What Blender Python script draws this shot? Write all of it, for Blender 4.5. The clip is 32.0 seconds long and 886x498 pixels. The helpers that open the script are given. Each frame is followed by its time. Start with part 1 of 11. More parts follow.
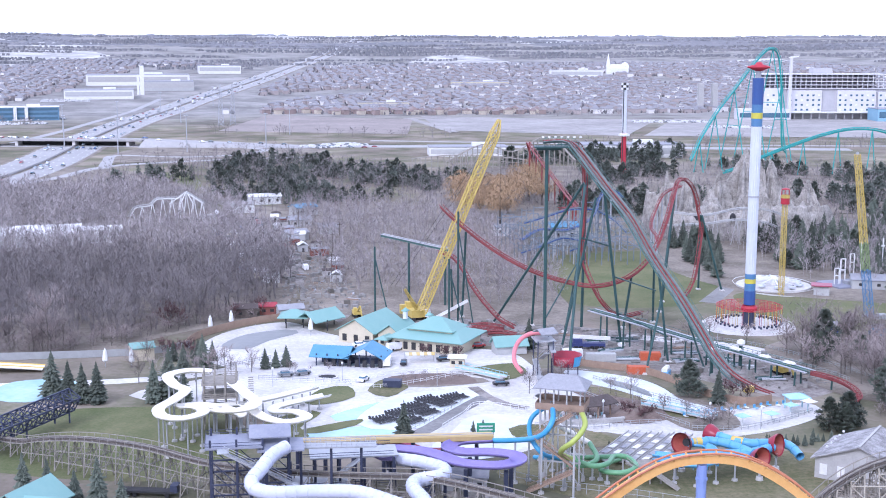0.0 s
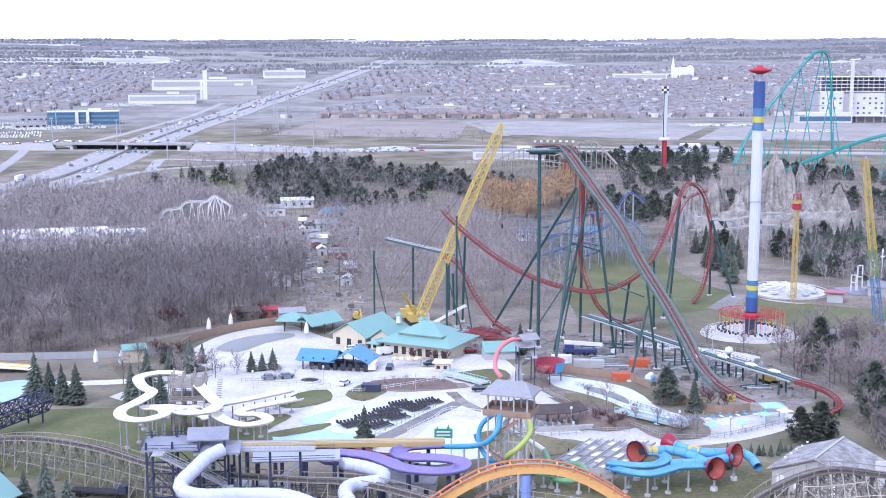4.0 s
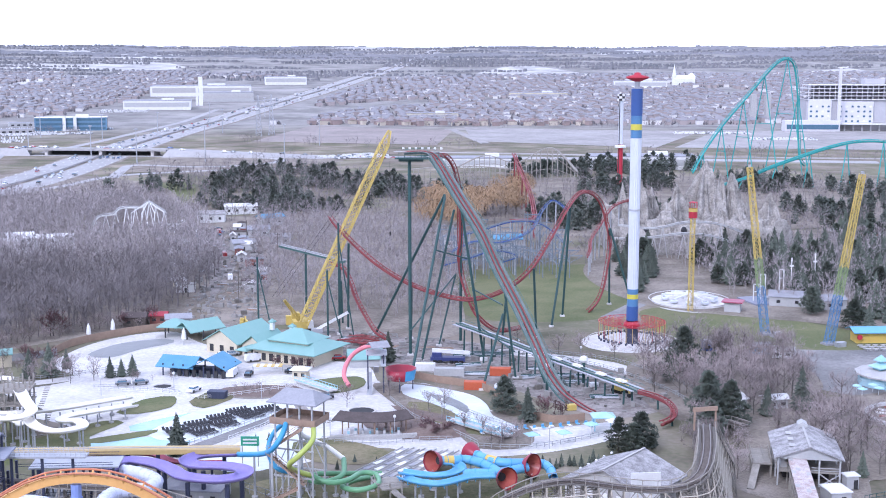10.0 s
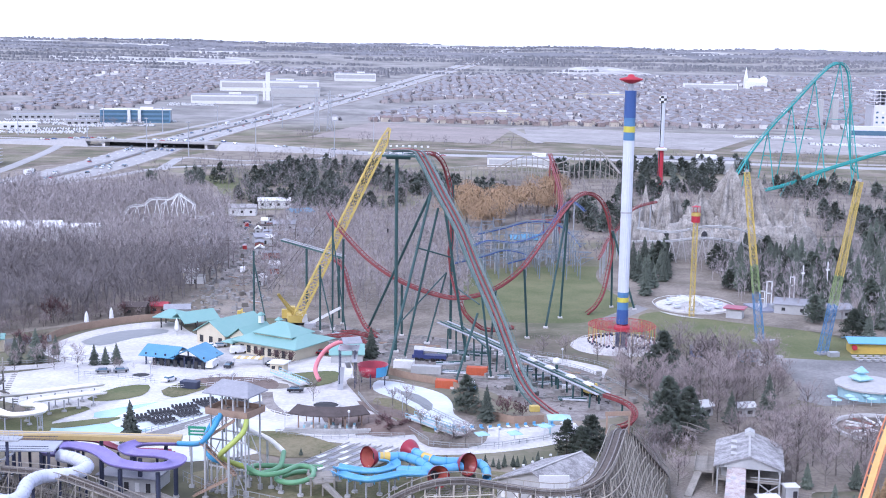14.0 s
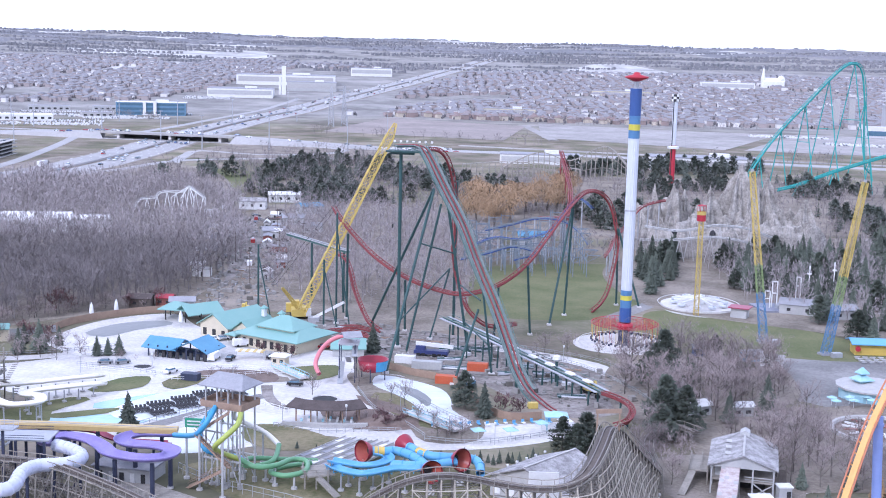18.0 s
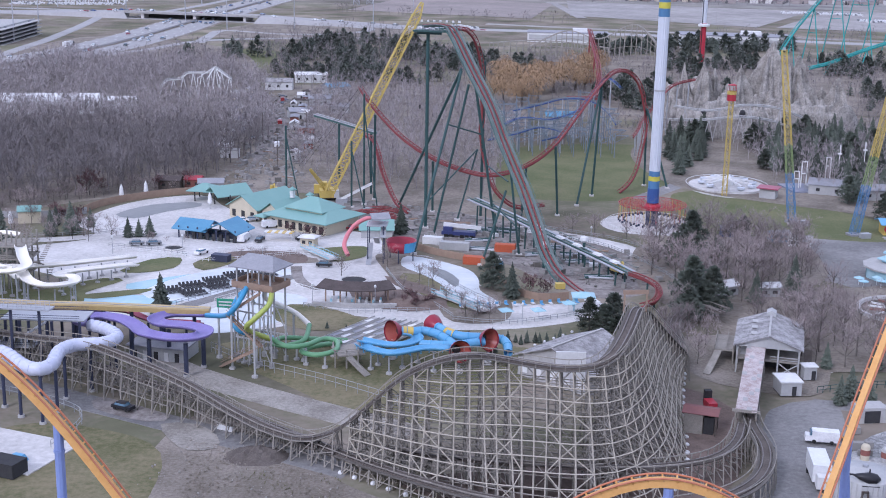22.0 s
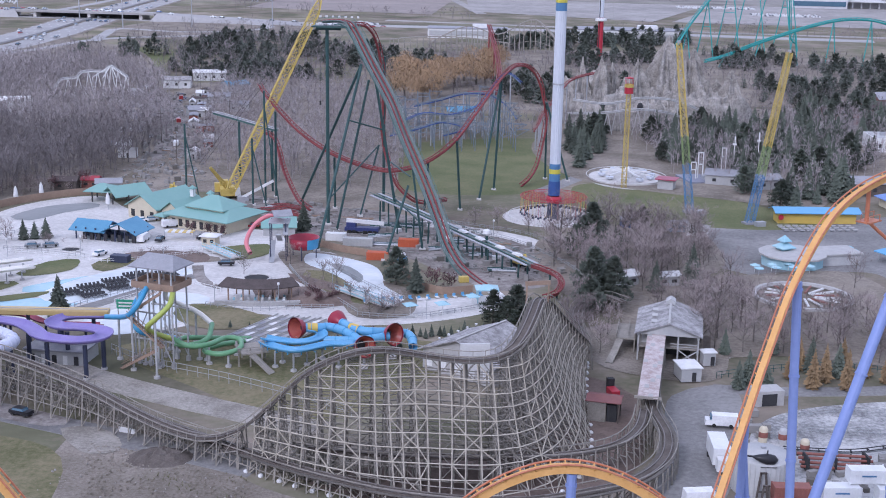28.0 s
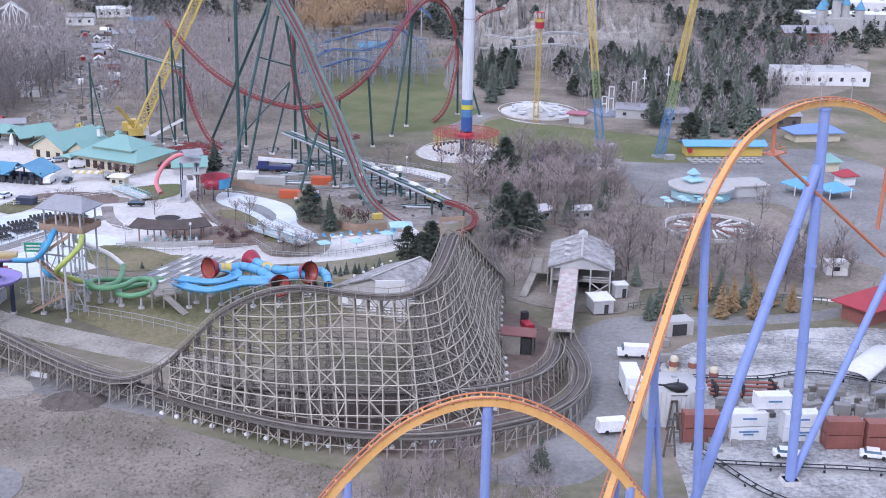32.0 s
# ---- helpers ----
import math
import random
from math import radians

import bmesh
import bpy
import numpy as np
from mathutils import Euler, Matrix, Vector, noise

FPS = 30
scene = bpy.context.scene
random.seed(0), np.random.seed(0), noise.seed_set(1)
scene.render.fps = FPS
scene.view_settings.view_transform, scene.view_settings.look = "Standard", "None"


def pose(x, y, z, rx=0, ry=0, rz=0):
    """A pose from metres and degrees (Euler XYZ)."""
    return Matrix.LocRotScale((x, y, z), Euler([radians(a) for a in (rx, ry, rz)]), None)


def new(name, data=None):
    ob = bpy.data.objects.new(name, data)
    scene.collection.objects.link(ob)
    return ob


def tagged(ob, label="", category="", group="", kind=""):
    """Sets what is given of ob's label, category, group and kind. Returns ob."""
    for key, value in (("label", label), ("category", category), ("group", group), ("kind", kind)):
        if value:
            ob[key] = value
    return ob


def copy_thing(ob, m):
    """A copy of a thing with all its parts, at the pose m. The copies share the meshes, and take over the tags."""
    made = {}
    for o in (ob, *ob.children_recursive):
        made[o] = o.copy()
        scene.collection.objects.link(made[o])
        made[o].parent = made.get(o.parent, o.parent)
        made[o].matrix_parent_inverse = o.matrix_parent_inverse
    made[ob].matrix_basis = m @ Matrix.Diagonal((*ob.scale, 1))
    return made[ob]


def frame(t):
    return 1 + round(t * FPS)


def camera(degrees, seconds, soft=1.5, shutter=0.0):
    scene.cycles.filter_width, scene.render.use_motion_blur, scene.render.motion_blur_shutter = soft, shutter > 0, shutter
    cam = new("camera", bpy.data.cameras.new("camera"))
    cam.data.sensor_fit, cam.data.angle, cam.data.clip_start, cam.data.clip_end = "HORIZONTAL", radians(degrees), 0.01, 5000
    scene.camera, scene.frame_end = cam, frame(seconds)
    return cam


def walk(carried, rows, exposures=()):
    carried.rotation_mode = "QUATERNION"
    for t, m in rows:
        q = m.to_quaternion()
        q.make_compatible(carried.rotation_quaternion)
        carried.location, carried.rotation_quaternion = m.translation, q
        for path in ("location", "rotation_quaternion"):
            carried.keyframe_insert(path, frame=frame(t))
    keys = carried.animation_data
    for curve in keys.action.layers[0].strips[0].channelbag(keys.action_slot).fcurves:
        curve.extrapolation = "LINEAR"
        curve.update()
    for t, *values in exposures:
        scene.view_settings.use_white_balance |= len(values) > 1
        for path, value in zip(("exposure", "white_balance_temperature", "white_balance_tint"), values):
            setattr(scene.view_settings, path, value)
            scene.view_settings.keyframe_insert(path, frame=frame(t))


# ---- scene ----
cam = camera(38.6, 32.0, 1.0)
ROWS = [
    (0.0, 0.0, 0.19, 94.17, -8.522, -9.188, -0.094),
    (0.5, 2.89, -0.07, 93.92, -8.477, -9.153, -0.123),
    (1.0, 5.83, -0.31, 93.69, -8.421, -9.127, -0.153),
    (1.5, 9.21, -0.72, 93.91, -7.661, -9.161, -0.132),
    (2.0, 12.66, -1.04, 94.19, -6.63, -9.186, -0.071),
    (2.5, 15.91, -1.26, 94.2, -5.737, -9.148, 0.029),
    (3.0, 19.57, -1.48, 94.19, -5.283, -9.101, 0.12),
    (3.5, 23.16, -1.8, 94.23, -5.2, -9.057, 0.14),
    (5.5, 38.59, -3.1, 94.29, -4.871, -8.929, 0.233),
    (6.0, 42.67, -3.28, 94.36, -4.808, -8.914, 0.233),
    (6.5, 46.87, -3.33, 94.41, -4.695, -8.916, 0.185),
    (7.0, 51.08, -3.42, 94.4, -4.622, -8.898, 0.146),
    (7.5, 55.35, -3.65, 94.26, -4.536, -8.873, 0.163),
    (8.0, 59.6, -3.76, 94.16, -4.43, -8.838, 0.121),
    (8.5, 63.8, -3.88, 94.1, -4.334, -8.812, 0.078),
    (9.0, 68.03, -4.06, 94.03, -4.248, -8.767, 0.035),
    (9.5, 72.18, -4.29, 94.01, -4.178, -8.733, 0.027),
    (10.0, 76.34, -4.51, 93.98, -4.087, -8.699, 0.03),
    (10.5, 80.47, -4.73, 93.99, -3.996, -8.655, 0.012),
    (11.0, 84.55, -5.06, 93.96, -3.906, -8.612, 0.014),
    (11.5, 88.44, -5.55, 94.04, -3.026, -8.563, 0.059),
    (12.0, 92.35, -5.98, 94.13, -1.346, -8.513, 0.115),
    (12.5, 96.55, -6.39, 94.1, -0.61, -8.472, 0.094),
    (13.0, 100.21, -6.56, 94.15, -0.544, -8.531, -0.247),
    (13.5, 103.54, -6.62, 94.15, -0.466, -8.656, -0.573),
    (14.0, 106.16, -6.69, 94.25, -0.379, -8.791, -0.87),
    (14.5, 107.92, -6.87, 94.26, -0.311, -8.868, -1.132),
    (16.5, 110.76, -6.91, 94.47, 0.142, -9.025, -1.503),
    (17.0, 110.71, -7.12, 94.39, 0.26, -9.002, -1.505),
    (17.5, 110.59, -7.1, 94.35, 0.348, -9.0, -1.48),
    (18.0, 110.46, -7.09, 94.32, 0.456, -8.988, -1.455),
    (18.5, 110.34, -7.1, 94.29, 0.554, -8.975, -1.4),
    (19.0, 110.21, -7.06, 94.27, 0.663, -8.973, -1.364),
    (19.5, 110.26, -7.14, 94.48, 0.818, -9.008, -1.317),
    (20.0, 110.09, -7.88, 94.26, 1.024, -12.212, -1.36),
    (20.5, 110.16, -7.59, 94.78, 1.19, -14.396, -1.233),
    (21.0, 110.19, -7.58, 94.79, 1.329, -14.408, -1.17),
    (21.5, 110.18, -7.6, 94.8, 1.478, -14.419, -1.128),
    (22.0, 110.18, -7.6, 94.8, 1.618, -14.441, -1.095),
    (22.5, 110.17, -7.59, 94.79, 1.747, -14.443, -1.063),
    (23.0, 110.19, -7.56, 94.79, 1.736, -14.455, -1.06),
    (23.5, 110.18, -7.56, 94.79, 1.098, -14.471, -1.086),
    (24.0, 110.21, -7.49, 94.76, -0.401, -14.477, -1.162),
    (24.5, 110.12, -7.51, 94.82, -0.601, -14.503, -1.101),
    (25.0, 110.18, -7.55, 94.77, -0.452, -14.499, -1.069),
    (25.5, 110.27, -7.6, 94.71, -0.313, -14.506, -1.037),
    (27.5, 111.1, -7.56, 94.24, -1.008, -14.494, -0.978),
    (28.0, 110.69, -7.83, 94.34, -2.83, -14.501, -1.046),
    (28.5, 110.72, -7.81, 94.34, -2.703, -14.557, -1.016),
    (29.0, 110.68, -7.95, 94.27, -2.557, -15.683, -1.005),
    (29.5, 110.71, -7.93, 94.26, -2.411, -16.969, -0.975),
    (30.0, 110.71, -7.89, 94.35, -2.295, -17.235, -0.944),
    (30.5, 110.66, -8.01, 94.4, -2.19, -17.257, -0.956),
    (31.0, 110.7, -8.06, 94.4, -2.825, -17.26, -1.008),
    (31.5, 110.88, -7.93, 94.32, -4.992, -17.248, -1.144),
    (32.0, 110.64, -8.05, 94.4, -6.829, -17.286, -1.24),
]
walk(cam, [(t, pose(x, y, z, 90 + pitch, roll, yaw)) for t, x, y, z, yaw, pitch, roll in ROWS],
     exposures=[(0.0, 1.05, 5300, 22), (19.5, 0.99, 5300, 22), (20.6, 0.80, 5350, 22), (21.2, 0.72, 5350, 22), (22.3, 0.46, 5400, 22), (28.5, 0.46, 5400, 22), (30.0, 0.74, 5500, 21), (32.0, 0.76, 5500, 21)])

# ---- world and sun: a bright overcast afternoon ----
world = bpy.data.worlds.new("overcast_sky")
scene.world = world
world.use_nodes = True
wn, wl = world.node_tree.nodes, world.node_tree.links
sky = wn.new("ShaderNodeTexSky")
sky.sky_type, sky.sun_disc = "NISHITA", False
sky.sun_elevation, sky.sun_rotation = radians(38), radians(215)
sky.air_density, sky.dust_density, sky.ozone_density = 1.0, 4.0, 1.0
cloud = wn.new("ShaderNodeMix")
cloud.data_type = "RGBA"
cloud.inputs[0].default_value = 0.72
cloud.inputs[7].default_value = (8.6, 8.8, 9.5, 1)
wl.new(sky.outputs[0], cloud.inputs[6])
wl.new(cloud.outputs[2], wn["Background"].inputs[0])
wn["Background"].inputs[1].default_value = 0.1
sun = new("sun", bpy.data.lights.new("sun", "SUN"))
sun.data.energy, sun.data.angle, sun.data.color = 0.9, radians(14), (1.0, 0.97, 0.93)
sun.matrix_world = pose(0, 0, 300, 52, 0, -35)


# ---- building helpers ----
def smooth(a, b, v):
    k = min(1.0, max(0.0, (v - a) / (b - a)))
    return k * k * (3 - 2 * k)


def gz(x, y):
    """Height of the ground."""
    z = -4.0 * min(1.0, max(0.0, (y - 300) / 110))
    r = math.hypot(x - 60, y)
    if r > 1900:
        k = min(1.0, (r - 1900) / 2800)
        hills = 7 * noise.noise((x / 700, y / 900, 3.1)) + 4 * noise.noise((x / 260, y / 500, 8.7))
        z += 128 * k ** 1.15 * (1 - 0.16 * max(0.0, (r - 4700) / 200)) + hills * k * k
    return z


def spline(pts, step=2.0, closed=False):
    """Catmull-Rom line through points, sampled about every step metres."""
    p = [np.array(q, float) for q in pts]
    n = len(p)
    out = []
    for i in range(n if closed else n - 1):
        if closed:
            a, b, c, d = p[i - 1], p[i], p[(i + 1) % n], p[(i + 2) % n]
        else:
            a, b, c, d = p[max(i - 1, 0)], p[i], p[i + 1], p[min(i + 2, n - 1)]
        m = max(2, int(np.linalg.norm(c - b) / step))
        for k in range(m):
            t = k / m
            out.append(0.5 * (2 * b + (c - a) * t + (2 * a - 5 * b + 4 * c - d) * t * t + (3 * b - a - 3 * c + d) * t ** 3))
    if not closed:
        out.append(p[-1])
    return out


class MB:
    """Gathers vertices and faces of one mesh."""

    def __init__(self):
        self.v, self.f = [], []

    def add(self, verts, faces):
        o = len(self.v)
        self.v.extend([tuple(map(float, q)) for q in verts])
        self.f.extend([tuple(i + o for i in q) for q in faces])
        return self

    def box(self, x, y, z, sx, sy, sz, rz=0.0, taper=1.0):
        c, s = math.cos(radians(rz)), math.sin(radians(rz))
        vs = []
        for dz, k in ((0, 1.0), (sz, taper)):
            for ax, ay in ((-1, -1), (1, -1), (1, 1), (-1, 1)):
                u, w = ax * sx / 2 * k, ay * sy / 2 * k
                vs.append((x + u * c - w * s, y + u * s + w * c, z + dz))
        return self.add(vs, [(3, 2, 1, 0), (4, 5, 6, 7), (0, 1, 5, 4), (1, 2, 6, 5), (2, 3, 7, 6), (3, 0, 4, 7)])

    def bar(self, p, q, w=0.2, h=None, caps=True):
        p, q = np.array(p, float), np.array(q, float)
        d = q - p
        n = np.linalg.norm(d)
        if n < 1e-6:
            return self
        d /= n
        up = np.array([0, 0, 1.0]) if abs(d[2]) < 0.95 else np.array([1.0, 0, 0])
        a = np.cross(d, up)
        a /= np.linalg.norm(a)
        b = np.cross(a, d)
        a, b = a * w / 2, b * (h or w) / 2
        vs = [e + i * a + j * b for e in (p, q) for i, j in ((-1, -1), (1, -1), (1, 1), (-1, 1))]
        fs = [(0, 1, 5, 4), (1, 2, 6, 5), (2, 3, 7, 6), (3, 0, 4, 7)]
        return self.add(vs, fs + [(3, 2, 1, 0), (4, 5, 6, 7)] if caps else fs)

    def tube(self, pts, r, n=8, caps=True):
        """A round tube along points; r is one radius or one for each point."""
        pts = [np.array(q, float) for q in pts]
        rs = r if isinstance(r, (list, tuple)) else [r] * len(pts)
        prev, vs = None, []
        for i, q in enumerate(pts):
            d = pts[min(i + 1, len(pts) - 1)] - pts[max(i - 1, 0)]
            d = d / (np.linalg.norm(d) + 1e-9)
            if prev is None:
                prev = np.cross(d, (0, 0, 1.0) if abs(d[2]) < 0.95 else (1.0, 0, 0))
            a = prev - d * prev.dot(d)
            a /= np.linalg.norm(a) + 1e-9
            prev, b = a, np.cross(d, a)
            vs += [q + rs[i] * (math.cos(6.2832 * k / n) * a + math.sin(6.2832 * k / n) * b) for k in range(n)]
        fs = [(i * n + k, i * n + (k + 1) % n, (i + 1) * n + (k + 1) % n, (i + 1) * n + k) for i in range(len(pts) - 1) for k in range(n)]
        if caps:
            fs += [tuple(range(n))[::-1], tuple((len(pts) - 1) * n + k for k in range(n))]
        return self.add(vs, fs)

    def sweep(self, pts, prof, bank=None, closed=True):
        """A profile (sideways, up) carried along points with the up side kept up; bank: degrees for each point."""
        pts = [np.array(q, float) for q in pts]
        n, vs = len(prof), []
        for i, q in enumerate(pts):
            d = pts[min(i + 1, len(pts) - 1)] - pts[max(i - 1, 0)]
            d = d / (np.linalg.norm(d) + 1e-9)
            a = np.cross(d, (0, 0, 1.0))
            a /= np.linalg.norm(a) + 1e-9
            b = np.cross(a, d)
            if bank is not None:
                c, s = math.cos(radians(bank[i])), math.sin(radians(bank[i]))
                a, b = a * c + b * s, b * c - a * s
            vs += [q + u * a + w * b for u, w in prof]
        m = n if closed else n - 1
        fs = [(i * n + k, i * n + (k + 1) % n, (i + 1) * n + (k + 1) % n, (i + 1) * n + k) for i in range(len(pts) - 1) for k in range(m)]
        if closed:
            fs += [tuple(range(n))[::-1], tuple((len(pts) - 1) * n + k for k in range(n))]
        return self.add(vs, fs)

    def cone(self, x, y, z, r0, r1, h, n=12):
        vs = [(x + r * math.cos(6.2832 * k / n), y + r * math.sin(6.2832 * k / n), z + dz) for r, dz in ((r0, 0), (r1, h)) for k in range(n)]
        return self.add(vs, [(k, (k + 1) % n, n + (k + 1) % n, n + k) for k in range(n)] + [tuple(range(n))[::-1], tuple(range(n, 2 * n))])

    def lathe(self, x, y, z, prof, n=20):
        """A turned body; prof: (radius, height) from the bottom up."""
        vs = [(x + r * math.cos(6.2832 * k / n), y + r * math.sin(6.2832 * k / n), z + h) for r, h in prof for k in range(n)]
        return self.add(vs, [(i * n + k, i * n + (k + 1) % n, (i + 1) * n + (k + 1) % n, (i + 1) * n + k) for i in range(len(prof) - 1) for k in range(n)])

    def gable(self, x, y, z, sx, sy, h, rz=0.0, over=0.6, t=0.25):
        """A pitched roof with thickness; the ridge runs along its own x."""
        c, s = math.cos(radians(rz)), math.sin(radians(rz))
        L, W = sx / 2 + over, sy / 2 + over
        vs = []
        for u in (-L, L):
            for w, e in ((-W, -over * h / (sy / 2)), (0, h), (W, -over * h / (sy / 2)), (W, -over * h / (sy / 2) + t), (0, h + t), (-W, -over * h / (sy / 2) + t)):
                vs.append((x + u * c - w * s, y + u * s + w * c, z + e))
        return self.add(vs, [(i, (i + 1) % 6, 6 + (i + 1) % 6, 6 + i) for i in range(6)] + [(0, 5, 4, 1), (1, 4, 3, 2), (6, 7, 10, 11), (7, 8, 9, 10)])

    def hip(self, x, y, z, sx, sy, h, rz=0.0, over=0.8, ridge=0.4, t=0.25):
        """A hipped roof; ridge: the ridge's share of the length."""
        c, s = math.cos(radians(rz)), math.sin(radians(rz))
        L, W = sx / 2 + over, sy / 2 + over
        pl = [(-L, -W, 0), (L, -W, 0), (L, W, 0), (-L, W, 0), (-L, -W, t), (L, -W, t), (L, W, t), (-L, W, t), (-L * ridge, 0, h + t), (L * ridge, 0, h + t)]
        return self.add([(x + u * c - w * s, y + u * s + w * c, z + e) for u, w, e in pl],
                        [(3, 2, 1, 0), (0, 1, 5, 4), (1, 2, 6, 5), (2, 3, 7, 6), (3, 0, 4, 7), (4, 5, 9, 8), (6, 7, 8, 9), (5, 6, 9), (7, 4, 8)])

    def wall_gable(self, x, y, z, sx, sy, hw, hr, rz=0.0):
        """A body with gable ends (ridge along its own x)."""
        c, s = math.cos(radians(rz)), math.sin(radians(rz))
        pl = [(-1, -1, 0), (1, -1, 0), (1, 1, 0), (-1, 1, 0), (-1, -1, hw), (1, -1, hw), (1, 1, hw), (-1, 1, hw), (-1, 0, hw + hr), (1, 0, hw + hr)]
        return self.add([(x + u * sx / 2 * c - w * sy / 2 * s, y + u * sx / 2 * s + w * sy / 2 * c, z + e) for u, w, e in pl],
                        [(3, 2, 1, 0), (0, 1, 5, 4), (1, 2, 6, 9, 5), (2, 3, 7, 6), (3, 0, 4, 8, 7), (4, 5, 9, 8), (6, 7, 8, 9)])


ORIGIN = {}


def mesh_data(name, mb, material, flat=True):
    me = bpy.data.meshes.new(name)
    me.from_pydata(mb.v, [], mb.f)
    for m in material if isinstance(material, (list, tuple)) else (material,):
        me.materials.append(m)
    if not flat:
        me.polygons.foreach_set("use_smooth", [True] * len(me.polygons))
    me.update()
    return me


def thing(name, x, y, z, label="", category="", group="", kind=""):
    """An Empty at a thing's base."""
    ob = new(name)
    ob.location = (x, y, z)
    ORIGIN[ob.name] = (x, y, z)
    return tagged(ob, label, category, group, kind)


def part(name, mb, material, parent, label="", kind="", flat=True):
    """One mesh under a thing or under a part; the mesh is given in world places."""
    o = ORIGIN[parent.name]
    mb.v = [(a - o[0], b - o[1], c - o[2]) for a, b, c in mb.v]
    ob = new(name, mesh_data(name, mb, material, flat))
    ob.parent = parent
    ORIGIN[ob.name] = o
    return tagged(ob, label, kind=kind)


def solo(name, mb, material, label="", category="", group="", kind="", flat=True):
    """A thing of one mesh, its origin at the middle of its foot."""
    a = np.array(mb.v)
    o = (float(a[:, 0].mean()), float(a[:, 1].mean()), float(a[:, 2].min()))
    mb.v = [tuple(q) for q in (a - o)]
    ob = new(name, mesh_data(name, mb, material, flat))
    ob.location = o
    ORIGIN[ob.name] = o
    return tagged(ob, label, category, group, kind)


# ---- materials ----
def surface(name, col, col2=None, scale=1.0, rough=0.8, metal=0.0, bump=0.0, fine=6.0, world_space=False, spread=0.5, spec=0.3, rand=0.0):
    """Two tones mixed by a coarse and a fine noise, with relief."""
    m = bpy.data.materials.new(name)
    m.use_nodes = True
    n, l = m.node_tree.nodes, m.node_tree.links
    bs = n["Principled BSDF"]
    bs.inputs["Roughness"].default_value, bs.inputs["Metallic"].default_value = rough, metal
    bs.inputs["Specular IOR Level"].default_value = spec
    col2 = col2 or tuple(c * 0.72 for c in col)
    co = n.new("ShaderNodeNewGeometry") if world_space else n.new("ShaderNodeTexCoord")
    out = co.outputs["Position"] if world_space else co.outputs["Object"]
    a, b = n.new("ShaderNodeTexNoise"), n.new("ShaderNodeTexNoise")
    a.inputs["Scale"].default_value, b.inputs["Scale"].default_value = scale, scale * fine
    a.inputs["Detail"].default_value, b.inputs["Detail"].default_value = 7, 6
    a.inputs["Roughness"].default_value, b.inputs["Roughness"].default_value = 0.62, 0.7
    l.new(out, a.inputs["Vector"])
    l.new(out, b.inputs["Vector"])
    mx = n.new("ShaderNodeMath")
    mx.operation = "MULTIPLY_ADD"
    l.new(b.outputs["Fac"], mx.inputs[0])
    mx.inputs[1].default_value = 0.8
    l.new(a.outputs["Fac"], mx.inputs[2])
    rp = n.new("ShaderNodeMapRange")
    rp.inputs[1].default_value, rp.inputs[2].default_value = 0.9 - spread / 2, 0.9 + spread / 2
    l.new(mx.outputs[0], rp.inputs[0])
    mc = n.new("ShaderNodeMix")
    mc.data_type = "RGBA"
    mc.inputs[6].default_value, mc.inputs[7].default_value = (*col, 1), (*col2, 1)
    l.new(rp.outputs[0], mc.inputs[0])
    last = mc.outputs[2]
    if rand:
        oi = n.new("ShaderNodeObjectInfo")
        hv = n.new("ShaderNodeHueSaturation")
        mr = n.new("ShaderNodeMapRange")
        mr.inputs[3].default_value, mr.inputs[4].default_value = 1 - rand, 1 + rand
        l.new(oi.outputs["Random"], mr.inputs[0])
        l.new(mr.outputs[0], hv.inputs["Value"])
        l.new(last, hv.inputs["Color"])
        last = hv.outputs[0]
    l.new(last, bs.inputs["Base Color"])
    if bump:
        bp = n.new("ShaderNodeBump")
        bp.inputs["Strength"].default_value, bp.inputs["Distance"].default_value = bump, 0.2
        l.new(b.outputs["Fac"], bp.inputs["Height"])
        l.new(bp.outputs[0], bs.inputs["Normal"])
    return m


def islands(name, cols, rough=0.8, rand_object=False):
    """A ramp of colours picked for each loose piece, or for each object."""
    m = bpy.data.materials.new(name)
    m.use_nodes = True
    n, l = m.node_tree.nodes, m.node_tree.links
    bs = n["Principled BSDF"]
    bs.inputs["Roughness"].default_value = rough
    bs.inputs["Specular IOR Level"].default_value = 0.25
    ge = n.new("ShaderNodeObjectInfo") if rand_object else n.new("ShaderNodeNewGeometry")
    cr = n.new("ShaderNodeValToRGB")
    cr.color_ramp.interpolation = "CONSTANT"
    for i, c in enumerate(cols):
        e = cr.color_ramp.elements[i] if i < 2 else cr.color_ramp.elements.new(0)
        e.position, e.color = i / len(cols), (*c, 1)
    l.new(ge.outputs["Random" if rand_object else "Random Per Island"], cr.inputs[0])
    l.new(cr.outputs[0], bs.inputs["Base Color"])
    return m


GRASS = surface("dull_grass", (0.10, 0.104, 0.046), (0.215, 0.185, 0.112), 0.045, 0.95, bump=0.5, fine=18, world_space=True, spread=0.32)
LAWN = surface("green_lawn", (0.09, 0.11, 0.042), (0.165, 0.16, 0.08), 0.05, 0.95, bump=0.4, fine=20, world_space=True, spread=0.38)
LITTER = surface("leaf_litter", (0.14, 0.12, 0.095), (0.275, 0.24, 0.198), 0.06, 0.95, bump=0.6, fine=14, world_space=True, spread=0.34)
DIRT = surface("bare_dirt", (0.15, 0.13, 0.102), (0.30, 0.265, 0.225), 0.06, 0.95, bump=1.0, fine=26, world_space=True, spread=0.34)
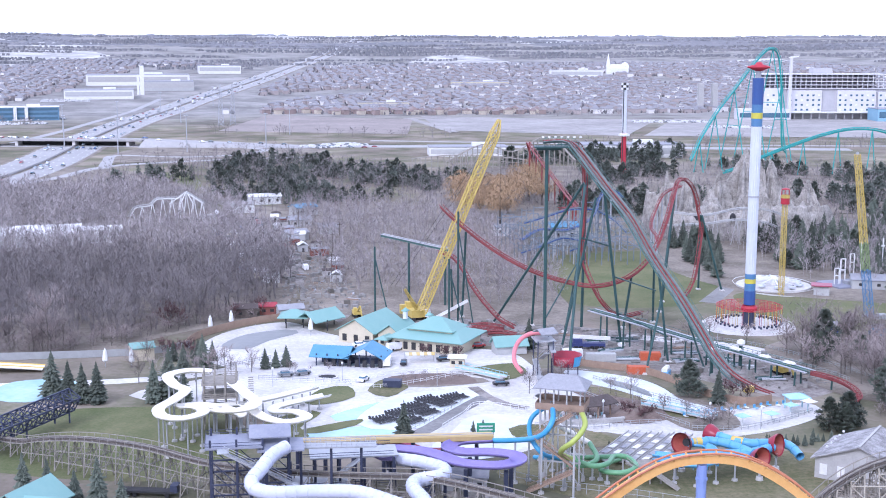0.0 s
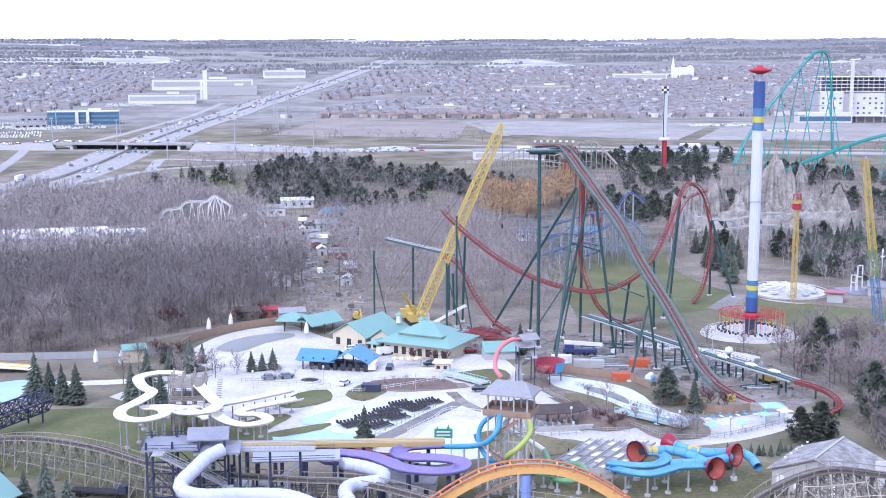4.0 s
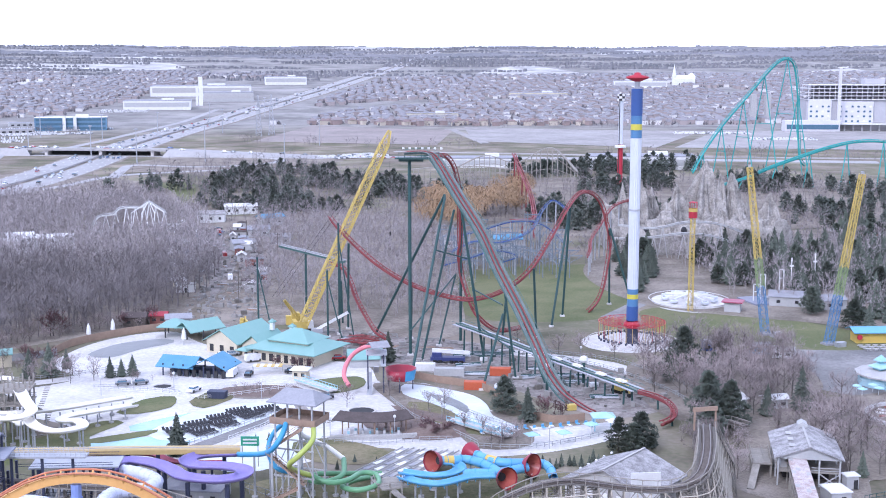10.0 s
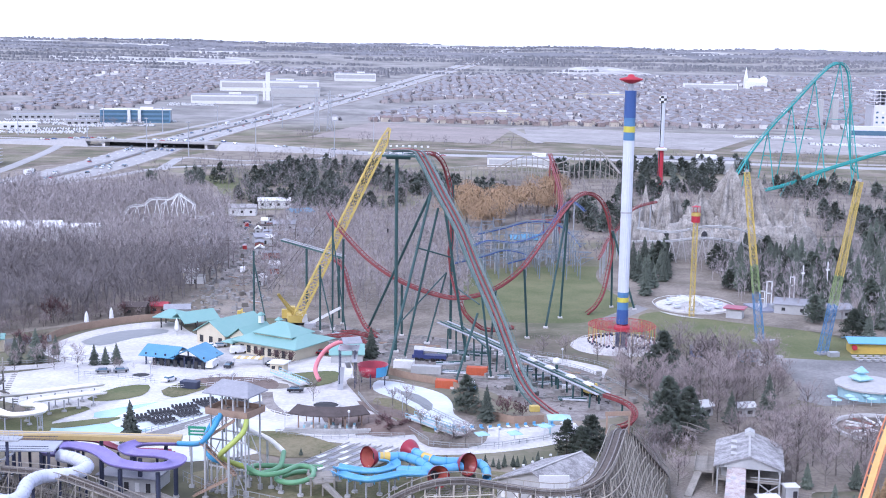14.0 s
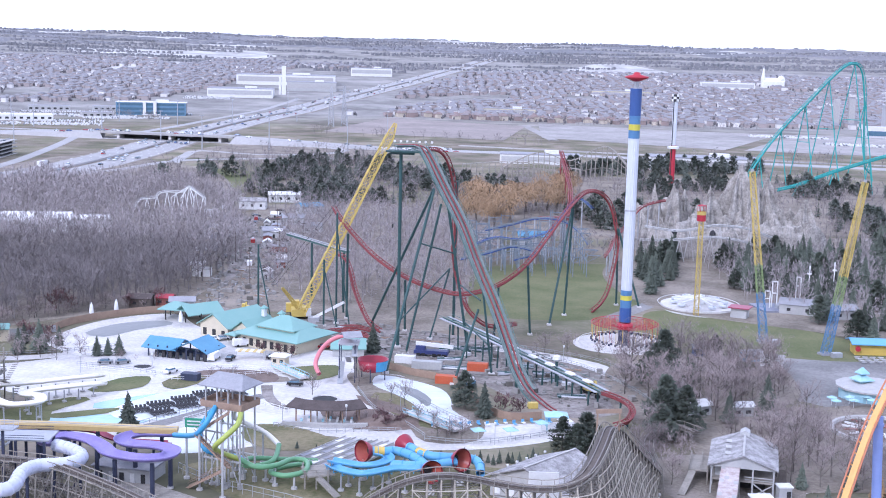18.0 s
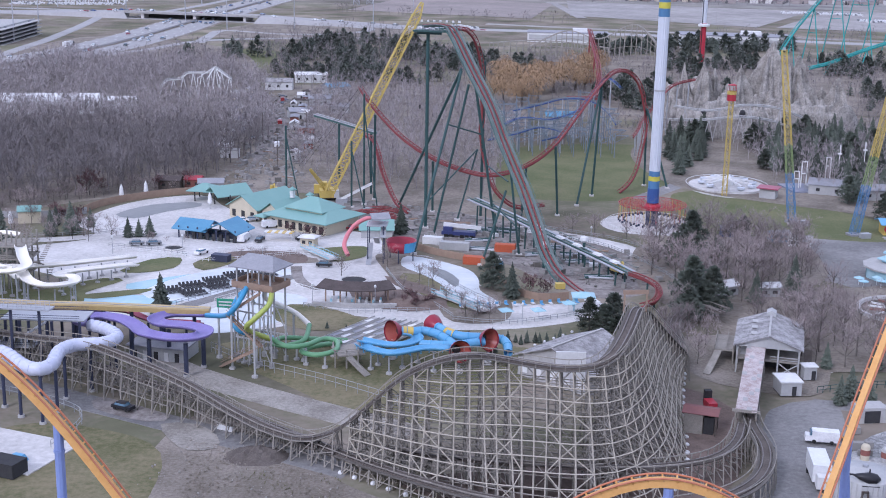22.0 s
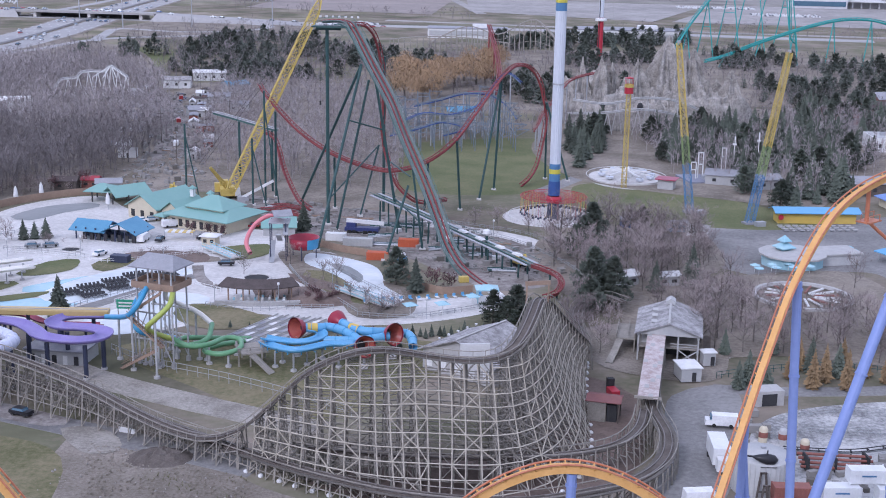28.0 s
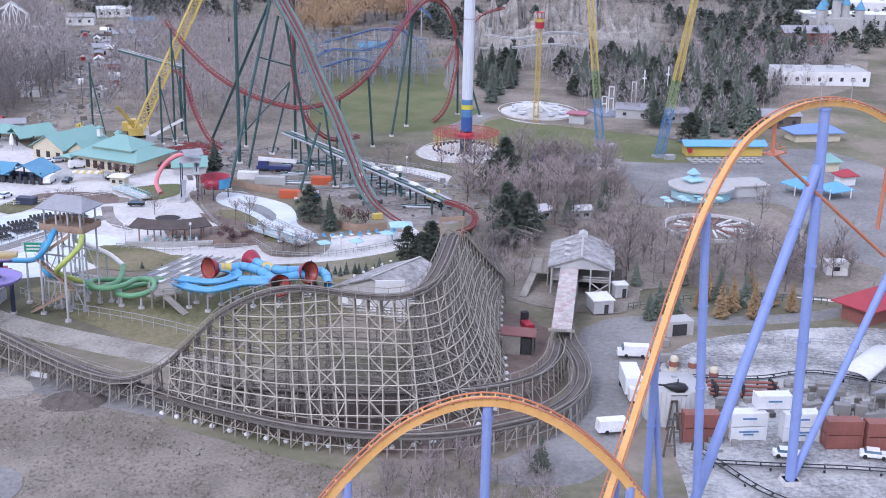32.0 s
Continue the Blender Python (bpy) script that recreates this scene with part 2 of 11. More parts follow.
SITE = surface("site_gravel", (0.15, 0.13, 0.115), (0.31, 0.285, 0.265), 0.09, 0.95, bump=0.6, fine=9, world_space=True, spread=0.3)
CONCRETE = surface("pale_concrete", (0.63, 0.61, 0.585), (0.42, 0.405, 0.385), 0.05, 0.85, bump=0.15, fine=16, world_space=True, spread=0.42)
ASPHALT = surface("worn_asphalt", (0.15, 0.146, 0.142), (0.27, 0.262, 0.252), 0.03, 0.9, bump=0.2, fine=30, world_space=True, spread=0.34)
HIGHWAY = surface("highway_concrete", (0.29, 0.285, 0.28), (0.38, 0.37, 0.36), 0.03, 0.9, fine=12, world_space=True)
PALESOIL = surface("pale_wet_gravel", (0.36, 0.335, 0.295), (0.20, 0.182, 0.155), 0.12, 0.9, bump=0.6, fine=12, world_space=True, spread=0.3)
GRAVEL = surface("grey_gravel", (0.17, 0.17, 0.17), (0.50, 0.495, 0.48), 0.08, 0.95, bump=0.8, fine=14, world_space=True, spread=0.3)
POOL = surface("pool_blue", (0.26, 0.47, 0.55), (0.40, 0.56, 0.60), 0.08, 0.25, world_space=True)
POOLWHITE = surface("pool_white", (0.66, 0.68, 0.69), (0.48, 0.53, 0.55), 0.06, 0.6, world_space=True)
WATERGREY = surface("drained_pool_grey", (0.19, 0.20, 0.20), (0.27, 0.275, 0.27), 0.05, 0.6, world_space=True)
# paler copy of the timber: outer fan members painted lit against the shaded inside
WOODLIGHT = surface("sun_bleached_timber", (0.48, 0.44, 0.365), (0.31, 0.285, 0.235), 0.5, 0.9, fine=8, spread=0.6)
WOOD = surface("weathered_timber", (0.35, 0.325, 0.285), (0.20, 0.185, 0.16), 0.5, 0.9, fine=8, spread=0.6)
WOODDARK = surface("track_timber", (0.075, 0.062, 0.052), (0.15, 0.13, 0.115), 0.4, 0.9, fine=8, spread=0.5)
ORANGE = surface("orange_paint", (0.70, 0.41, 0.15), (0.60, 0.33, 0.11), 0.3, 0.45)
ORANGERAIL = surface("faded_orange_rail", (0.50, 0.20, 0.10), (0.40, 0.15, 0.09), 0.4, 0.5)
BLUESTEEL = surface("blue_column_paint", (0.235, 0.30, 0.56), (0.20, 0.26, 0.50), 0.2, 0.5)
GREENSTEEL = surface("green_column_paint", (0.040, 0.088, 0.085), (0.032, 0.068, 0.066), 0.2, 0.5)
GREENLIGHT = surface("green_track_paint", (0.10, 0.19, 0.175), (0.075, 0.14, 0.13), 0.2, 0.5)
REDTRACK = surface("red_track_paint", (0.25, 0.058, 0.058), (0.19, 0.045, 0.047), 0.3, 0.5)
TEALTRACK = surface("teal_track_paint", (0.055, 0.34, 0.32), (0.045, 0.29, 0.27), 0.1, 0.5)
YELLOW = surface("crane_yellow", (0.56, 0.43, 0.12), (0.47, 0.36, 0.10), 0.4, 0.5)
WHITE = surface("white_paint", (0.72, 0.72, 0.71), (0.58, 0.58, 0.57), 0.4, 0.6)
SLIDEWHITE = surface("white_fibreglass", (0.82, 0.80, 0.74), (0.74, 0.70, 0.62), 0.15, 0.35, spread=0.7)
TUBEWHITE = surface("lilac_white_fibreglass", (0.58, 0.60, 0.70), (0.48, 0.50, 0.61), 0.2, 0.35)
PURPLE = surface("purple_fibreglass", (0.20, 0.165, 0.38), (0.25, 0.21, 0.44), 0.2, 0.35)
BLUESLIDE = surface("blue_fibreglass", (0.06, 0.26, 0.47), (0.09, 0.32, 0.52), 0.2, 0.3)
SKYSLIDE = surface("sky_blue_fibreglass", (0.115, 0.31, 0.52), (0.15, 0.37, 0.57), 0.2, 0.3)
GREENSLIDE = surface("green_fibreglass", (0.12, 0.28, 0.14), (0.16, 0.33, 0.18), 0.2, 0.3)
LIMESLIDE = surface("lime_fibreglass", (0.38, 0.44, 0.10), (0.32, 0.38, 0.10), 0.2, 0.3)
REDBOWL = surface("red_fibreglass", (0.30, 0.03, 0.05), (0.24, 0.03, 0.05), 0.2, 0.3)
ORANGEBOWL = surface("orange_fibreglass", (0.36, 0.10, 0.07), (0.27, 0.06, 0.055), 0.3, 0.35)
YELLOWSLIDE = surface("yellow_fibreglass", (0.58, 0.42, 0.10), (0.50, 0.36, 0.10), 0.2, 0.35)
MUSTARD = surface("mustard_flume", (0.48, 0.36, 0.16), (0.40, 0.30, 0.13), 0.2, 0.4)
PINK = surface("pink_fibreglass", (0.36, 0.085, 0.13), (0.30, 0.08, 0.115), 0.2, 0.4)
TEALROOF = surface("teal_metal_roof", (0.18, 0.335, 0.305), (0.23, 0.38, 0.345), 0.15, 0.5, spread=0.9)
BLUEROOF = surface("blue_metal_roof", (0.085, 0.235, 0.37), (0.12, 0.29, 0.42), 0.2, 0.5)
GREYROOF = surface("grey_shingle_roof", (0.24, 0.245, 0.265), (0.33, 0.33, 0.35), 0.4, 0.9, bump=0.3)
OLDROOF = surface("patched_old_roof", (0.40, 0.39, 0.385), (0.19, 0.182, 0.18), 0.5, 0.9, bump=0.4, spread=0.28)
BROWNROOF = surface("brown_shingle_roof", (0.062, 0.050, 0.047), (0.105, 0.086, 0.08), 0.4, 0.9, bump=0.3)
REDROOF = surface("red_roof", (0.36, 0.055, 0.075), (0.29, 0.05, 0.06), 0.3, 0.7)
CREAM = surface("cream_stucco", (0.58, 0.52, 0.39), (0.50, 0.45, 0.34), 0.4, 0.85)
GREYWALL = surface("grey_siding", (0.36, 0.365, 0.365), (0.45, 0.45, 0.44), 0.3, 0.85)
STONEWALL = surface("pale_stone_siding", (0.45, 0.44, 0.425), (0.34, 0.335, 0.325), 0.5, 0.9)
# near-black for dark fittings; also paints the unlit depth of openings
DARK = surface("dark_opening", (0.03, 0.03, 0.035), (0.05, 0.05, 0.05), 0.5, 0.8)
NAVY = surface("navy_steel", (0.035, 0.042, 0.075), (0.055, 0.062, 0.10), 0.3, 0.5)
DECKBLUE = surface("blue_deck", (0.20, 0.21, 0.27), (0.28, 0.29, 0.33), 0.3, 0.6)
STEELGREY = surface("galvanised_steel", (0.45, 0.46, 0.48), (0.36, 0.37, 0.39), 0.5, 0.45, metal=0.4)
SILVER = surface("silver_tower_paint", (0.60, 0.63, 0.68), (0.54, 0.57, 0.62), 0.1, 0.45, metal=0.1)
TOWERBLUE = surface("tower_blue", (0.045, 0.085, 0.24), (0.05, 0.10, 0.27), 0.2, 0.4)
TOWERCYAN = surface("tower_cyan", (0.10, 0.22, 0.38), (0.08, 0.17, 0.31), 0.2, 0.4)
MASTGREEN = surface("mast_green", (0.24, 0.31, 0.13), (0.19, 0.26, 0.12), 0.2, 0.45)
TOWERYELLOW = surface("tower_yellow", (0.55, 0.50, 0.07), (0.48, 0.43, 0.07), 0.2, 0.4)
RED = surface("bright_red_paint", (0.42, 0.035, 0.05), (0.35, 0.03, 0.05), 0.3, 0.45)
GLASS = surface("tinted_glass", (0.06, 0.12, 0.17), (0.09, 0.16, 0.22), 0.3, 0.12, spec=0.6)
ROCK = surface("sculpted_concrete_rock", (0.43, 0.405, 0.37), (0.16, 0.148, 0.132), 0.2, 0.95, bump=1.0, fine=6, spread=0.4)
CONTWHITE = surface("white_container_paint", (0.74, 0.75, 0.75), (0.62, 0.63, 0.63), 0.5, 0.5)
CONTRED = surface("rust_red_container_paint", (0.27, 0.11, 0.085), (0.21, 0.085, 0.07), 0.5, 0.6)
SITEORANGE = surface("orange_skip_paint", (0.50, 0.12, 0.05), (0.42, 0.10, 0.05), 0.5, 0.6)
FENCEWOOD = surface("fence_boards", (0.33, 0.24, 0.175), (0.25, 0.18, 0.135), 0.4, 0.9)
FENCEGREY = surface("chain_link_grey", (0.34, 0.35, 0.35), (0.28, 0.29, 0.29), 0.5, 0.7)
BARK = surface("grey_bark", (0.17, 0.15, 0.135), (0.10, 0.09, 0.08), 0.6, 0.95, rand=0.25)
TWIG = surface("bare_twigs", (0.355, 0.322, 0.315), (0.165, 0.146, 0.145), 0.11, 0.95, rand=0.3, fine=10, spread=0.42)
TWIGRED = surface("red_twigs", (0.155, 0.088, 0.088), (0.115, 0.07, 0.07), 0.2, 0.95, rand=0.2)
# both needle greens are lifted: distance haze put into the base colour
FARNEEDLE = surface("pine_needles_far_belt", (0.070, 0.086, 0.072), (0.12, 0.132, 0.108), 0.12, 0.95, rand=0.2)
NEEDLE = surface("spruce_needles", (0.066, 0.084, 0.067), (0.128, 0.143, 0.112), 0.5, 0.95, rand=0.35)
LARCH = surface("autumn_larch_needles", (0.27, 0.185, 0.095), (0.19, 0.135, 0.08), 0.5, 0.95, rand=0.25)
WILLOW = surface("ochre_willow_twigs", (0.36, 0.25, 0.145), (0.26, 0.175, 0.105), 0.15, 0.95, rand=0.15)
PAINTBLACK = surface("gloss_black_paint", (0.02, 0.02, 0.024), (0.03, 0.03, 0.034), 0.6, 0.35)
TYRE = surface("black_rubber", (0.02, 0.02, 0.02), (0.03, 0.03, 0.03), 1.0, 0.9)
WALKTIMBER = surface("walkway_timber", (0.17, 0.155, 0.135), (0.105, 0.097, 0.087), 0.4, 0.9, fine=8, spread=0.6)
MULCH = surface("mulch", (0.125, 0.095, 0.08), (0.215, 0.165, 0.14), 0.3, 0.95, bump=0.5, world_space=True, spread=0.5)
RUSTRAIL = surface("worn_running_rail", (0.17, 0.15, 0.135), (0.27, 0.25, 0.235), 0.5, 0.5, metal=0.3)
CATWALK = surface("grey_green_catwalk", (0.10, 0.145, 0.135), (0.18, 0.21, 0.20), 0.3, 0.6)
CLUTTER = islands("mixed_site_materials", [(0.26, 0.25, 0.235), (0.12, 0.09, 0.065), (0.17, 0.16, 0.15), (0.06, 0.06, 0.065), (0.22, 0.08, 0.04), (0.42, 0.42, 0.41), (0.08, 0.11, 0.10), (0.22, 0.18, 0.13), (0.14, 0.13, 0.115), (0.19, 0.17, 0.15)], 0.9)
WEBSTEEL = surface("blue_grey_steel", (0.13, 0.17, 0.21), (0.20, 0.22, 0.24), 0.3, 0.6)
# darker copy of bare_twigs: shade put into the colour of nearer trees
TWIGDARK = surface("brown_park_tree_twigs", (0.31, 0.262, 0.248), (0.19, 0.158, 0.15), 0.1, 0.95, rand=0.3, fine=10, spread=0.5)


# ---- ground ----
def ground_material():
    m = bpy.data.materials.new("park_grass_and_far_fields")
    m.use_nodes = True
    n, l = m.node_tree.nodes, m.node_tree.links
    bs = n["Principled BSDF"]
    bs.inputs["Roughness"].default_value = 0.95
    bs.inputs["Specular IOR Level"].default_value = 0.1
    ge = n.new("ShaderNodeNewGeometry")
    sc = n.new("ShaderNodeVectorMath")
    sc.operation = "MULTIPLY"
    sc.inputs[1].default_value = (1 / 260, 1 / 420, 0)
    l.new(ge.outputs["Position"], sc.inputs[0])
    vo = n.new("ShaderNodeTexVoronoi")
    vo.inputs["Scale"].default_value = 1.0
    l.new(sc.outputs[0], vo.inputs["Vector"])
    fields = n.new("ShaderNodeValToRGB")
    fields.color_ramp.interpolation = "CONSTANT"
    for i, c in enumerate([(0.25, 0.24, 0.225), (0.31, 0.295, 0.275), (0.19, 0.20, 0.185), (0.37, 0.355, 0.33), (0.22, 0.22, 0.21), (0.43, 0.42, 0.40), (0.17, 0.185, 0.155)]):
        e = fields.color_ramp.elements[i] if i < 2 else fields.color_ramp.elements.new(0)
        e.position, e.color = i / 7, (*c, 1)
    bw = n.new("ShaderNodeSeparateColor")
    l.new(vo.outputs["Color"], bw.inputs[0])
    l.new(bw.outputs[0], fields.inputs[0])
    na, nb = n.new("ShaderNodeTexNoise"), n.new("ShaderNodeTexNoise")
    na.inputs["Scale"].default_value, nb.inputs["Scale"].default_value = 0.03, 0.6
    na.inputs["Detail"].default_value = 6
    l.new(ge.outputs["Position"], na.inputs["Vector"])
    l.new(ge.outputs["Position"], nb.inputs["Vector"])
    near = n.new("ShaderNodeValToRGB")
    near.color_ramp.elements[0].position, near.color_ramp.elements[0].color = 0.38, (0.145, 0.142, 0.092, 1)
    near.color_ramp.elements[1].position, near.color_ramp.elements[1].color = 0.62, (0.24, 0.205, 0.165, 1)
    mixn = n.new("ShaderNodeMath")
    mixn.operation = "MULTIPLY_ADD"
    mixn.inputs[1].default_value, mixn.inputs[2].default_value = 0.3, -0.15
    l.new(nb.outputs["Fac"], mixn.inputs[0])
    addn = n.new("ShaderNodeMath")
    l.new(mixn.outputs[0], addn.inputs[0])
    l.new(na.outputs["Fac"], addn.inputs[1])
    l.new(addn.outputs[0], near.inputs[0])
    ln = n.new("ShaderNodeVectorMath")
    ln.operation = "LENGTH"
    l.new(ge.outputs["Position"], ln.inputs[0])
    mr = n.new("ShaderNodeMapRange")
    mr.inputs[1].default_value, mr.inputs[2].default_value = 1500, 1850
    l.new(ln.outputs["Value"], mr.inputs[0])
    mc = n.new("ShaderNodeMix")
    mc.data_type = "RGBA"
    l.new(mr.outputs[0], mc.inputs[0])
    l.new(near.outputs[0], mc.inputs[6])
    l.new(fields.outputs[0], mc.inputs[7])
    nf = n.new("ShaderNodeTexNoise")
    nf.inputs["Scale"].default_value, nf.inputs["Detail"].default_value, nf.inputs["Roughness"].default_value = 0.012, 8, 0.7
    l.new(ge.outputs["Position"], nf.inputs["Vector"])
    vr = n.new("ShaderNodeMapRange")
    vr.inputs[1].default_value, vr.inputs[2].default_value, vr.inputs[3].default_value, vr.inputs[4].default_value = 0.32, 0.68, 0.55, 1.4
    l.new(nf.outputs["Fac"], vr.inputs[0])
    hv = n.new("ShaderNodeHueSaturation")
    l.new(vr.outputs[0], hv.inputs["Value"])
    l.new(mc.outputs[2], hv.inputs["Color"])
    l.new(hv.outputs[0], bs.inputs["Base Color"])
    return m


def build_ground():
    def axis(lo, hi, a, b, step, extra=()):
        out, v = set(extra), a
        while v <= b:
            out.add(round(v, 1))
            v += step
        s, v = step, a
        while v > lo:
            s *= 1.12
            v -= s
            out.add(round(max(v, lo), 1))
        s, v = step, b
        while v < hi:
            s = min(s * 1.12, 70)
            v += s
            out.add(round(min(v, hi), 1))
        return sorted(out)
    xs, ys = axis(-4800, 4800, -200, 460, 30), axis(-4000, 4940, -60, 700, 30, (300, 410))
    mb = MB()
    mb.v = [(x, y, gz(x, y)) for y in ys for x in xs]
    w = len(xs)
    mb.f = [(j * w + i, j * w + i + 1, (j + 1) * w + i + 1, (j + 1) * w + i) for j in range(len(ys) - 1) for i in range(w - 1)]
    ob = new("ground", mesh_data("ground", mb, ground_material()))
    tagged(ob, "dull grass ground running out to hazy winter fields", "ground", kind="structure")


build_ground()


LAYER = [0]


def patch(name, pts, material, dz=0.06, label="", curved=True, kind="structure", category=""):
    """A flat area that lies on the ground, with a rounded or an angular outline; each lies a little over the one before."""
    LAYER[0] += 1
    dz = dz * 0.5 + LAYER[0] * 0.0015
    line = [(float(p[0]), float(p[1])) for p in (spline([(x, y, 0) for x, y in pts], 4.0, True) if curved else pts)]
    bm = bmesh.new()
    bm.faces.new([bm.verts.new((x, y, 0)) for x, y in line])
    bmesh.ops.triangulate(bm, faces=bm.faces[:])
    for yy in (300, 410):
        bmesh.ops.bisect_plane(bm, geom=bm.verts[:] + bm.edges[:] + bm.faces[:], plane_co=(0, yy, 0), plane_no=(0, 1, 0))
    if max(p[1] for p in line) > 1900:
        for yy in range(1950, 4700, 150):
            bmesh.ops.bisect_plane(bm, geom=bm.verts[:] + bm.edges[:] + bm.faces[:], plane_co=(0, yy, 0), plane_no=(0, 1, 0))
    for v in bm.verts:
        v.co.z = gz(v.co.x, v.co.y) + dz
    bmesh.ops.recalc_face_normals(bm, faces=bm.faces[:])
    if sum(f.normal.z for f in bm.faces) < 0:
        bmesh.ops.reverse_faces(bm, faces=bm.faces[:])
    me = bpy.data.meshes.new(name)
    bm.to_mesh(me)
    bm.free()
    me.materials.append(material)
    return tagged(new(name, me), label, category, kind=kind)


def ribbon(name, pts, width, material, dz=0.1, label="", kind="structure", category="", step=8.0):
    """A road or path along points."""
    LAYER[0] += 1
    dz = dz * 0.5 + LAYER[0] * 0.0015
    line = spline([(x, y, 0) for x, y in pts], step)
    mb = MB()
    for i, p in enumerate(line):
        d = line[min(i + 1, len(line) - 1)] - line[max(i - 1, 0)]
        d = d / np.linalg.norm(d)
        for k, up in ((-1, 0), (-1, 1), (0, 1), (1, 1), (1, 0)):
            w = width / 2 * k + (0 if up else k * dz * 1.5)
            x, y = p[0] + d[1] * w, p[1] - d[0] * w
            mb.v.append((x, y, gz(x, y) + (dz if up else -0.05)))
    for i in range(len(line) - 1):
        a = i * 5
        mb.f += [(a + k, a + k + 5, a + k + 6, a + k + 1) for k in range(4)]
    mb.f = [q[::-1] for q in mb.f]
    ob = new(name, mesh_data(name, mb, material))
    return tagged(ob, label, category, kind=kind)


patch("pavement_waterpark", [(-33, 353), (-8, 374), (-21, 398), (-12, 431), (10, 446), (24, 426), (46, 402), (78, 390), (84, 362), (97, 360), (110, 333), (122, 307), (144, 310), (143, 297), (122, 285), (97, 283), (80, 292), (58, 278), (37, 284), (10, 292), (2, 318), (-31, 342)], CONCRETE, 0.05, "pale concrete deck of the water park")
patch("ground_woods", [(-420, 420), (-130, 404), (-66, 403), (-24, 436), (4, 460), (18, 520), (16, 600), (-8, 700), (-60, 820), (-160, 860), (-420, 840)], LITTER, 0.05, "brown leaf litter under the bare wood")
patch("ground_dirt", [(54, 218), (66, 222), (88, 196), (104, 184), (124, 166), (128, 120), (70, 110), (52, 150)], DIRT, 0.05, "bare grey-brown earth beside the wooden coaster")
patch("ground_site", [(44, 430), (61, 450), (105, 428), (138, 404), (168, 364), (172, 336), (146, 314), (131, 332), (119, 354), (98, 376), (78, 396)], SITE, 0.06, "churned gravel of the construction site")
patch("ground_site_road", [(24, 462), (-2, 690), (4, 735), (24, 600), (40, 470), (34, 455)], SITE, 0.06, "rutted gravel service street with building rubble")
patch("ground_lot", [(172, 236), (186, 241), (182, 217), (170, 187), (156, 168), (140, 172), (157, 188), (165, 212)], ASPHALT, 0.05, "worn grey service yard")
patch("ground_yard", [(183, 216), (207, 231), (240, 228), (226, 190), (216, 140), (172, 138), (172, 165)], GRAVEL, 0.05, "pale gravel yard below the orange coaster")
patch("lawn_1", [(118, 470), (124, 560), (190, 580), (204, 540), (182, 470), (150, 452)], LAWN, 0.06, "mown green lawn behind the coaster loop")
patch("lawn_2", [(187, 470), (222, 468), (262, 414), (236, 396), (190, 408)], LAWN, 0.06, "green lawn round the swing tower")
patch("lawn_3", [(-75, 330), (-20, 332), (-2, 300), (-14, 272), (-50, 278), (-80, 300)], LAWN, 0.05, "green slope under the white slides")
patch("lawn_4", [(52, 266), (84, 275), (128, 268), (118, 240), (96, 222), (74, 240)], GRASS, 0.05, "olive grass slope below the slide towers")
patch("lawn_5", [(20, 212), (40, 216), (56, 200), (50, 150), (16, 160)], GRASS, 0.05, "green bank beside the dirt road")
patch("lawn_6", [(-86, 850), (-100, 960), (-50, 985), (-38, 858)], LAWN, 0.06, "bright green clearing beyond the wood")
patch("plaza_swing_tower", [(171 + 17 * math.cos(k * 0.785), 416 + 17 * math.sin(k * 0.785)) for k in range(8)], CONCRETE, 0.08, "round concrete plaza of the swing tower")
patch("plaza_right", [(206, 400), (247, 398), (296, 420), (310, 380), (300, 320), (262, 268), (246, 280), (254, 335), (222, 330), (207, 342), (190, 310), (185, 318), (204, 350)], ASPHALT, 0.07, "grey asphalt midway between the rides")
patch("plaza_carousel", [(210.5 + 17 * math.cos(k * 0.785), 488 + 24 * math.sin(k * 0.785)) for k in range(8)], CONCRETE, 0.08, "pale round ride pad")
patch("plaza_round_ride", [(223 + 14 * math.cos(k * 0.785), 307 + 14 * math.sin(k * 0.785)) for k in range(8)], CONCRETE, 0.08, "round pale pad of a dismantled ride")
ribbon("road_swing_tower", [(122, 408), (140, 396), (156, 382), (168, 352), (172, 330)], 8, CONCRETE, 0.1, "pale service road with railings")
ribbon("road_service", [(-80, 262), (-40, 256), (11, 240), (34, 229), (60, 216), (90, 200)], 7, ASPHALT, 0.09, "grey service road along the wooden coaster")
ribbon("path_upper", [(35, 262), (50, 248), (68, 236), (82, 228), (100, 218)], 8, PALESOIL, 0.09, "grey service path behind the wooden coaster")
ribbon("path_station", [(178, 250), (190, 262), (214, 262), (236, 250), (262, 262)], 5, CONCRETE, 0.09, "pale footpath")
ribbon("road_yard", [(182, 240), (200, 238), (225, 240), (250, 250)], 5, ASPHALT, 0.1, "service road behind the gravel yard")
ribbon("path_lawn", [(172, 458), (184, 476), (197, 497), (213, 528), (226, 560)], 7, ASPHALT, 0.1, "footpath beside the lawn")
ribbon("path_grove", [(206, 392), (212, 379), (203, 365), (191, 351), (184, 336), (177, 326), (170, 318)], 6, ASPHALT, 0.1, "grey footpath winding through the grove")
ribbon("path_midway", [(184, 390), (206, 391), (226, 386), (244, 392)], 10, ASPHALT, 0.1, "grey midway below the catapult masts")
ribbon("path_round_ride", [(214, 296), (226, 292), (238, 289), (250, 279)], 4, CONCRETE, 0.1, "pale footpath below the round pad")
ribbon("path_woods_edge", [(-90, 366), (-40, 366), (-15, 372), (4, 386)], 6, CONCRETE, 0.09, "pale promenade at the edge of the wood")
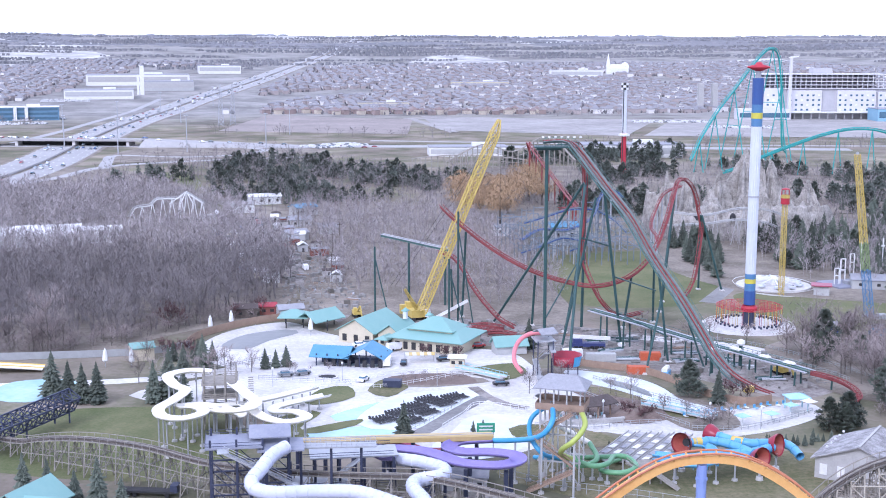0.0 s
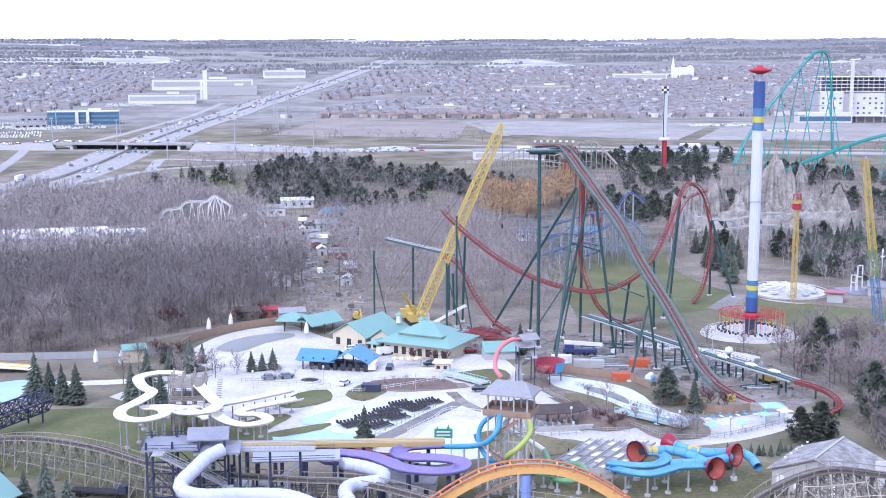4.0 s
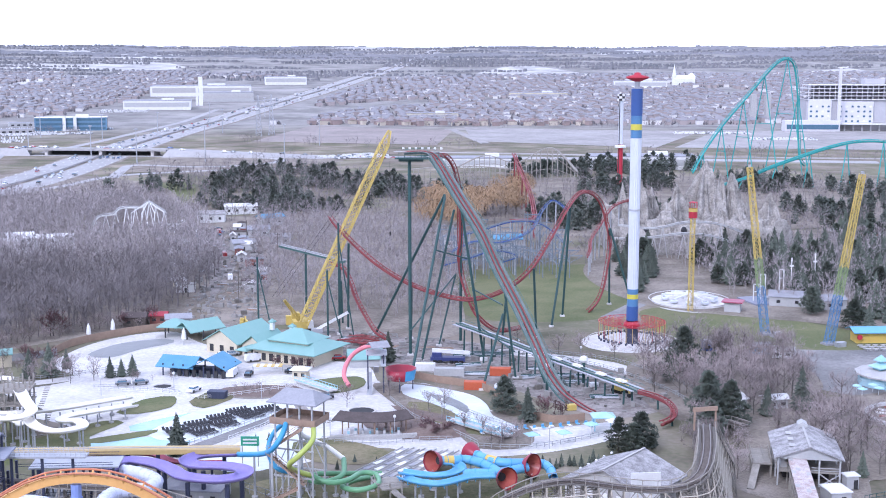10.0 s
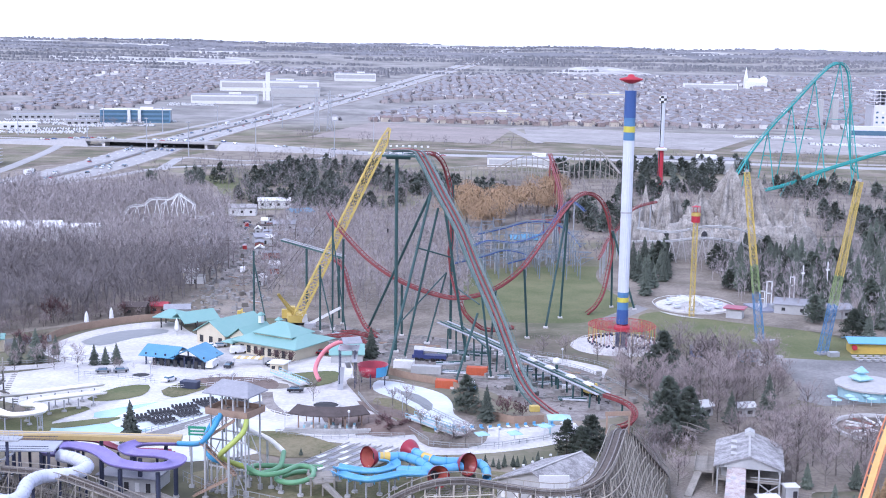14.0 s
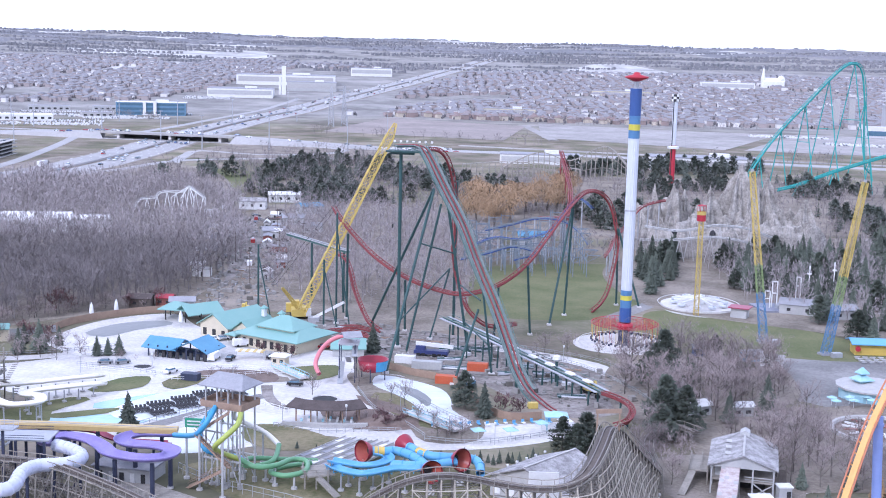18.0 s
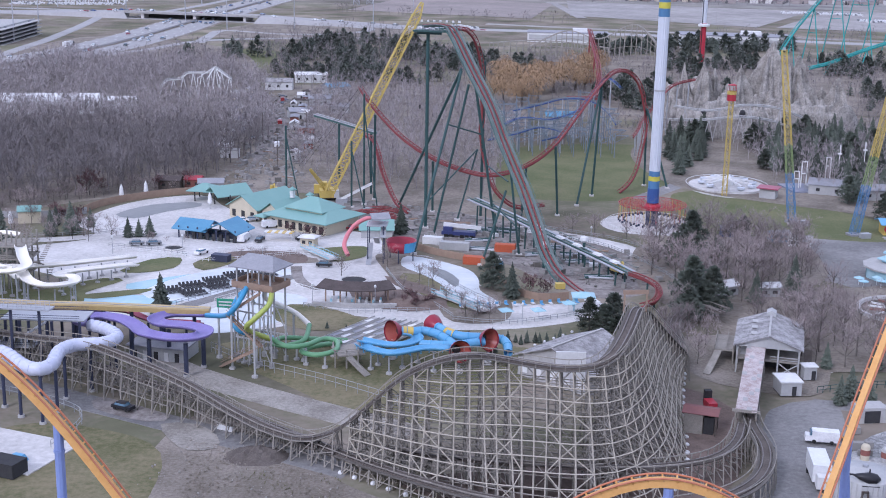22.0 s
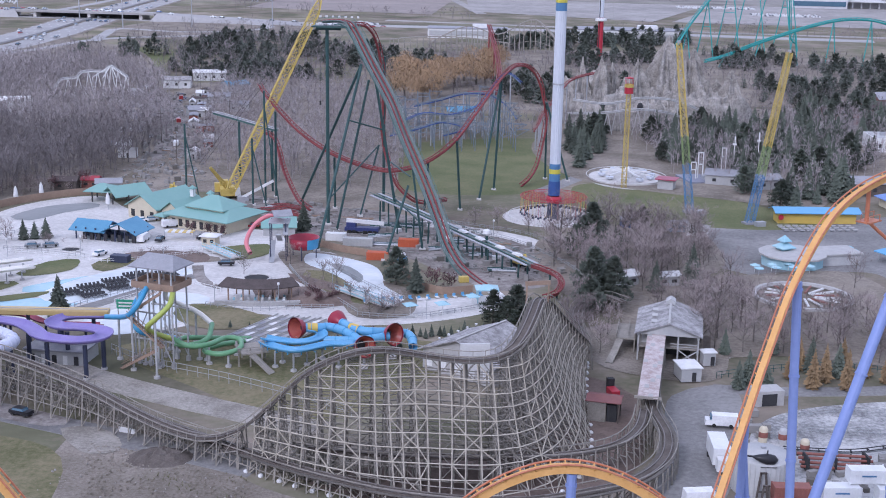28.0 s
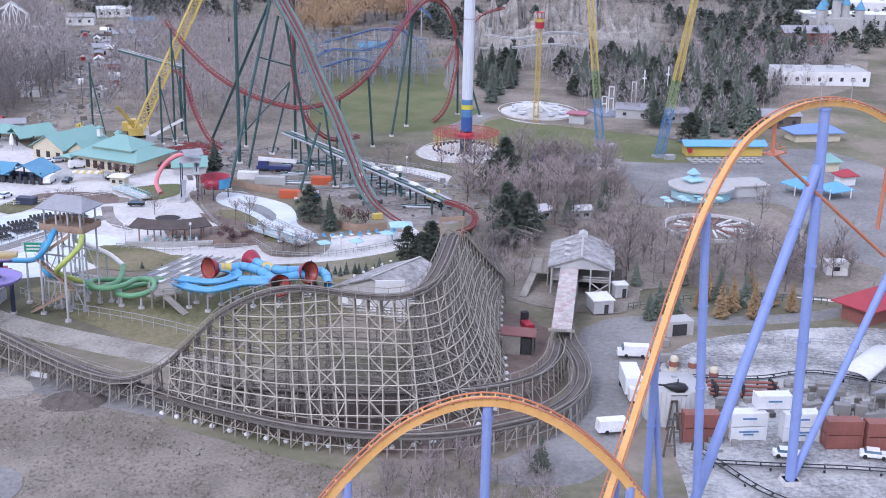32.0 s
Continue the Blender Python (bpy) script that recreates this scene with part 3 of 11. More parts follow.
patch("pool_wave", [(40, 284), (46, 295), (55, 311), (68, 306), (63, 284), (50, 275)], POOLWHITE, 0.09, "drained white wave pool basin")
patch("pool_upper", [(-12, 412), (-4, 428), (10, 434), (14, 428), (4, 418), (-4, 406)], WATERGREY, 0.09, "drained grey activity pool")
patch("pool_blue", [(4, 293), (13, 302), (27, 305), (37, 301), (31, 295), (16, 291)], POOL, 0.09, "shallow blue slide run-out pool")
patch("pool_splash", [(18, 316), (34, 330), (38, 324), (24, 310)], POOL, 0.09, "pale blue slide run-out")
patch("pool_left", [(-74, 352), (-70, 370), (-54, 370), (-50, 354), (-62, 344)], POOL, 0.09, "round blue pool")
patch("deck_loungers", [(24, 307), (30, 325), (42, 338), (60, 337), (55, 322), (44, 304), (33, 300)], POOLWHITE, 0.10, "white sun deck with dark lounger rows")
patch("river_bank", [(82, 361), (99, 357), (108, 332), (120, 313), (119, 291), (106, 289), (101, 303), (93, 315), (86, 338)], LITTER, 0.08, "brown bank along the lazy river")
patch("planter_bank_1", [(78, 314), (92, 318), (98, 309), (84, 305)], MULCH, 0.11, "dark mulch planting bed")
patch("planter_bank_2", [(36, 352), (58, 356), (66, 348), (46, 344)], LITTER, 0.11, "brown planting bed beside the lounger deck")
patch("planter_bank_3", [(90, 330), (96, 336), (112, 302), (104, 302)], GRASS, 0.11, "grass bank beside the lazy river")

patch("planter_bank_4", [(36, 356), (44, 361), (59, 359), (62, 347), (53, 346), (40, 348)], MULCH, 0.11, "dark mulch bed beside the ramp")
patch("planter_bank_5", [(89, 303), (92, 310), (100, 308), (105, 301), (98, 297), (92, 297)], MULCH, 0.11, "dark red mulch mound beside the pavilion")
patch("planter_bank_6", [(86, 333), (94, 327), (103, 318), (110, 311), (108, 305), (97, 315), (90, 322)], MULCH, 0.11, "brown mulch bank of the lazy river")
patch("lawn_7", [(102, 328), (110, 316), (113, 310), (110, 308), (105, 318)], GRASS, 0.12, "olive bank inside the river bend")
patch("lawn_8", [(12, 331), (17, 346), (25, 349), (26, 336), (18, 329)], LAWN, 0.11, "green strip between the slide run-outs")
patch("lawn_9", [(30, 342), (36, 356), (42, 347), (40, 341), (35, 334)], GRASS, 0.11, "dull grass triangle beside the ramp")
patch("lawn_10", [(62, 365), (77, 371), (79, 358), (71, 349), (65, 357)], LAWN, 0.11, "green bank under the footbridge")
patch("lawn_11", [(61, 297), (70, 300), (83, 290), (85, 282), (72, 279), (63, 286)], GRASS, 0.11, "grass bank with small shrubs below the pavilion")
patch("lawn_12", [(-6, 300), (0, 310), (10, 322), (16, 320), (10, 306), (12, 298), (4, 290), (-4, 292)], LAWN, 0.11, "green slope round the white slides")
patch("lawn_13", [(8, 302), (17, 308), (26, 312), (24, 306), (14, 300)], LAWN, 0.13, "small grass island between the run-outs")
patch("pool_lazy_river", [(91, 359), (101, 353), (109.5, 343), (112.4, 331), (112.8, 319), (117.6, 307), (115.5, 300), (109, 303), (105, 314), (102, 325), (97, 335), (90, 346)], POOLWHITE, 0.16, "drained white lazy river channel")
patch("river_stain", [(98, 345), (103, 341), (107, 330), (106, 322), (103, 330), (99, 338)], WATERGREY, 0.16, "grey puddles left in the drained channel")
ribbon("path_loungers", [(34, 291), (42, 301), (52, 317), (61, 330)], 4.2, ASPHALT, 0.12, "grey footpath beside the lounger deck")
ribbon("path_pool_side", [(70, 316), (66, 320), (62, 330), (60, 342)], 3.0, SITE, 0.12, "brown strip path behind the wave pool")
patch("ground_pale_soil_1", [(35, 232), (41, 230), (52, 223), (48, 220), (36, 226)], SITE, 0.12, "pale trampled gravel on the track side")
patch("ground_pale_soil_2", [(51, 219), (58, 219.5), (63, 214), (64, 208.5), (59, 207), (55, 211)], PALESOIL, 0.12, "pale trampled gravel on the track side")
patch("ground_fan_floor", [(98, 196), (118, 184), (134, 180), (150, 190), (160, 206), (164, 236), (152, 246), (138, 210), (118, 203)], MULCH, 0.07, "dark brown ground under the timber fan")
patch("ground_station_yard", [(164, 250), (158, 262), (160, 280), (176, 284), (192, 276), (190, 258), (182, 244)], DIRT, 0.07, "bare worn ground round the coaster station")
patch("ground_right_litter", [(176, 262), (172, 300), (186, 316), (212, 332), (244, 338), (250, 318), (246, 288), (254, 268), (236, 250), (206, 260)], LITTER, 0.08, "brown litter under bare park trees")
patch("ground_grove", [(158, 316), (160, 372), (172, 390), (192, 402), (216, 396), (214, 350), (200, 328), (180, 304)], LITTER, 0.08, "brown litter under bare park trees")
patch("ground_park_back", [(22, 470), (60, 452), (112, 432), (122, 560), (138, 640), (120, 760), (0, 770), (20, 600)], LITTER, 0.07, "brown litter among the back-lot trees")
patch("ground_mountain_wood", [(188, 490), (196, 600), (330, 690), (430, 690), (380, 560), (310, 490), (264, 424), (250, 440)], LITTER, 0.05, "brown needle litter under the conifers")
patch("ground_back_lots", [(140, 690), (300, 690), (470, 750), (520, 900), (380, 1010), (150, 980), (110, 860)], LITTER, 0.05, "brown scrub behind the rides")
patch("ground_wood_back", [(-330, 835), (-60, 835), (-40, 860), (-90, 1000), (-210, 1080), (-250, 900)], LITTER, 0.05, "brown scrub between the wood and the freeway")
# ---- far country: highway, fields, suburbs ----
FALLOW = surface("fallow_brown", (0.20, 0.175, 0.16), (0.33, 0.285, 0.26), 0.015, 0.95, fine=10, world_space=True)
GRADED = surface("graded_pale_soil", (0.37, 0.35, 0.33), (0.225, 0.212, 0.20), 0.012, 0.95, fine=8, world_space=True)
FREEWAY = [(-285, 560), (-220, 800), (-188, 940), (-175, 1068), (-171, 1190), (-168, 1340), (-149, 1670), (-111, 2002), (-60, 2270), (8, 2590), (98, 3051), (205, 3548), (306, 4038), (365, 4390), (420, 4700)]


def beside(pts, off):
    """The same line, moved sideways."""
    out = []
    for i, p in enumerate(pts):
        q, r = pts[max(i - 1, 0)], pts[min(i + 1, len(pts) - 1)]
        k = math.hypot(r[0] - q[0], r[1] - q[1])
        out.append((p[0] + (r[1] - q[1]) / k * off, p[1] - (r[0] - q[0]) / k * off))
    return out


ribbon("highway_verge", FREEWAY, 62, LITTER, 0.4, "dull brown verge and median of the freeway", category="verge", step=60)
for off in (-15.5, 15.5):
    ribbon("highway", beside(FREEWAY, off), 24, HIGHWAY, 0.5, "wide concrete freeway running to the horizon", category="highway", step=60)
ribbon("road_ramp", [(-238, 1310), (-215, 1480), (-198, 1670), (-150, 2150)], 9, HIGHWAY, 0.6, "freeway ramp lane", category="road", step=60)
ribbon("road_cross_street", [(-900, 1480), (-500, 1370), (-300, 1298), (-60, 1252), (250, 1205), (560, 1130)], 22, HIGHWAY, 0.8, "cross street passing over the freeway", category="road", step=40)
ribbon("road_loop_ramp", [(-118, 1030), (-122, 1100), (-119, 1152), (-60, 1128), (-10, 1150), (10, 1200), (-20, 1232)], 9, HIGHWAY, 0.7, "curved loop ramp", category="road", step=12)
ribbon("road_loop_ramp", [(-232, 880), (-238, 960), (-243, 1040), (-264, 1220), (-290, 1345), (-340, 1376), (-480, 1390)], 9, HIGHWAY, 0.7, "curved ramp with a grass bank", category="road", step=12)
patch("field_fallow", [(-40, 1465), (169, 1390), (209, 1665), (20, 1790)], FALLOW, 0.4, "fallow brown field beside the freeway", False)
patch("field_graded", [(215, 1450), (400, 1330), (520, 1600), (230, 1740)], GRADED, 0.4, "pale graded building land", False)
patch("field_graded_2", [(420, 1330), (760, 1250), (900, 1560), (560, 1640)], GRADED, 0.4, "pale graded ground beside the hospital site", False)
ribbon("road_exit_ramp", [(-182, 880), (-158, 935), (-143, 968), (-126, 1032), (-100, 1066), (-30, 1098), (60, 1120)], 8, HIGHWAY, 0.7, "exit ramp beside the conifers", category="road", step=12)
patch("field_verge", [(-112, 1085), (30, 1140), (60, 1200), (-100, 1235)], LITTER, 0.4, "dull verge inside the interchange loop")
for pts in ([(209, 1680), (226, 1410)], [(200, 1690), (420, 1640), (620, 1600)], [(372, 1377), (420, 1640)], [(120, 1300), (400, 1210), (640, 1160)]):
    ribbon("road_site", pts, 10, GRADED, 0.8, "pale dirt road across building land", category="road", step=40)


# ---- roller coasters ----
def coaster(name, label, pts, gauge, rail_mat, spine_mat, spine_r=0.4, rail_r=0.12, drop=0.9, tie=1.6, step=1.6, bank=None, box_spine=False, group=""):
    """Two rails on ties over a spine, along points."""
    line = spline(pts, step)
    root = thing(name, *[float(v) for v in line[0]], label, "roller coaster", group)
    bk = None
    if bank:
        k = np.linspace(0, len(bank) - 1, len(line))
        bk = list(np.interp(k, range(len(bank)), bank))
    for side in (-1, 1):
        prof = [(side * gauge / 2 + rail_r * math.cos(a * 1.0472), rail_r * math.sin(a * 1.0472)) for a in range(6)]
        part("rail", MB().sweep(line, prof, bk), rail_mat, root, flat=False)
    if box_spine:
        prof = [(-spine_r, -drop), (spine_r, -drop), (spine_r, -0.25), (-spine_r, -0.25)]
        part("spine", MB().sweep(line, prof, bk), spine_mat, root)
    else:
        prof = [(spine_r * math.cos(a * 0.7854), -drop + spine_r * math.sin(a * 0.7854)) for a in range(8)]
        part("spine", MB().sweep(line, prof, bk), spine_mat, root, flat=False)
    ties = MB()
    total = 0.0
    for i in range(1, len(line) - 1):
        total += np.linalg.norm(line[i] - line[i - 1])
        if total < tie:
            continue
        total = 0.0
        d = line[i + 1] - line[i - 1]
        d = d / np.linalg.norm(d)
        a = np.cross(d, (0, 0, 1.0))
        a /= np.linalg.norm(a) + 1e-9
        b = np.cross(a, d)
        if bk:
            c, s = math.cos(radians(bk[i])), math.sin(radians(bk[i]))
            a, b = a * c + b * s, b * c - a * s
        base = line[i] - b * (drop - 0.1)
        for sd in (-1, 1):
            ties.bar(base, line[i] + a * sd * gauge / 2, 0.16, caps=False)
        if not box_spine:
            ties.bar(line[i] - a * gauge / 2, line[i] + a * gauge / 2, 0.12, caps=False)
    part("crosstie_run", ties, spine_mat if box_spine else rail_mat, root, kind="stuff")
    return root, line


def column(root, p, q, r, material, name="column", n=10, label=""):
    d = np.array(q, float) - np.array(p, float)
    pts = [np.array(p, float) + d * k for k in (0, 0.5, 1)]
    mb = MB().tube(pts, r, n)
    L = np.linalg.norm(d)
    if L > 12:
        for k in np.arange(12, L, 12):
            c = np.array(p) + d * (k / L)
            mb.tube([c - d / L * 0.15, c + d / L * 0.15], r * 1.18, n)
    return part(name, mb, material, root, label, flat=True)


def footing(root, x, y, s=1.6):
    part("footing", MB().box(x, y, gz(x, y) - 0.3, s, s, 0.9, taper=0.85), CONCRETE, root)


# orange hypercoaster: two camelbacks and the tall hill
def orange_coaster():
    pts = [(-40, 134, 30), (-20, 130, 14), (-2, 128, 12), (14, 127, 24), (30, 126, 41), (40, 125.5, 49), (47, 125.2, 51), (54, 125, 49.4), (62, 124.5, 43), (72, 124, 30), (82, 123, 15), (91, 122, 7), (100, 120, 9.5), (108, 118.5, 18.5),
           (116, 117.5, 29.5), (123, 117, 36), (131, 116.5, 38.7), (139, 116.5, 36.3), (147, 117, 29.5), (154, 117.5, 20), (162, 118, 10), (172, 118, 4), (184, 118, 3)]
    root, line = coaster("orange_hypercoaster", "orange steel roller coaster camelbacks on blue columns", pts, 1.4, ORANGERAIL, ORANGE, 0.46, 0.12, 1.15, 1.5, box_spine=True)
    for x, y, z in ((47, 125.3, 49.6), (64, 124.5, 39.5), (30, 126, 39), (14, 127, 22.5), (80, 123.4, 17), (108, 118.7, 17), (116.5, 117.5, 28.4), (131.7, 116.5, 37.4), (148.5, 117, 26.8), (160, 118, 11)):
        column(root, (x, y, gz(x, y)), (x, y, z), 0.55, BLUESTEEL)
        footing(root, x, y, 2.4)
    pts = [(128, 92, 6), (136, 103, 10), (143, 115, 18), (149.5, 126, 25.5), (155, 135, 33), (160.5, 143, 42), (166, 150.5, 50), (173, 158, 57), (181, 164, 60.5), (189, 168, 61.5), (197, 171, 60), (205, 173.5, 55.5), (213, 175.5, 48), (222, 177, 38), (232, 178, 26), (242, 178, 15), (254, 178, 8)]
    root, line = coaster("orange_lift_hill", "tall orange roller coaster hill on pale blue columns", pts, 1.35, ORANGERAIL, ORANGE, 0.4, 0.12, 1.1, 1.5, box_spine=True, bank=[0, 0, 0, 0, 0, 0, 0, 0, 0, -4, -8, -10, -8, -4, 0, 0, 0])
    for p, q, r in (((189.2, 165.5, 0), (189, 167.5, 60), 0.8), ((167.5, 152, 0), (188.6, 167, 51.5), 0.8), ((168.2, 148.5, 0), (166.5, 151, 49), 0.62), ((189.5, 166, 0), (211, 178, 40), 0.62), ((213, 178, 0), (213, 175.7, 46.6), 0.7), ((232, 178, 0), (232, 178, 24.6), 0.6),
                    ((157, 138, 0), (157, 138.2, 35), 0.5), ((161, 139.5, 0), (157.2, 138.5, 30), 0.42), ((149.5, 126, 0), (149.3, 125.8, 23.8), 0.45), ((154, 128, 0), (149.5, 126.2, 20), 0.38), ((143, 115, 0), (143, 114.8, 16.5), 0.45)):
        column(root, p, q, r, BLUESTEEL, n=14)
        footing(root, p[0], p[1], 3.0)
    for p, q, r in (((180, 163.5, 54.5), (203, 171, 36), 0.26), ((202, 172.5, 40), (202.6, 172.6, 56), 0.32), ((180, 163.8, 59), (180, 163.5, 54.2), 0.3)):
        column(root, p, q, r, ORANGERAIL, "orange_strut")
    deck = MB().box(180.5, 164, 54.2, 3.4, 2.2, 0.2, 40)
    for sx in (-1.1, 1.1):
        deck.bar((179.3, 162.8 + sx, 55.3), (182, 165 + sx, 55.3), 0.1).bar((179.3, 162.8 + sx, 54.3), (179.3, 162.8 + sx, 55.3), 0.1).bar((182, 165 + sx, 54.3), (182, 165 + sx, 55.3), 0.1)
    part("service_platform", deck, ORANGERAIL, root)
    lamps = MB()
    for x, y in ((187.5, 166), (193.5, 169)):
        lamps.bar((x, y, 60.5), (x, y, 63.8), 0.1).box(x, y, 63.8, 0.5, 0.5, 0.4)
    part("beacon_mast", lamps, STEELGREY, root)


orange_coaster()


# dive coaster under construction: green columns, dark red rails
def dive_coaster():
    pts = [(93, 402, 63.2), (97.5, 400.5, 63.6), (101.3, 398.5, 63.2), (103.9, 395.0, 60.0), (106.7, 390.0, 55.2), (109.5, 385.0, 50.4), (115.0, 375.0, 41.3), (119.8, 367, 30.5), (125, 356, 20), (129, 346, 10.5), (131, 341, 5.5), (134, 334, 1.5), (138, 326, -0.4), (140, 321, -0.6)]
    root, line = coaster("dive_coaster", "green and dark red dive coaster drop under construction", pts, 1.5, REDTRACK, CATWALK, 0.3, 0.24, 0.9, 1.4, box_spine=True)
    for off in (-1.7, 1.7):
        part("walkway", MB().sweep(line[:-8], [(off - 0.45, -0.15), (off + 0.45, -0.15), (off + 0.45, 0.05), (off - 0.45, 0.05)]), CATWALK, root)
        part("handrail", MB().sweep(line[:-8], [(off * 1.28 - 0.05, 0.9), (off * 1.28 + 0.05, 0.9), (off * 1.28 + 0.05, 1.0), (off * 1.28 - 0.05, 1.0)]), GREENLIGHT, root)
    part("top_platform", MB().box(97, 400.5, 61.2, 14, 5, 0.5, -10).box(95, 401, 60.3, 8, 0.6, 0.9, -10), GREENSTEEL, root)
    rl = MB()
    for k in range(8):
        rl.bar((91 + k * 1.8, 399 - k * 0.3, 61.6), (91 + k * 1.8, 399 - k * 0.3, 63.2), 0.1)
    part("platform_railing", rl.bar((91, 399, 63.2), (104, 396.8, 63.2), 0.1).bar((91, 403, 63.2), (104, 400.5, 63.2), 0.1), GREENSTEEL, root)
    cols = [((94.6, 402.5, -4), (94.5, 402, 61.5), 0.8), ((83.4, 434.8, -4), (105.5, 396, 50), 0.62), ((92.7, 362, -2.6), (105.5, 395, 49.5), 0.62), ((97.6, 391, -3.6), (108, 390, 46), 0.55), ((118, 392, -3.4), (109.5, 387, 50), 0.62),
            ((104.9, 416, -4), (111.3, 424, 19.4), 0.42), ((113, 350, -2), (119.9, 358, 18.9), 0.5), ((124.6, 364, -2.4), (120.8, 364.5, 27), 0.5), ((132, 352, -1.8), (125.5, 354, 17), 0.42)]
    for p, q, r in cols:
        column(root, p, q, r * 0.72, GREENSTEEL)
        footing(root, p[0], p[1], 2.2)
    for a, b in (((111.3, 424, 19.4), (94.6, 400.5, 5)), ((114.5, 391.5, 20), (120.6, 366, 20)), ((116, 392, 8), (124.2, 364, 6)), ((101.5, 385, 34), (113, 390.5, 30))):
        column(root, a, b, 0.24, GREENSTEEL, "brace")
    stair = MB()
    for i in range(4, len(line) - 10):
        d = line[i + 1] - line[i - 1]
        d = d / np.linalg.norm(d)
        out = np.array([d[1], -d[0], 0]) / (np.hypot(d[0], d[1]) + 1e-9)
        for sd in (-1.35, 1.35, -2.1, 2.1):
            stair.bar(line[i] - out * sd - (0, 0, 0.1), line[i] - out * sd + (0, 0, 1.0) if abs(sd) > 2 else line[i] - (0, 0, 0.9), 0.1, caps=False)
    part("walkway_framing", stair, CATWALK, root, kind="stuff")
    part("under_girder", MB().sweep(line[2:-6], [(-1.5, -1.5), (-1.2, -1.5), (-1.2, -1.2), (-1.5, -1.2)]), GREENLIGHT, root)
    part("under_girder", MB().sweep(line[2:-6], [(1.2, -1.5), (1.5, -1.5), (1.5, -1.2), (1.2, -1.2)]), GREENLIGHT, root)
    for k in range(7):
        wx = 92.5 + k * 2.0
        part("floodlight", MB().box(wx, 399.4 - k * 0.3, 64.4, 0.7, 0.4, 0.6), WHITE, root)
    # the low brake run beside the drop
    low = [(110, 400, 7.4), (122, 384, 5.8), (133.8, 365, 4.4), (142.6, 348.5, 4), (149.4, 334, 4), (153.3, 326, 3.8)]
    r2, l2 = coaster("dive_coaster_brake_run", "pale green brake run on dark columns", low, 1.6, GREENLIGHT, CATWALK, 0.45, 0.15, 0.9, 2.0, box_spine=True)
    for off in (-1.9, 1.9):
        part("walkway", MB().sweep(l2, [(off - 0.5, -0.3), (off + 0.5, -0.3), (off + 0.5, -0.1), (off - 0.5, -0.1)]), STEELGREY, r2)
        part("handrail", MB().sweep(l2, [(off * 1.25 - 0.05, 0.8), (off * 1.25 + 0.05, 0.8), (off * 1.25 + 0.05, 0.9), (off * 1.25 - 0.05, 0.9)]), GREENLIGHT, r2)
    for x, y in ((136.5, 360), (141, 351), (146, 341), (150, 333)):
        part("tarpaulin_cover", MB().box(x, y, 4.5, 1.6, 3.6, 0.5, 28, 0.8), WHITE, r2, "white weather cover")
    bend = [(153.3, 326, 3.8), (156.9, 323.5, 3.2), (159.4, 319, 2.7), (159.6, 312, 2.4), (157.4, 305, 2.2), (153.8, 301.5, 2)]
    r7, l7 = coaster("red_ground_bend", "dark red track bending back close to the ground", bend, 1.6, REDTRACK, REDTRACK, 0.42, 0.18, 0.8, 1.3)
    for i in range(3, len(l7) - 1, 5):
        x, y, z = l7[i]
        column(r7, (x, y, gz(x, y)), (x, y, z - 0.9), 0.28, GREENSTEEL)
    for i in range(4, len(l2) - 1, 5):
        x, y, z = l2[i]
        column(r2, (x - 1.5, y - 1.2, gz(x, y)), (x - 1.3, y - 1.0, z - 1), 0.28, GREENSTEEL)
        column(r2, (x + 1.5, y + 1.2, gz(x, y)), (x + 1.3, y + 1.0, z - 1), 0.28, GREENSTEEL)
    # red inversion track: falling from the left, looping on the right
    red = [(67.8, 456.5, 36), (70, 452, 33.6), (77, 442, 27.6), (85, 432, 22), (95, 424, 17), (106, 417, 14), (116, 413, 13.2), (127, 414, 16), (137, 421, 22), (146, 434, 31), (154.5, 451, 39), (161.5, 466, 42.8), (167, 474, 42.5), (172, 479, 38.5), (175.4, 481, 31), (176.4, 480, 22), (175, 478.5, 12), (173, 476, 4), (170, 472.5, -0.5), (166, 468, -3)]
    r3, l3 = coaster("red_loop_track", "dark red coaster track swooping up into a loop", red, 1.6, REDTRACK, REDTRACK, 0.42, 0.16, 0.9, 1.3)
    for p, q in (((74, 446, -4), (74.5, 441.5, 28)), ((96, 428, -4), (96, 423.5, 15)), ((127, 420, -4), (128, 415, 15)), ((140, 427, -4), (138, 421, 21.5)), ((155, 462, -4), (156, 454, 38.5)), ((148, 444, -4), (155.5, 453, 37.5)), ((186, 480, -4), (176.5, 480, 27)), ((177.5, 484, -4), (176.5, 481, 27))):
        column(r3, p, q, 0.42, GREENSTEEL)
        footing(r3, p[0], p[1], 1.8)
    up = [(103, 404, 62.6), (106.5, 409, 62), (109.5, 414, 58.5), (111.5, 418, 52), (112.3, 420, 46), (112.6, 422, 38), (112.8, 423, 27), (113.6, 422, 18), (117, 417, 9), (122, 418, 3), (127, 421, 0.5), (135, 424, 1)]
    r4, l4 = coaster("red_vertical_track", "dark red vertical coaster track", up, 1.6, REDTRACK, REDTRACK, 0.42, 0.16, 0.9, 1.3)
    column(r4, (113, 424, -4), (113, 422, 50), 0.5, GREENSTEEL)
    lo = [(68, 463, 18), (72.3, 457.5, 16.8), (75, 450, 13), (77, 442, 8.5), (80, 433, 4), (83.5, 424, 0.3), (88, 419, -1.8)]
    r5, l5 = coaster("red_low_track", "dark red coaster track dropping to the ground", lo, 1.6, REDTRACK, REDTRACK, 0.42, 0.16, 0.9, 1.3)
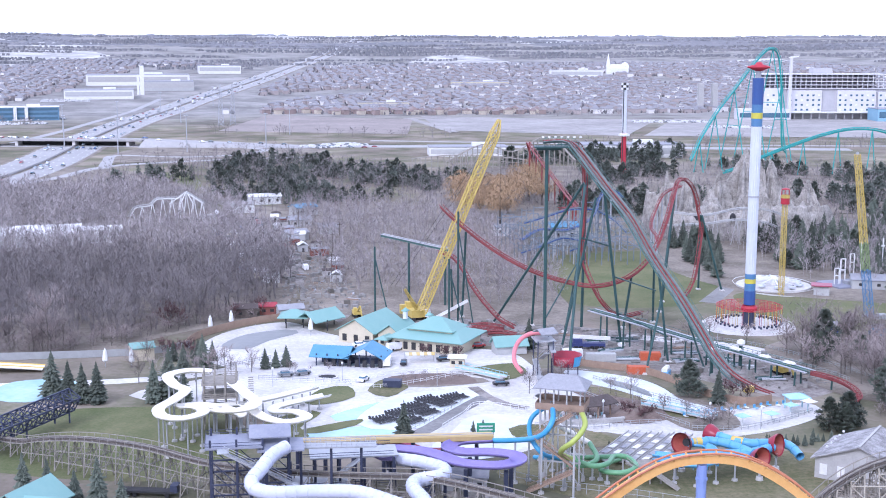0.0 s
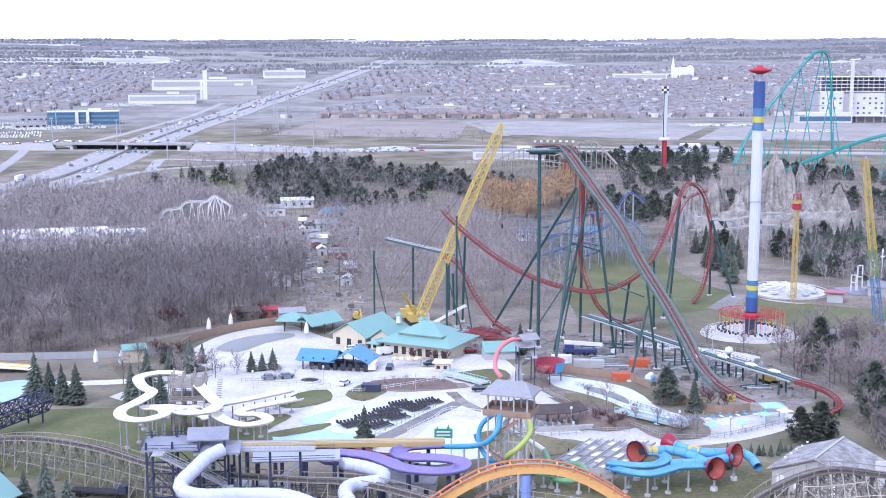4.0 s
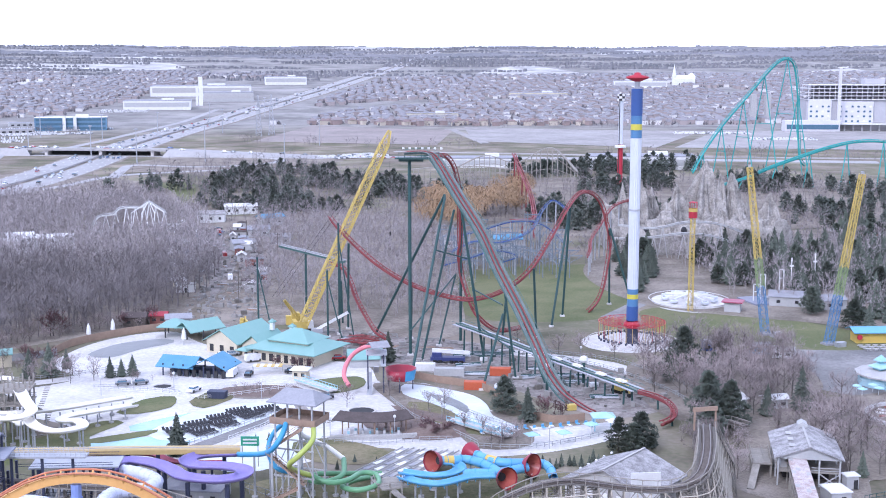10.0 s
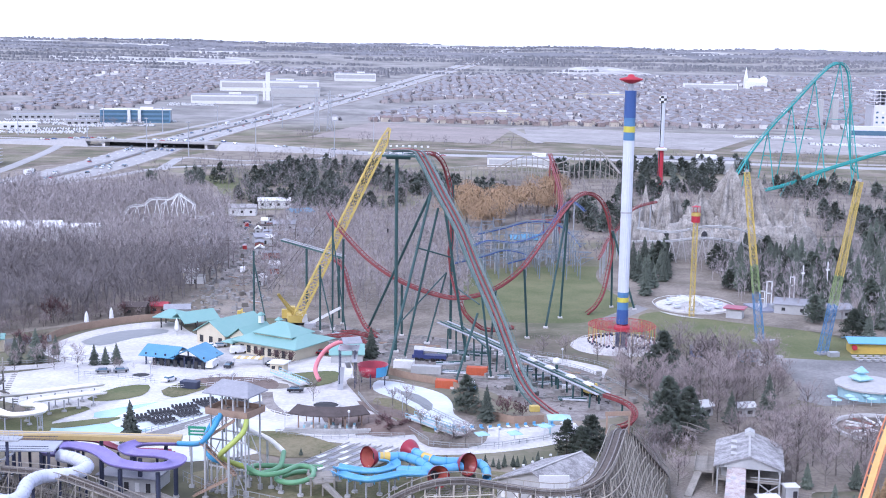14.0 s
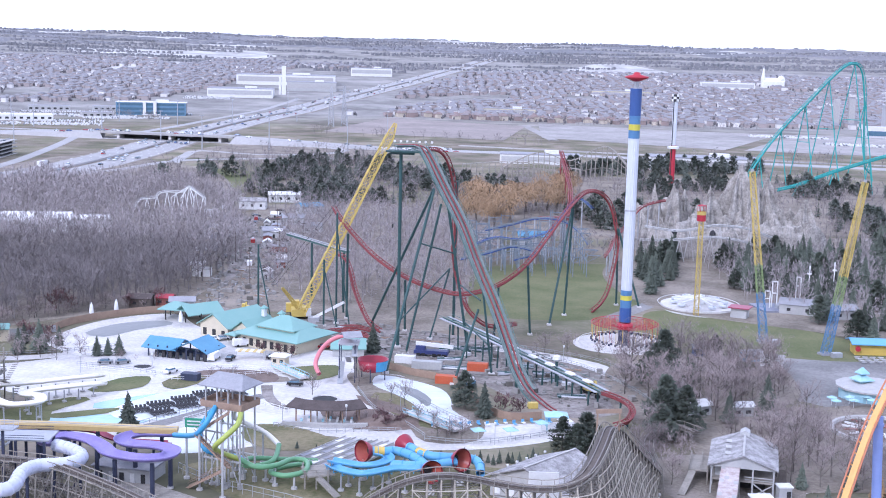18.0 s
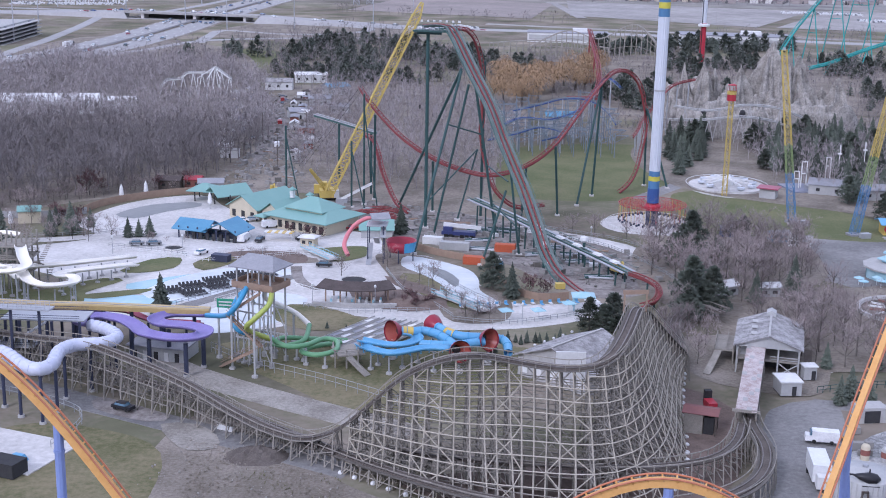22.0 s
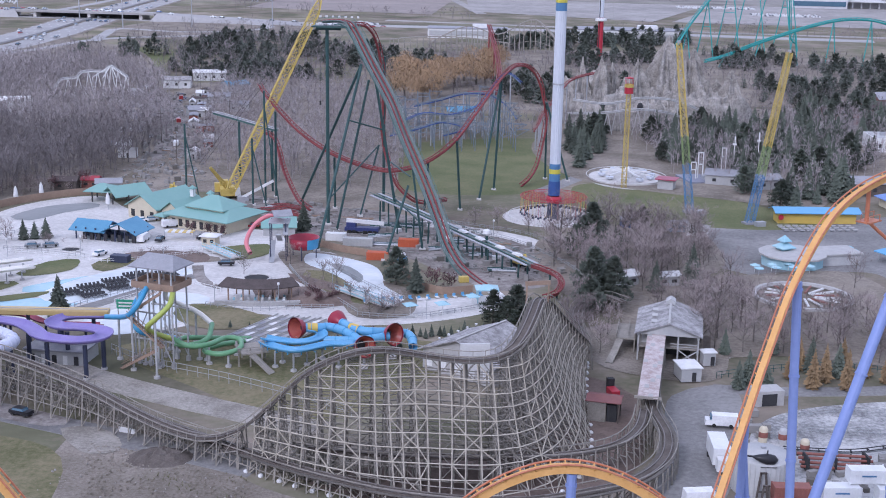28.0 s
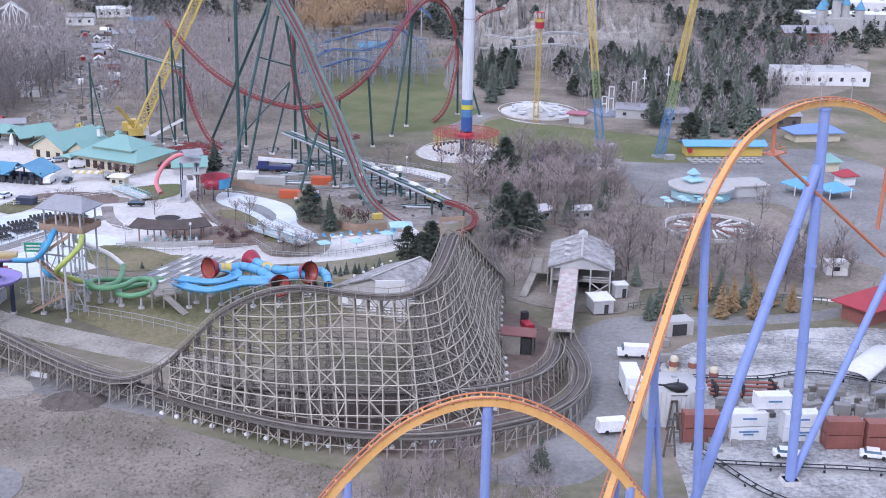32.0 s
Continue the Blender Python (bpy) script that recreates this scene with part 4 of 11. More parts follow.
    column(r5, (72, 456, -4), (71.5, 456, 12), 0.4, GREENSTEEL)
    st = [(48, 479, 22.3), (57, 475, 20.6), (66, 470, 19), (73, 466, 17.9)]
    r6, l6 = coaster("green_lift_track", "pale green coaster track segment on dark columns", st, 2.2, STEELGREY, GREENLIGHT, 0.6, 0.2, 1.0, 1.6, box_spine=True)
    for x, y, z in ((58, 474.6, 19.2), (71, 467.2, 17)):
        column(r6, (x, y, -4), (x, y, z), 0.45, GREENSTEEL)
    for x, y, z, lean in ((42, 444, 23, 3), (71, 437, 36, 0), (67, 432, 20, 4)):
        pole = thing("green_column", x, y, gz(x, y), "dark green steel column standing without track", "column", "loose coaster columns")
        column(pole, (x, y, gz(x, y)), (x, y, z), 0.36, GREENSTEEL)
        column(pole, (x + 5, y - 3, gz(x, y)), (x + 0.2, y, z * 0.8), 0.24, GREENSTEEL, "brace")
        footing(pole, x, y, 2)
    for k, yy in ((0, 422), (1, 428), (2, 416)):
        seg = [(70 + k * 4, yy, -2.6), (76 + k * 3, yy - 4, -1.6), (83 + k * 2, yy - 6, -2.4)]
        coaster("stored_track_piece", "dark red track segment lying on the ground", seg, 1.6, REDTRACK, REDTRACK, 0.42, 0.16, 0.9, 1.3, group="stored track pieces")


dive_coaster()


# teal gigacoaster far behind
def teal_coaster():
    pts = [(330, 925, 8), (345, 945, 24), (365, 965, 43), (388, 985, 62), (408, 1002, 79), (421, 1013, 88.5), (430, 1021, 92), (438, 1028, 91), (444, 1033, 84), (448, 1036, 66), (450, 1038, 45), (452, 1040, 24), (455, 1044, 8), (462, 1052, 2)]
    root, line = coaster("teal_gigacoaster", "tall teal steel roller coaster hill", pts, 2.2, TEALTRACK, TEALTRACK, 0.75, 0.3, 1.4, 3.0, step=4)
    for i in range(6, len(line) - 12, 8):
        x, y, z = line[i]
        for s in (-1, 1):
            column(root, (x + s * z * 0.13, y - s * z * 0.13, gz(x, y)), (x, y, z - 1.2), 0.42, TEALTRACK, n=6)
        if z > 40:
            column(root, (x - z * 0.065, y + z * 0.065, z * 0.5), (x + z * 0.065, y - z * 0.065, z * 0.5), 0.28, TEALTRACK, "brace", 6)
    pts = [(345, 896, 1.5), (362, 903, 5), (385, 910, 13), (408, 915, 20), (432, 918, 27), (455, 921, 31), (480, 925, 30), (505, 932, 22), (530, 942, 8)]
    r2, l2 = coaster("teal_second_hill", "long teal coaster track climbing on slender columns", pts, 2.2, TEALTRACK, TEALTRACK, 0.75, 0.3, 1.4, 3.0, step=4)
    for i in range(4, len(l2) - 2, 7):
        x, y, z = l2[i]
        for s in (-1, 1):
            column(r2, (x + s * 5, y + s * 3, gz(x, y)), (x, y, z - 1), 0.4, TEALTRACK, n=6)


teal_coaster()


# wooden coaster
def wooden_coaster():
    top = [(-62, 300, 3), (-54, 292, 4), (-47, 285, 6.5), (-37, 277, 8.5), (-24, 268, 9), (-10, 258, 8), (6, 249, 8.5), (20, 242, 9.5), (32, 236, 10.5), (44, 229, 9.5), (56, 222, 7.5), (66, 215, 5.2), (74, 209, 4.2), (81, 204.7, 4.4), (87, 202.6, 7), (93, 200, 13),
           (98, 198.5, 18.3), (102.4, 198, 21.2), (107.2, 197.6, 23.1), (112, 198.4, 23.3), (117, 199.2, 22.4), (122, 198.6, 21.8), (127, 197.2, 21.8), (131.3, 196.4, 22.6), (134.6, 198.2, 23.9), (137, 203.5, 25.2), (139, 210, 26.2), (140.8, 217, 26.4), (143.2, 224, 24.3), (147, 232, 19), (151, 240, 13.5), (154.3, 247, 9), (156.6, 256, 4.8), (157.6, 268, 3.2), (158.4, 280, 3), (161, 290, 3), (167, 296, 4), (172, 290, 4)]
    line = spline(top, 2.0)
    root = thing("wooden_coaster", 120, 200, 0, "weathered grey wooden roller coaster with a fan-shaped turnaround", "roller coaster")
    for s in (-0.6, 0.6):
        part("rail", MB().sweep(line, [(s - 0.1, 0), (s + 0.1, 0), (s + 0.1, 0.18), (s - 0.1, 0.18)]), RUSTRAIL, root)
    part("track_bed", MB().sweep(line, [(-0.95, -0.35), (0.95, -0.35), (0.95, -0.05), (-0.95, -0.05)]), WOODDARK, root)
    for s in (-1.3, 1.3):
        part("walkway", MB().sweep(line, [(s - 0.24, -0.45), (s + 0.24, -0.45), (s + 0.24, -0.3), (s - 0.24, -0.3)]), WALKTIMBER, root)
        part("handrail", MB().sweep(line, [(s * 1.2 - 0.06, 0.7), (s * 1.2 + 0.06, 0.7), (s * 1.2 + 0.06, 0.84), (s * 1.2 - 0.06, 0.84)]), WOOD, root)
    rposts = MB()
    for i in range(1, len(line) - 1):
        d = line[i + 1] - line[i - 1]
        out = np.array([d[1], -d[0], 0]) / np.hypot(d[0], d[1])
        for s in (-1.56, 1.56):
            q = line[i] + out * s
            rposts.bar(q - (0, 0, 0.4), q + (0, 0, 0.8), 0.1, caps=False)
    part("handrail_framing", rposts, WOOD, root, kind="stuff")
    base = [(88, 199), (94.5, 194.8), (100, 191), (109, 186.4), (118, 183.6), (127, 182.6), (135, 184.4), (142, 189.5), (147, 197), (150.2, 206), (152.6, 222), (154.8, 240), (157.6, 256)]
    bl = spline([(x, y, 0) for x, y in base], 0.5)
    i0 = min(range(len(line)), key=lambda i: (line[i][0] - 90) ** 2 + (line[i][1] - 201) ** 2)
    i1 = min(range(len(line)), key=lambda i: (line[i][0] - 155.5) ** 2 + (line[i][1] - 252) ** 2)
    braces, inner = MB(), MB()
    grid = []
    lens = np.cumsum([0] + [np.linalg.norm((line[i + 1] - line[i])[:2]) for i in range(i0, i1)])
    stations = np.arange(0, lens[-1], 2.3)
    for st in stations:
        fi = i0 + float(np.interp(st, lens, range(len(lens))))
        a = int(fi)
        T = line[a] + (line[min(a + 1, len(line) - 1)] - line[a]) * (fi - a)
        d = line[min(a + 2, len(line) - 1)] - line[a - 1]
        out = np.array([d[1], -d[0], 0]) / np.hypot(d[0], d[1])
        h = T[2]
        share = st / lens[-1]
        cand = [b for b in bl if (b - T).dot(out) > 1.0]
        B = min(cand, key=lambda b: abs((b - T)[0] * out[1] - (b - T)[1] * out[0])) if cand else bl[0]
        B = B * 0.55 + bl[int((len(bl) - 1) * share)] * 0.45
        rows = []
        for f in (0.0, 0.33, 0.67, 1.0):
            tp = T + out * (-1.4 + 2.8 * f) - np.array([0, 0, 0.4])
            inn = T - out * (1.6 + 0.1 * h)
            bt = np.array([inn[0], inn[1], 0]) * (1 - f) + np.array([B[0], B[1], 0]) * f
            zs = [2.1 * k for k in range(int((tp[2] - 0.8) / 2.1) + 1)] + [tp[2]]
            rows.append([bt + (tp - bt) * (z / tp[2]) + out * -0.06 * h * math.sin(math.pi * z / tp[2]) * f for z in zs])
        part("post", MB().tube(rows[3], 0.12, 4), WOODLIGHT, root)
        part("inner_post", MB().tube(rows[0], 0.125, 4), WOOD, root)
        for k in (1, 2):
            inner.tube(rows[k], 0.12, 4, False)
        n = min(len(r) for r in rows)
        for lv in range(1, n):
            inner.bar(rows[0][lv], rows[3][lv], 0.17, caps=False)
        for lv in range(0, n - 1):
            for k in range(3):
                a, b = (k, k + 1) if (lv + k) % 2 else (k + 1, k)
                inner.bar(rows[a][lv], rows[b][lv + 1], 0.13, caps=False)
        grid.append(rows)
    top = max(len(r[3]) for r in grid)
    for lv in range(1, top):
        run = []
        for rows in grid + [None]:
            if rows is not None and lv < len(rows[3]) - 1:
                run.append(rows[3][lv])
            else:
                if len(run) > 1:
                    part("ledger", MB().tube(run, 0.13, 4), WOODLIGHT, root)
                run = []
        for k in (0, 1, 2):
            for j, (p, q) in enumerate(zip(grid, grid[1:])):
                if lv < min(len(p[k]), len(q[k])) - 1:
                    inner.bar(p[k][lv], q[k][lv], 0.14, caps=False)
                    if (j + k) % 4 < 2:
                        a, b = (p, q) if (lv + j) % 2 else (q, p)
                        inner.bar(a[k][lv], b[k][lv + 1], 0.12, caps=False)
    for j in range(0, len(grid) - 4, 5):
        n = min(len(grid[j + k][3]) for k in range(4)) - 1
        for k in range(3):
            for lv in range(n):
                if lv % 3 == k:
                    braces.bar(grid[j + k][3][lv], grid[j + k + 1][3][lv + 1], 0.15, caps=False)
                if lv % 3 == 2 - k:
                    braces.bar(grid[j + k + 1][3][lv], grid[j + k][3][lv + 1], 0.15, caps=False)
    part("inner_timberwork", inner, WOOD, root, kind="stuff")
    part("diagonal_bracing", braces, WOODLIGHT, root, kind="stuff")
    feet = MB()
    for j in range(0, len(bl), 7):
        feet.lathe(bl[j][0], bl[j][1], -0.2, [(0.5, 0), (0.5, 0.5), (0.3, 0.75), (0.0, 0.8)], 8)
    part("footing_row", feet, WHITE, root, kind="stuff")
    # low bents on both approaches
    low, lb = MB(), MB()
    prev = None
    for i in list(range(2, i0, 2)) + list(range(i1, len(line) - 1, 2)):
        T = line[i]
        d = line[min(i + 1, len(line) - 1)] - line[i - 1]
        out = np.array([d[1], -d[0], 0]) / np.hypot(d[0], d[1])
        g = gz(T[0], T[1])
        legs = [(np.array([T[0] + out[0] * w * (1.0 + 0.06 * T[2]), T[1] + out[1] * w * (1.0 + 0.06 * T[2]), g]), T + out * w - np.array([0, 0, 0.4])) for w in (-1.6, 0, 1.6)]
        for p, q in legs:
            low.bar(p, q, 0.24, caps=False)
        lev = np.linspace(0, 1, max(2, int((T[2] - g) / 2.6) + 1))
        for f in lev[1:]:
            low.bar(legs[0][0] + (legs[0][1] - legs[0][0]) * f, legs[2][0] + (legs[2][1] - legs[2][0]) * f, 0.18, caps=False)
        lb.bar(legs[0][0], legs[1][1], 0.14, caps=False).bar(legs[2][0], legs[1][1], 0.14, caps=False)
        if prev is not None and np.linalg.norm(prev[0][0] - legs[0][0]) < 9:
            for s in (0, 2):
                for f in lev[1:]:
                    low.bar(prev[s][0] + (prev[s][1] - prev[s][0]) * f, legs[s][0] + (legs[s][1] - legs[s][0]) * f, 0.15, caps=False)
                lb.bar(prev[s][0], legs[s][1], 0.14, caps=False)
        prev = legs
    part("approach_timberwork", low, WOOD, root, kind="stuff")
    part("approach_bracing", lb, WOOD, root, kind="stuff")
    arch = MB()
    for s in (-2.1, 2.1):
        arch.bar((140.8 + s, 218 + s * 0.2, 25.5), (140.8 + s, 218 + s * 0.2, 29.4), 0.3)
    part("crest_arch", arch.bar((138.4, 217.6, 29.4), (143.2, 218.4, 29.4), 0.3, 0.8), FENCEWOOD, root, "brown timber arch over the crest")
    # the lower track along the foot of the fan
    lowt = [(-10, 262, 5.5), (6, 253, 5), (20, 246, 5), (32, 240, 4.5), (44, 233, 4), (56, 226, 3.5), (66, 219, 3), (76, 211, 3), (86, 203, 3), (96, 195, 3.2), (104, 189.5, 3.4), (113, 184.8, 3.4), (124, 181.4, 3.5), (135, 180, 3.8), (145, 181.5, 4.4), (154, 186, 4.4), (160.6, 194, 4.4), (164, 205, 4.4), (164.2, 218, 4.4), (166.6, 232, 4.2), (170, 246, 4.2), (173.4, 257, 4.2)]
    l2 = spline(lowt, 2.0)
    r2 = thing("wooden_coaster_low_track", 132, 177, 0, "lower wooden coaster track curving to the station", "roller coaster")
    for s in (-0.65, 0.65):
        part("rail", MB().sweep(l2, [(s - 0.08, 0), (s + 0.08, 0), (s + 0.08, 0.16), (s - 0.08, 0.16)]), RUSTRAIL, r2)
    part("track_bed", MB().sweep(l2, [(-0.95, -0.35), (0.95, -0.35), (0.95, -0.05), (-0.95, -0.05)]), WOODDARK, r2)
    for s in (-1.35, 1.35):
        part("walkway", MB().sweep(l2, [(s - 0.28, -0.42), (s + 0.28, -0.42), (s + 0.28, -0.28), (s - 0.28, -0.28)]), WALKTIMBER, r2)
        part("handrail", MB().sweep(l2, [(s * 1.22 - 0.06, 0.7), (s * 1.22 + 0.06, 0.7), (s * 1.22 + 0.06, 0.84), (s * 1.22 - 0.06, 0.84)]), WOOD, r2)
    bents = MB()
    prev = None
    for i in range(1, len(l2) - 1):
        T = l2[i]
        d = l2[i + 1] - l2[i - 1]
        out = np.array([d[1], -d[0], 0]) / np.hypot(d[0], d[1])
        legs = [(np.array([T[0] + out[0] * w * 1.15, T[1] + out[1] * w * 1.15, 0]), T + out * w - np.array([0, 0, 0.4])) for w in (-1.7, 1.7)]
        for p, q in legs:
            bents.bar(p, q, 0.22, caps=False)
        bents.bar(legs[0][0], legs[1][1], 0.14, caps=False).bar(legs[0][1], legs[1][1], 0.2, caps=False)
        if prev is not None:
            for s in (0, 1):
                bents.bar(prev[s][0] * 0.5 + prev[s][1] * 0.5, legs[s][0] * 0.5 + legs[s][1] * 0.5, 0.15, caps=False)
                if i % 2:
                    bents.bar(prev[s][0], legs[s][1], 0.13, caps=False)
        prev = legs
    part("trestle_timberwork", bents, WOOD, r2, kind="stuff")
    # the run-in that leaves the fan and meets the covered ramp
    l3 = spline([(96, 201, 4.6), (108, 196.5, 5), (122, 194, 5.2), (135, 193.6, 5.2), (146, 195.4, 5.2), (154, 200, 5), (159, 207.5, 4.8), (162, 217, 4.6)], 2.0)
    r3 = thing("wooden_coaster_run_in", 146, 195, 0, "banked wooden track curving out of the fan to the ramp", "roller coaster")
    for s in (-0.6, 0.6):
        part("rail", MB().sweep(l3, [(s - 0.1, 0), (s + 0.1, 0), (s + 0.1, 0.18), (s - 0.1, 0.18)]), RUSTRAIL, r3)
    part("track_bed", MB().sweep(l3, [(-0.95, -0.35), (0.95, -0.35), (0.95, -0.05), (-0.95, -0.05)]), WOODDARK, r3)
    for s in (-1.6, 1.6):
        part("handrail", MB().sweep(l3, [(s - 0.08, 0.7), (s + 0.08, 0.7), (s + 0.08, 0.86), (s - 0.08, 0.86)]), WOOD, r3)
    bents = MB()
    for i in range(1, len(l3) - 1):
        d = l3[i + 1] - l3[i - 1]
        out = np.array([d[1], -d[0], 0]) / np.hypot(d[0], d[1])
        for w in (-1.6, 1.6):
            q = l3[i] + out * w
            bents.bar((q[0] + out[0] * w * 0.3, q[1] + out[1] * w * 0.3, 0), q + (0, 0, 0.8), 0.2, caps=False)
        bents.bar(l3[i] + out * 2.0 - (0, 0, 4.2), l3[i] - out * 1.6 - (0, 0, 0.4), 0.14, caps=False).bar(l3[i] - out * 1.7 - (0, 0, 2.2), l3[i] + out * 1.7 - (0, 0, 2.2), 0.16, caps=False)
    part("trestle_timberwork", bents, WOOD, r3, kind="stuff")


wooden_coaster()


# swing tower
def swing_tower():
    x, y, g = 171.5, 416, -4.0
    root = thing("swing_tower", x, y, g, "silver swing ride tower with blue bands and a red crown", "swing ride")
    def seg(name, z0, z1, r, material, flutes=False):
        prof = []
        n = 16
        for k in range(n * 2 if flutes else n):
            a = 6.2832 * k / (n * 2 if flutes else n)
            rr = r * (1.0 if not flutes or k % 2 else 0.93)
            prof.append((rr * math.cos(a), rr * math.sin(a)))
        m = len(prof)
        mb = MB().add([(x + u, y + w, z) for z in (z0, z1) for u, w in prof], [(k, (k + 1) % m, m + (k + 1) % m, m + k) for k in range(m)] + [tuple(range(m))[::-1], tuple(range(m, 2 * m))])
        part(name, mb, material, root)
    seg("base_shaft", g, g + 5.5, 2.1, NAVY)
    seg("lower_band", g + 8, g + 13, 2.0, TOWERBLUE)
    seg("cyan_band", g + 13, g + 15.6, 1.9, TOWERCYAN)
    seg("yellow_band", g + 15.6, g + 17.2, 1.95, TOWERYELLOW)
    seg("cyan_band", g + 17.2, g + 19, 1.9, TOWERCYAN)
    seg("shaft", g + 19, g + 46, 1.85, SILVER, True)
    seg("joint_ring", g + 46, g + 46.5, 2.0, STEELGREY)
    seg("shaft", g + 46.5, g + 70.5, 1.85, SILVER, True)
    seg("cyan_band", g + 70.5, g + 73.2, 1.9, TOWERCYAN)
    seg("yellow_band", g + 73.2, g + 75.2, 1.95, TOWERYELLOW)
    seg("cyan_band", g + 75.2, g + 78, 1.9, TOWERCYAN)
    seg("upper_band", g + 78, g + 87, 1.95, TOWERBLUE)
    seg("neck", g + 87, g + 89.6, 0.9, STEELGREY)
    part("crown", MB().lathe(x, y, g + 89, [(0.0, 0), (1.2, 0.4), (3.9, 1.5), (3.9, 1.9), (1.3, 2.6), (0.9, 3.3), (0.0, 3.4)], 20), RED, root, "red diamond-shaped crown", flat=False)
    part("carriage", MB().lathe(x, y, g + 5.5, [(2.2, 0), (2.9, 0.5), (2.9, 1.4), (2.4, 2.2), (2.1, 2.2)], 24), RED, root)
    for k in range(32):
        a = 6.2832 * k / 32
        c, s = math.cos(a), math.sin(a)
        arm = MB().bar((x + 3.5 * c, y + 3.5 * s, g + 6.6), (x + 11.5 * c, y + 11.5 * s, g + 7.6), 0.1).bar((x + 3.5 * c, y + 3.5 * s, g + 8.4), (x + 11.5 * c, y + 11.5 * s, g + 7.6), 0.06)
        part("arm", arm, RED, root)
        seat = MB()
        for r in (9.6, 11.3):
            seat.box(x + r * c, y + r * s, g + 1.5, 0.55, 0.55, 0.7, math.degrees(a))
        seat = part("swing_seat", seat, NAVY, root)
        chain = MB()
        for r in (9.6, 11.3):
            chain.bar((x + r * c, y + r * s, g + 7.4), (x + r * c, y + r * s, g + 2.2), 0.09)
        part("chain", chain, YELLOWSLIDE if k % 3 else RED, seat)
    part("arm_ring", MB().tube([(x + 11.5 * math.cos(k * 0.1963), y + 11.5 * math.sin(k * 0.1963), g + 7.6) for k in range(33)], 0.1, 5), RED, root)
    fence = MB()
    for k in range(64):
        a = 6.2832 * k / 64
        p = (x + 15.5 * math.cos(a), y + 15.5 * math.sin(a))
        fence.bar((*p, g), (*p, g + 1.2), 0.1, caps=False)
    fence.tube([(x + 15.5 * math.cos(k * 0.0982), y + 15.5 * math.sin(k * 0.0982), g + 1.2) for k in range(65)], 0.08, 4)
    part("ring_fence", fence, WHITE, root)


swing_tower()


def lattice(root, p, q, w0, w1, bays, material, name="lattice", chord=0.2, lace=0.095, pieces=None):
    """A square lattice mast from p to q; pieces: share of length and material for each painted section."""
    p, q = np.array(p, float), np.array(q, float)
    d = q - p
    d /= np.linalg.norm(d)
    a = np.cross(d, (0, 1.0, 0.3))
    a /= np.linalg.norm(a)
    b = np.cross(d, a)
    pieces = pieces or [(0, 1, material)]
    for f0, f1, m in pieces:
        mb = MB()
        k0, k1 = round(f0 * bays), round(f1 * bays)
        def corner(k, i):
            s, t = ((-1, -1), (1, -1), (1, 1), (-1, 1))[i]
            f = k / bays
            w = (w0 + (w1 - w0) * f) / 2
            return p + (q - p) * f + a * s * w + b * t * w
        for i in range(4):
            mb.bar(corner(k0, i), corner(k1, i), chord)
            for k in range(k0, k1):
                j = (i + 1) % 4
                mb.bar(corner(k, i), corner(k + 1, j), lace, caps=False).bar(corner(k, j), corner(k + 1, i), lace, caps=False)
                mb.bar(corner(k + 1, i), corner(k + 1, j), lace, caps=False)
        part(name, mb, m, root)


def crane():
    root = thing("lattice_crane", 56, 446, -4, "yellow crawler crane with a long lattice boom", "crane")
    part("crawler", MB().box(54.5, 444, -4, 1.6, 9, 1.4, 10).box(60.5, 445, -4, 1.6, 9, 1.4, 10), DARK, root)
    part("machine_deck", MB().box(57.5, 444.5, -2.6, 7, 8, 2.6, 10).box(55, 447.5, -0.2, 3, 3, 2.2, 10), YELLOW, root)
    part("cab", MB().box(60.6, 441.6, -2.4, 2.0, 2.4, 2.6, 10, 0.85), WHITE, root)
    part("counterweight", MB().box(54.5, 448.5, -2.4, 6, 2, 3.2, 10), YELLOW, root)
    lattice(root, (57.8, 440, -1), (88, 458.5, 62), 3.1, 2.9, 24, YELLOW, "boom", 0.34, 0.17)
    lattice(root, (88, 458.5, 62), (89.9, 460, 66.7), 2.9, 1.0, 2, YELLOW, "boom_tip", 0.3, 0.16)
    lattice(root, (57, 442, 0), (51.8, 435.5, 8.8), 1.2, 0.6, 6, YELLOW, "back_mast", 0.2, 0.12)
    for dx in (-0.8, 0.8):
        part("pendant_cable", MB().bar((48 + dx, 441, 9), (86 + dx, 454, 59), 0.08), DARK, root)
    part("hoist_cable", MB().bar((89.8, 456, 66), (89.8, 456, 30), 0.06).box(89.8, 456, 28.6, 0.6, 0.6, 1.4), DARK, root)


crane()


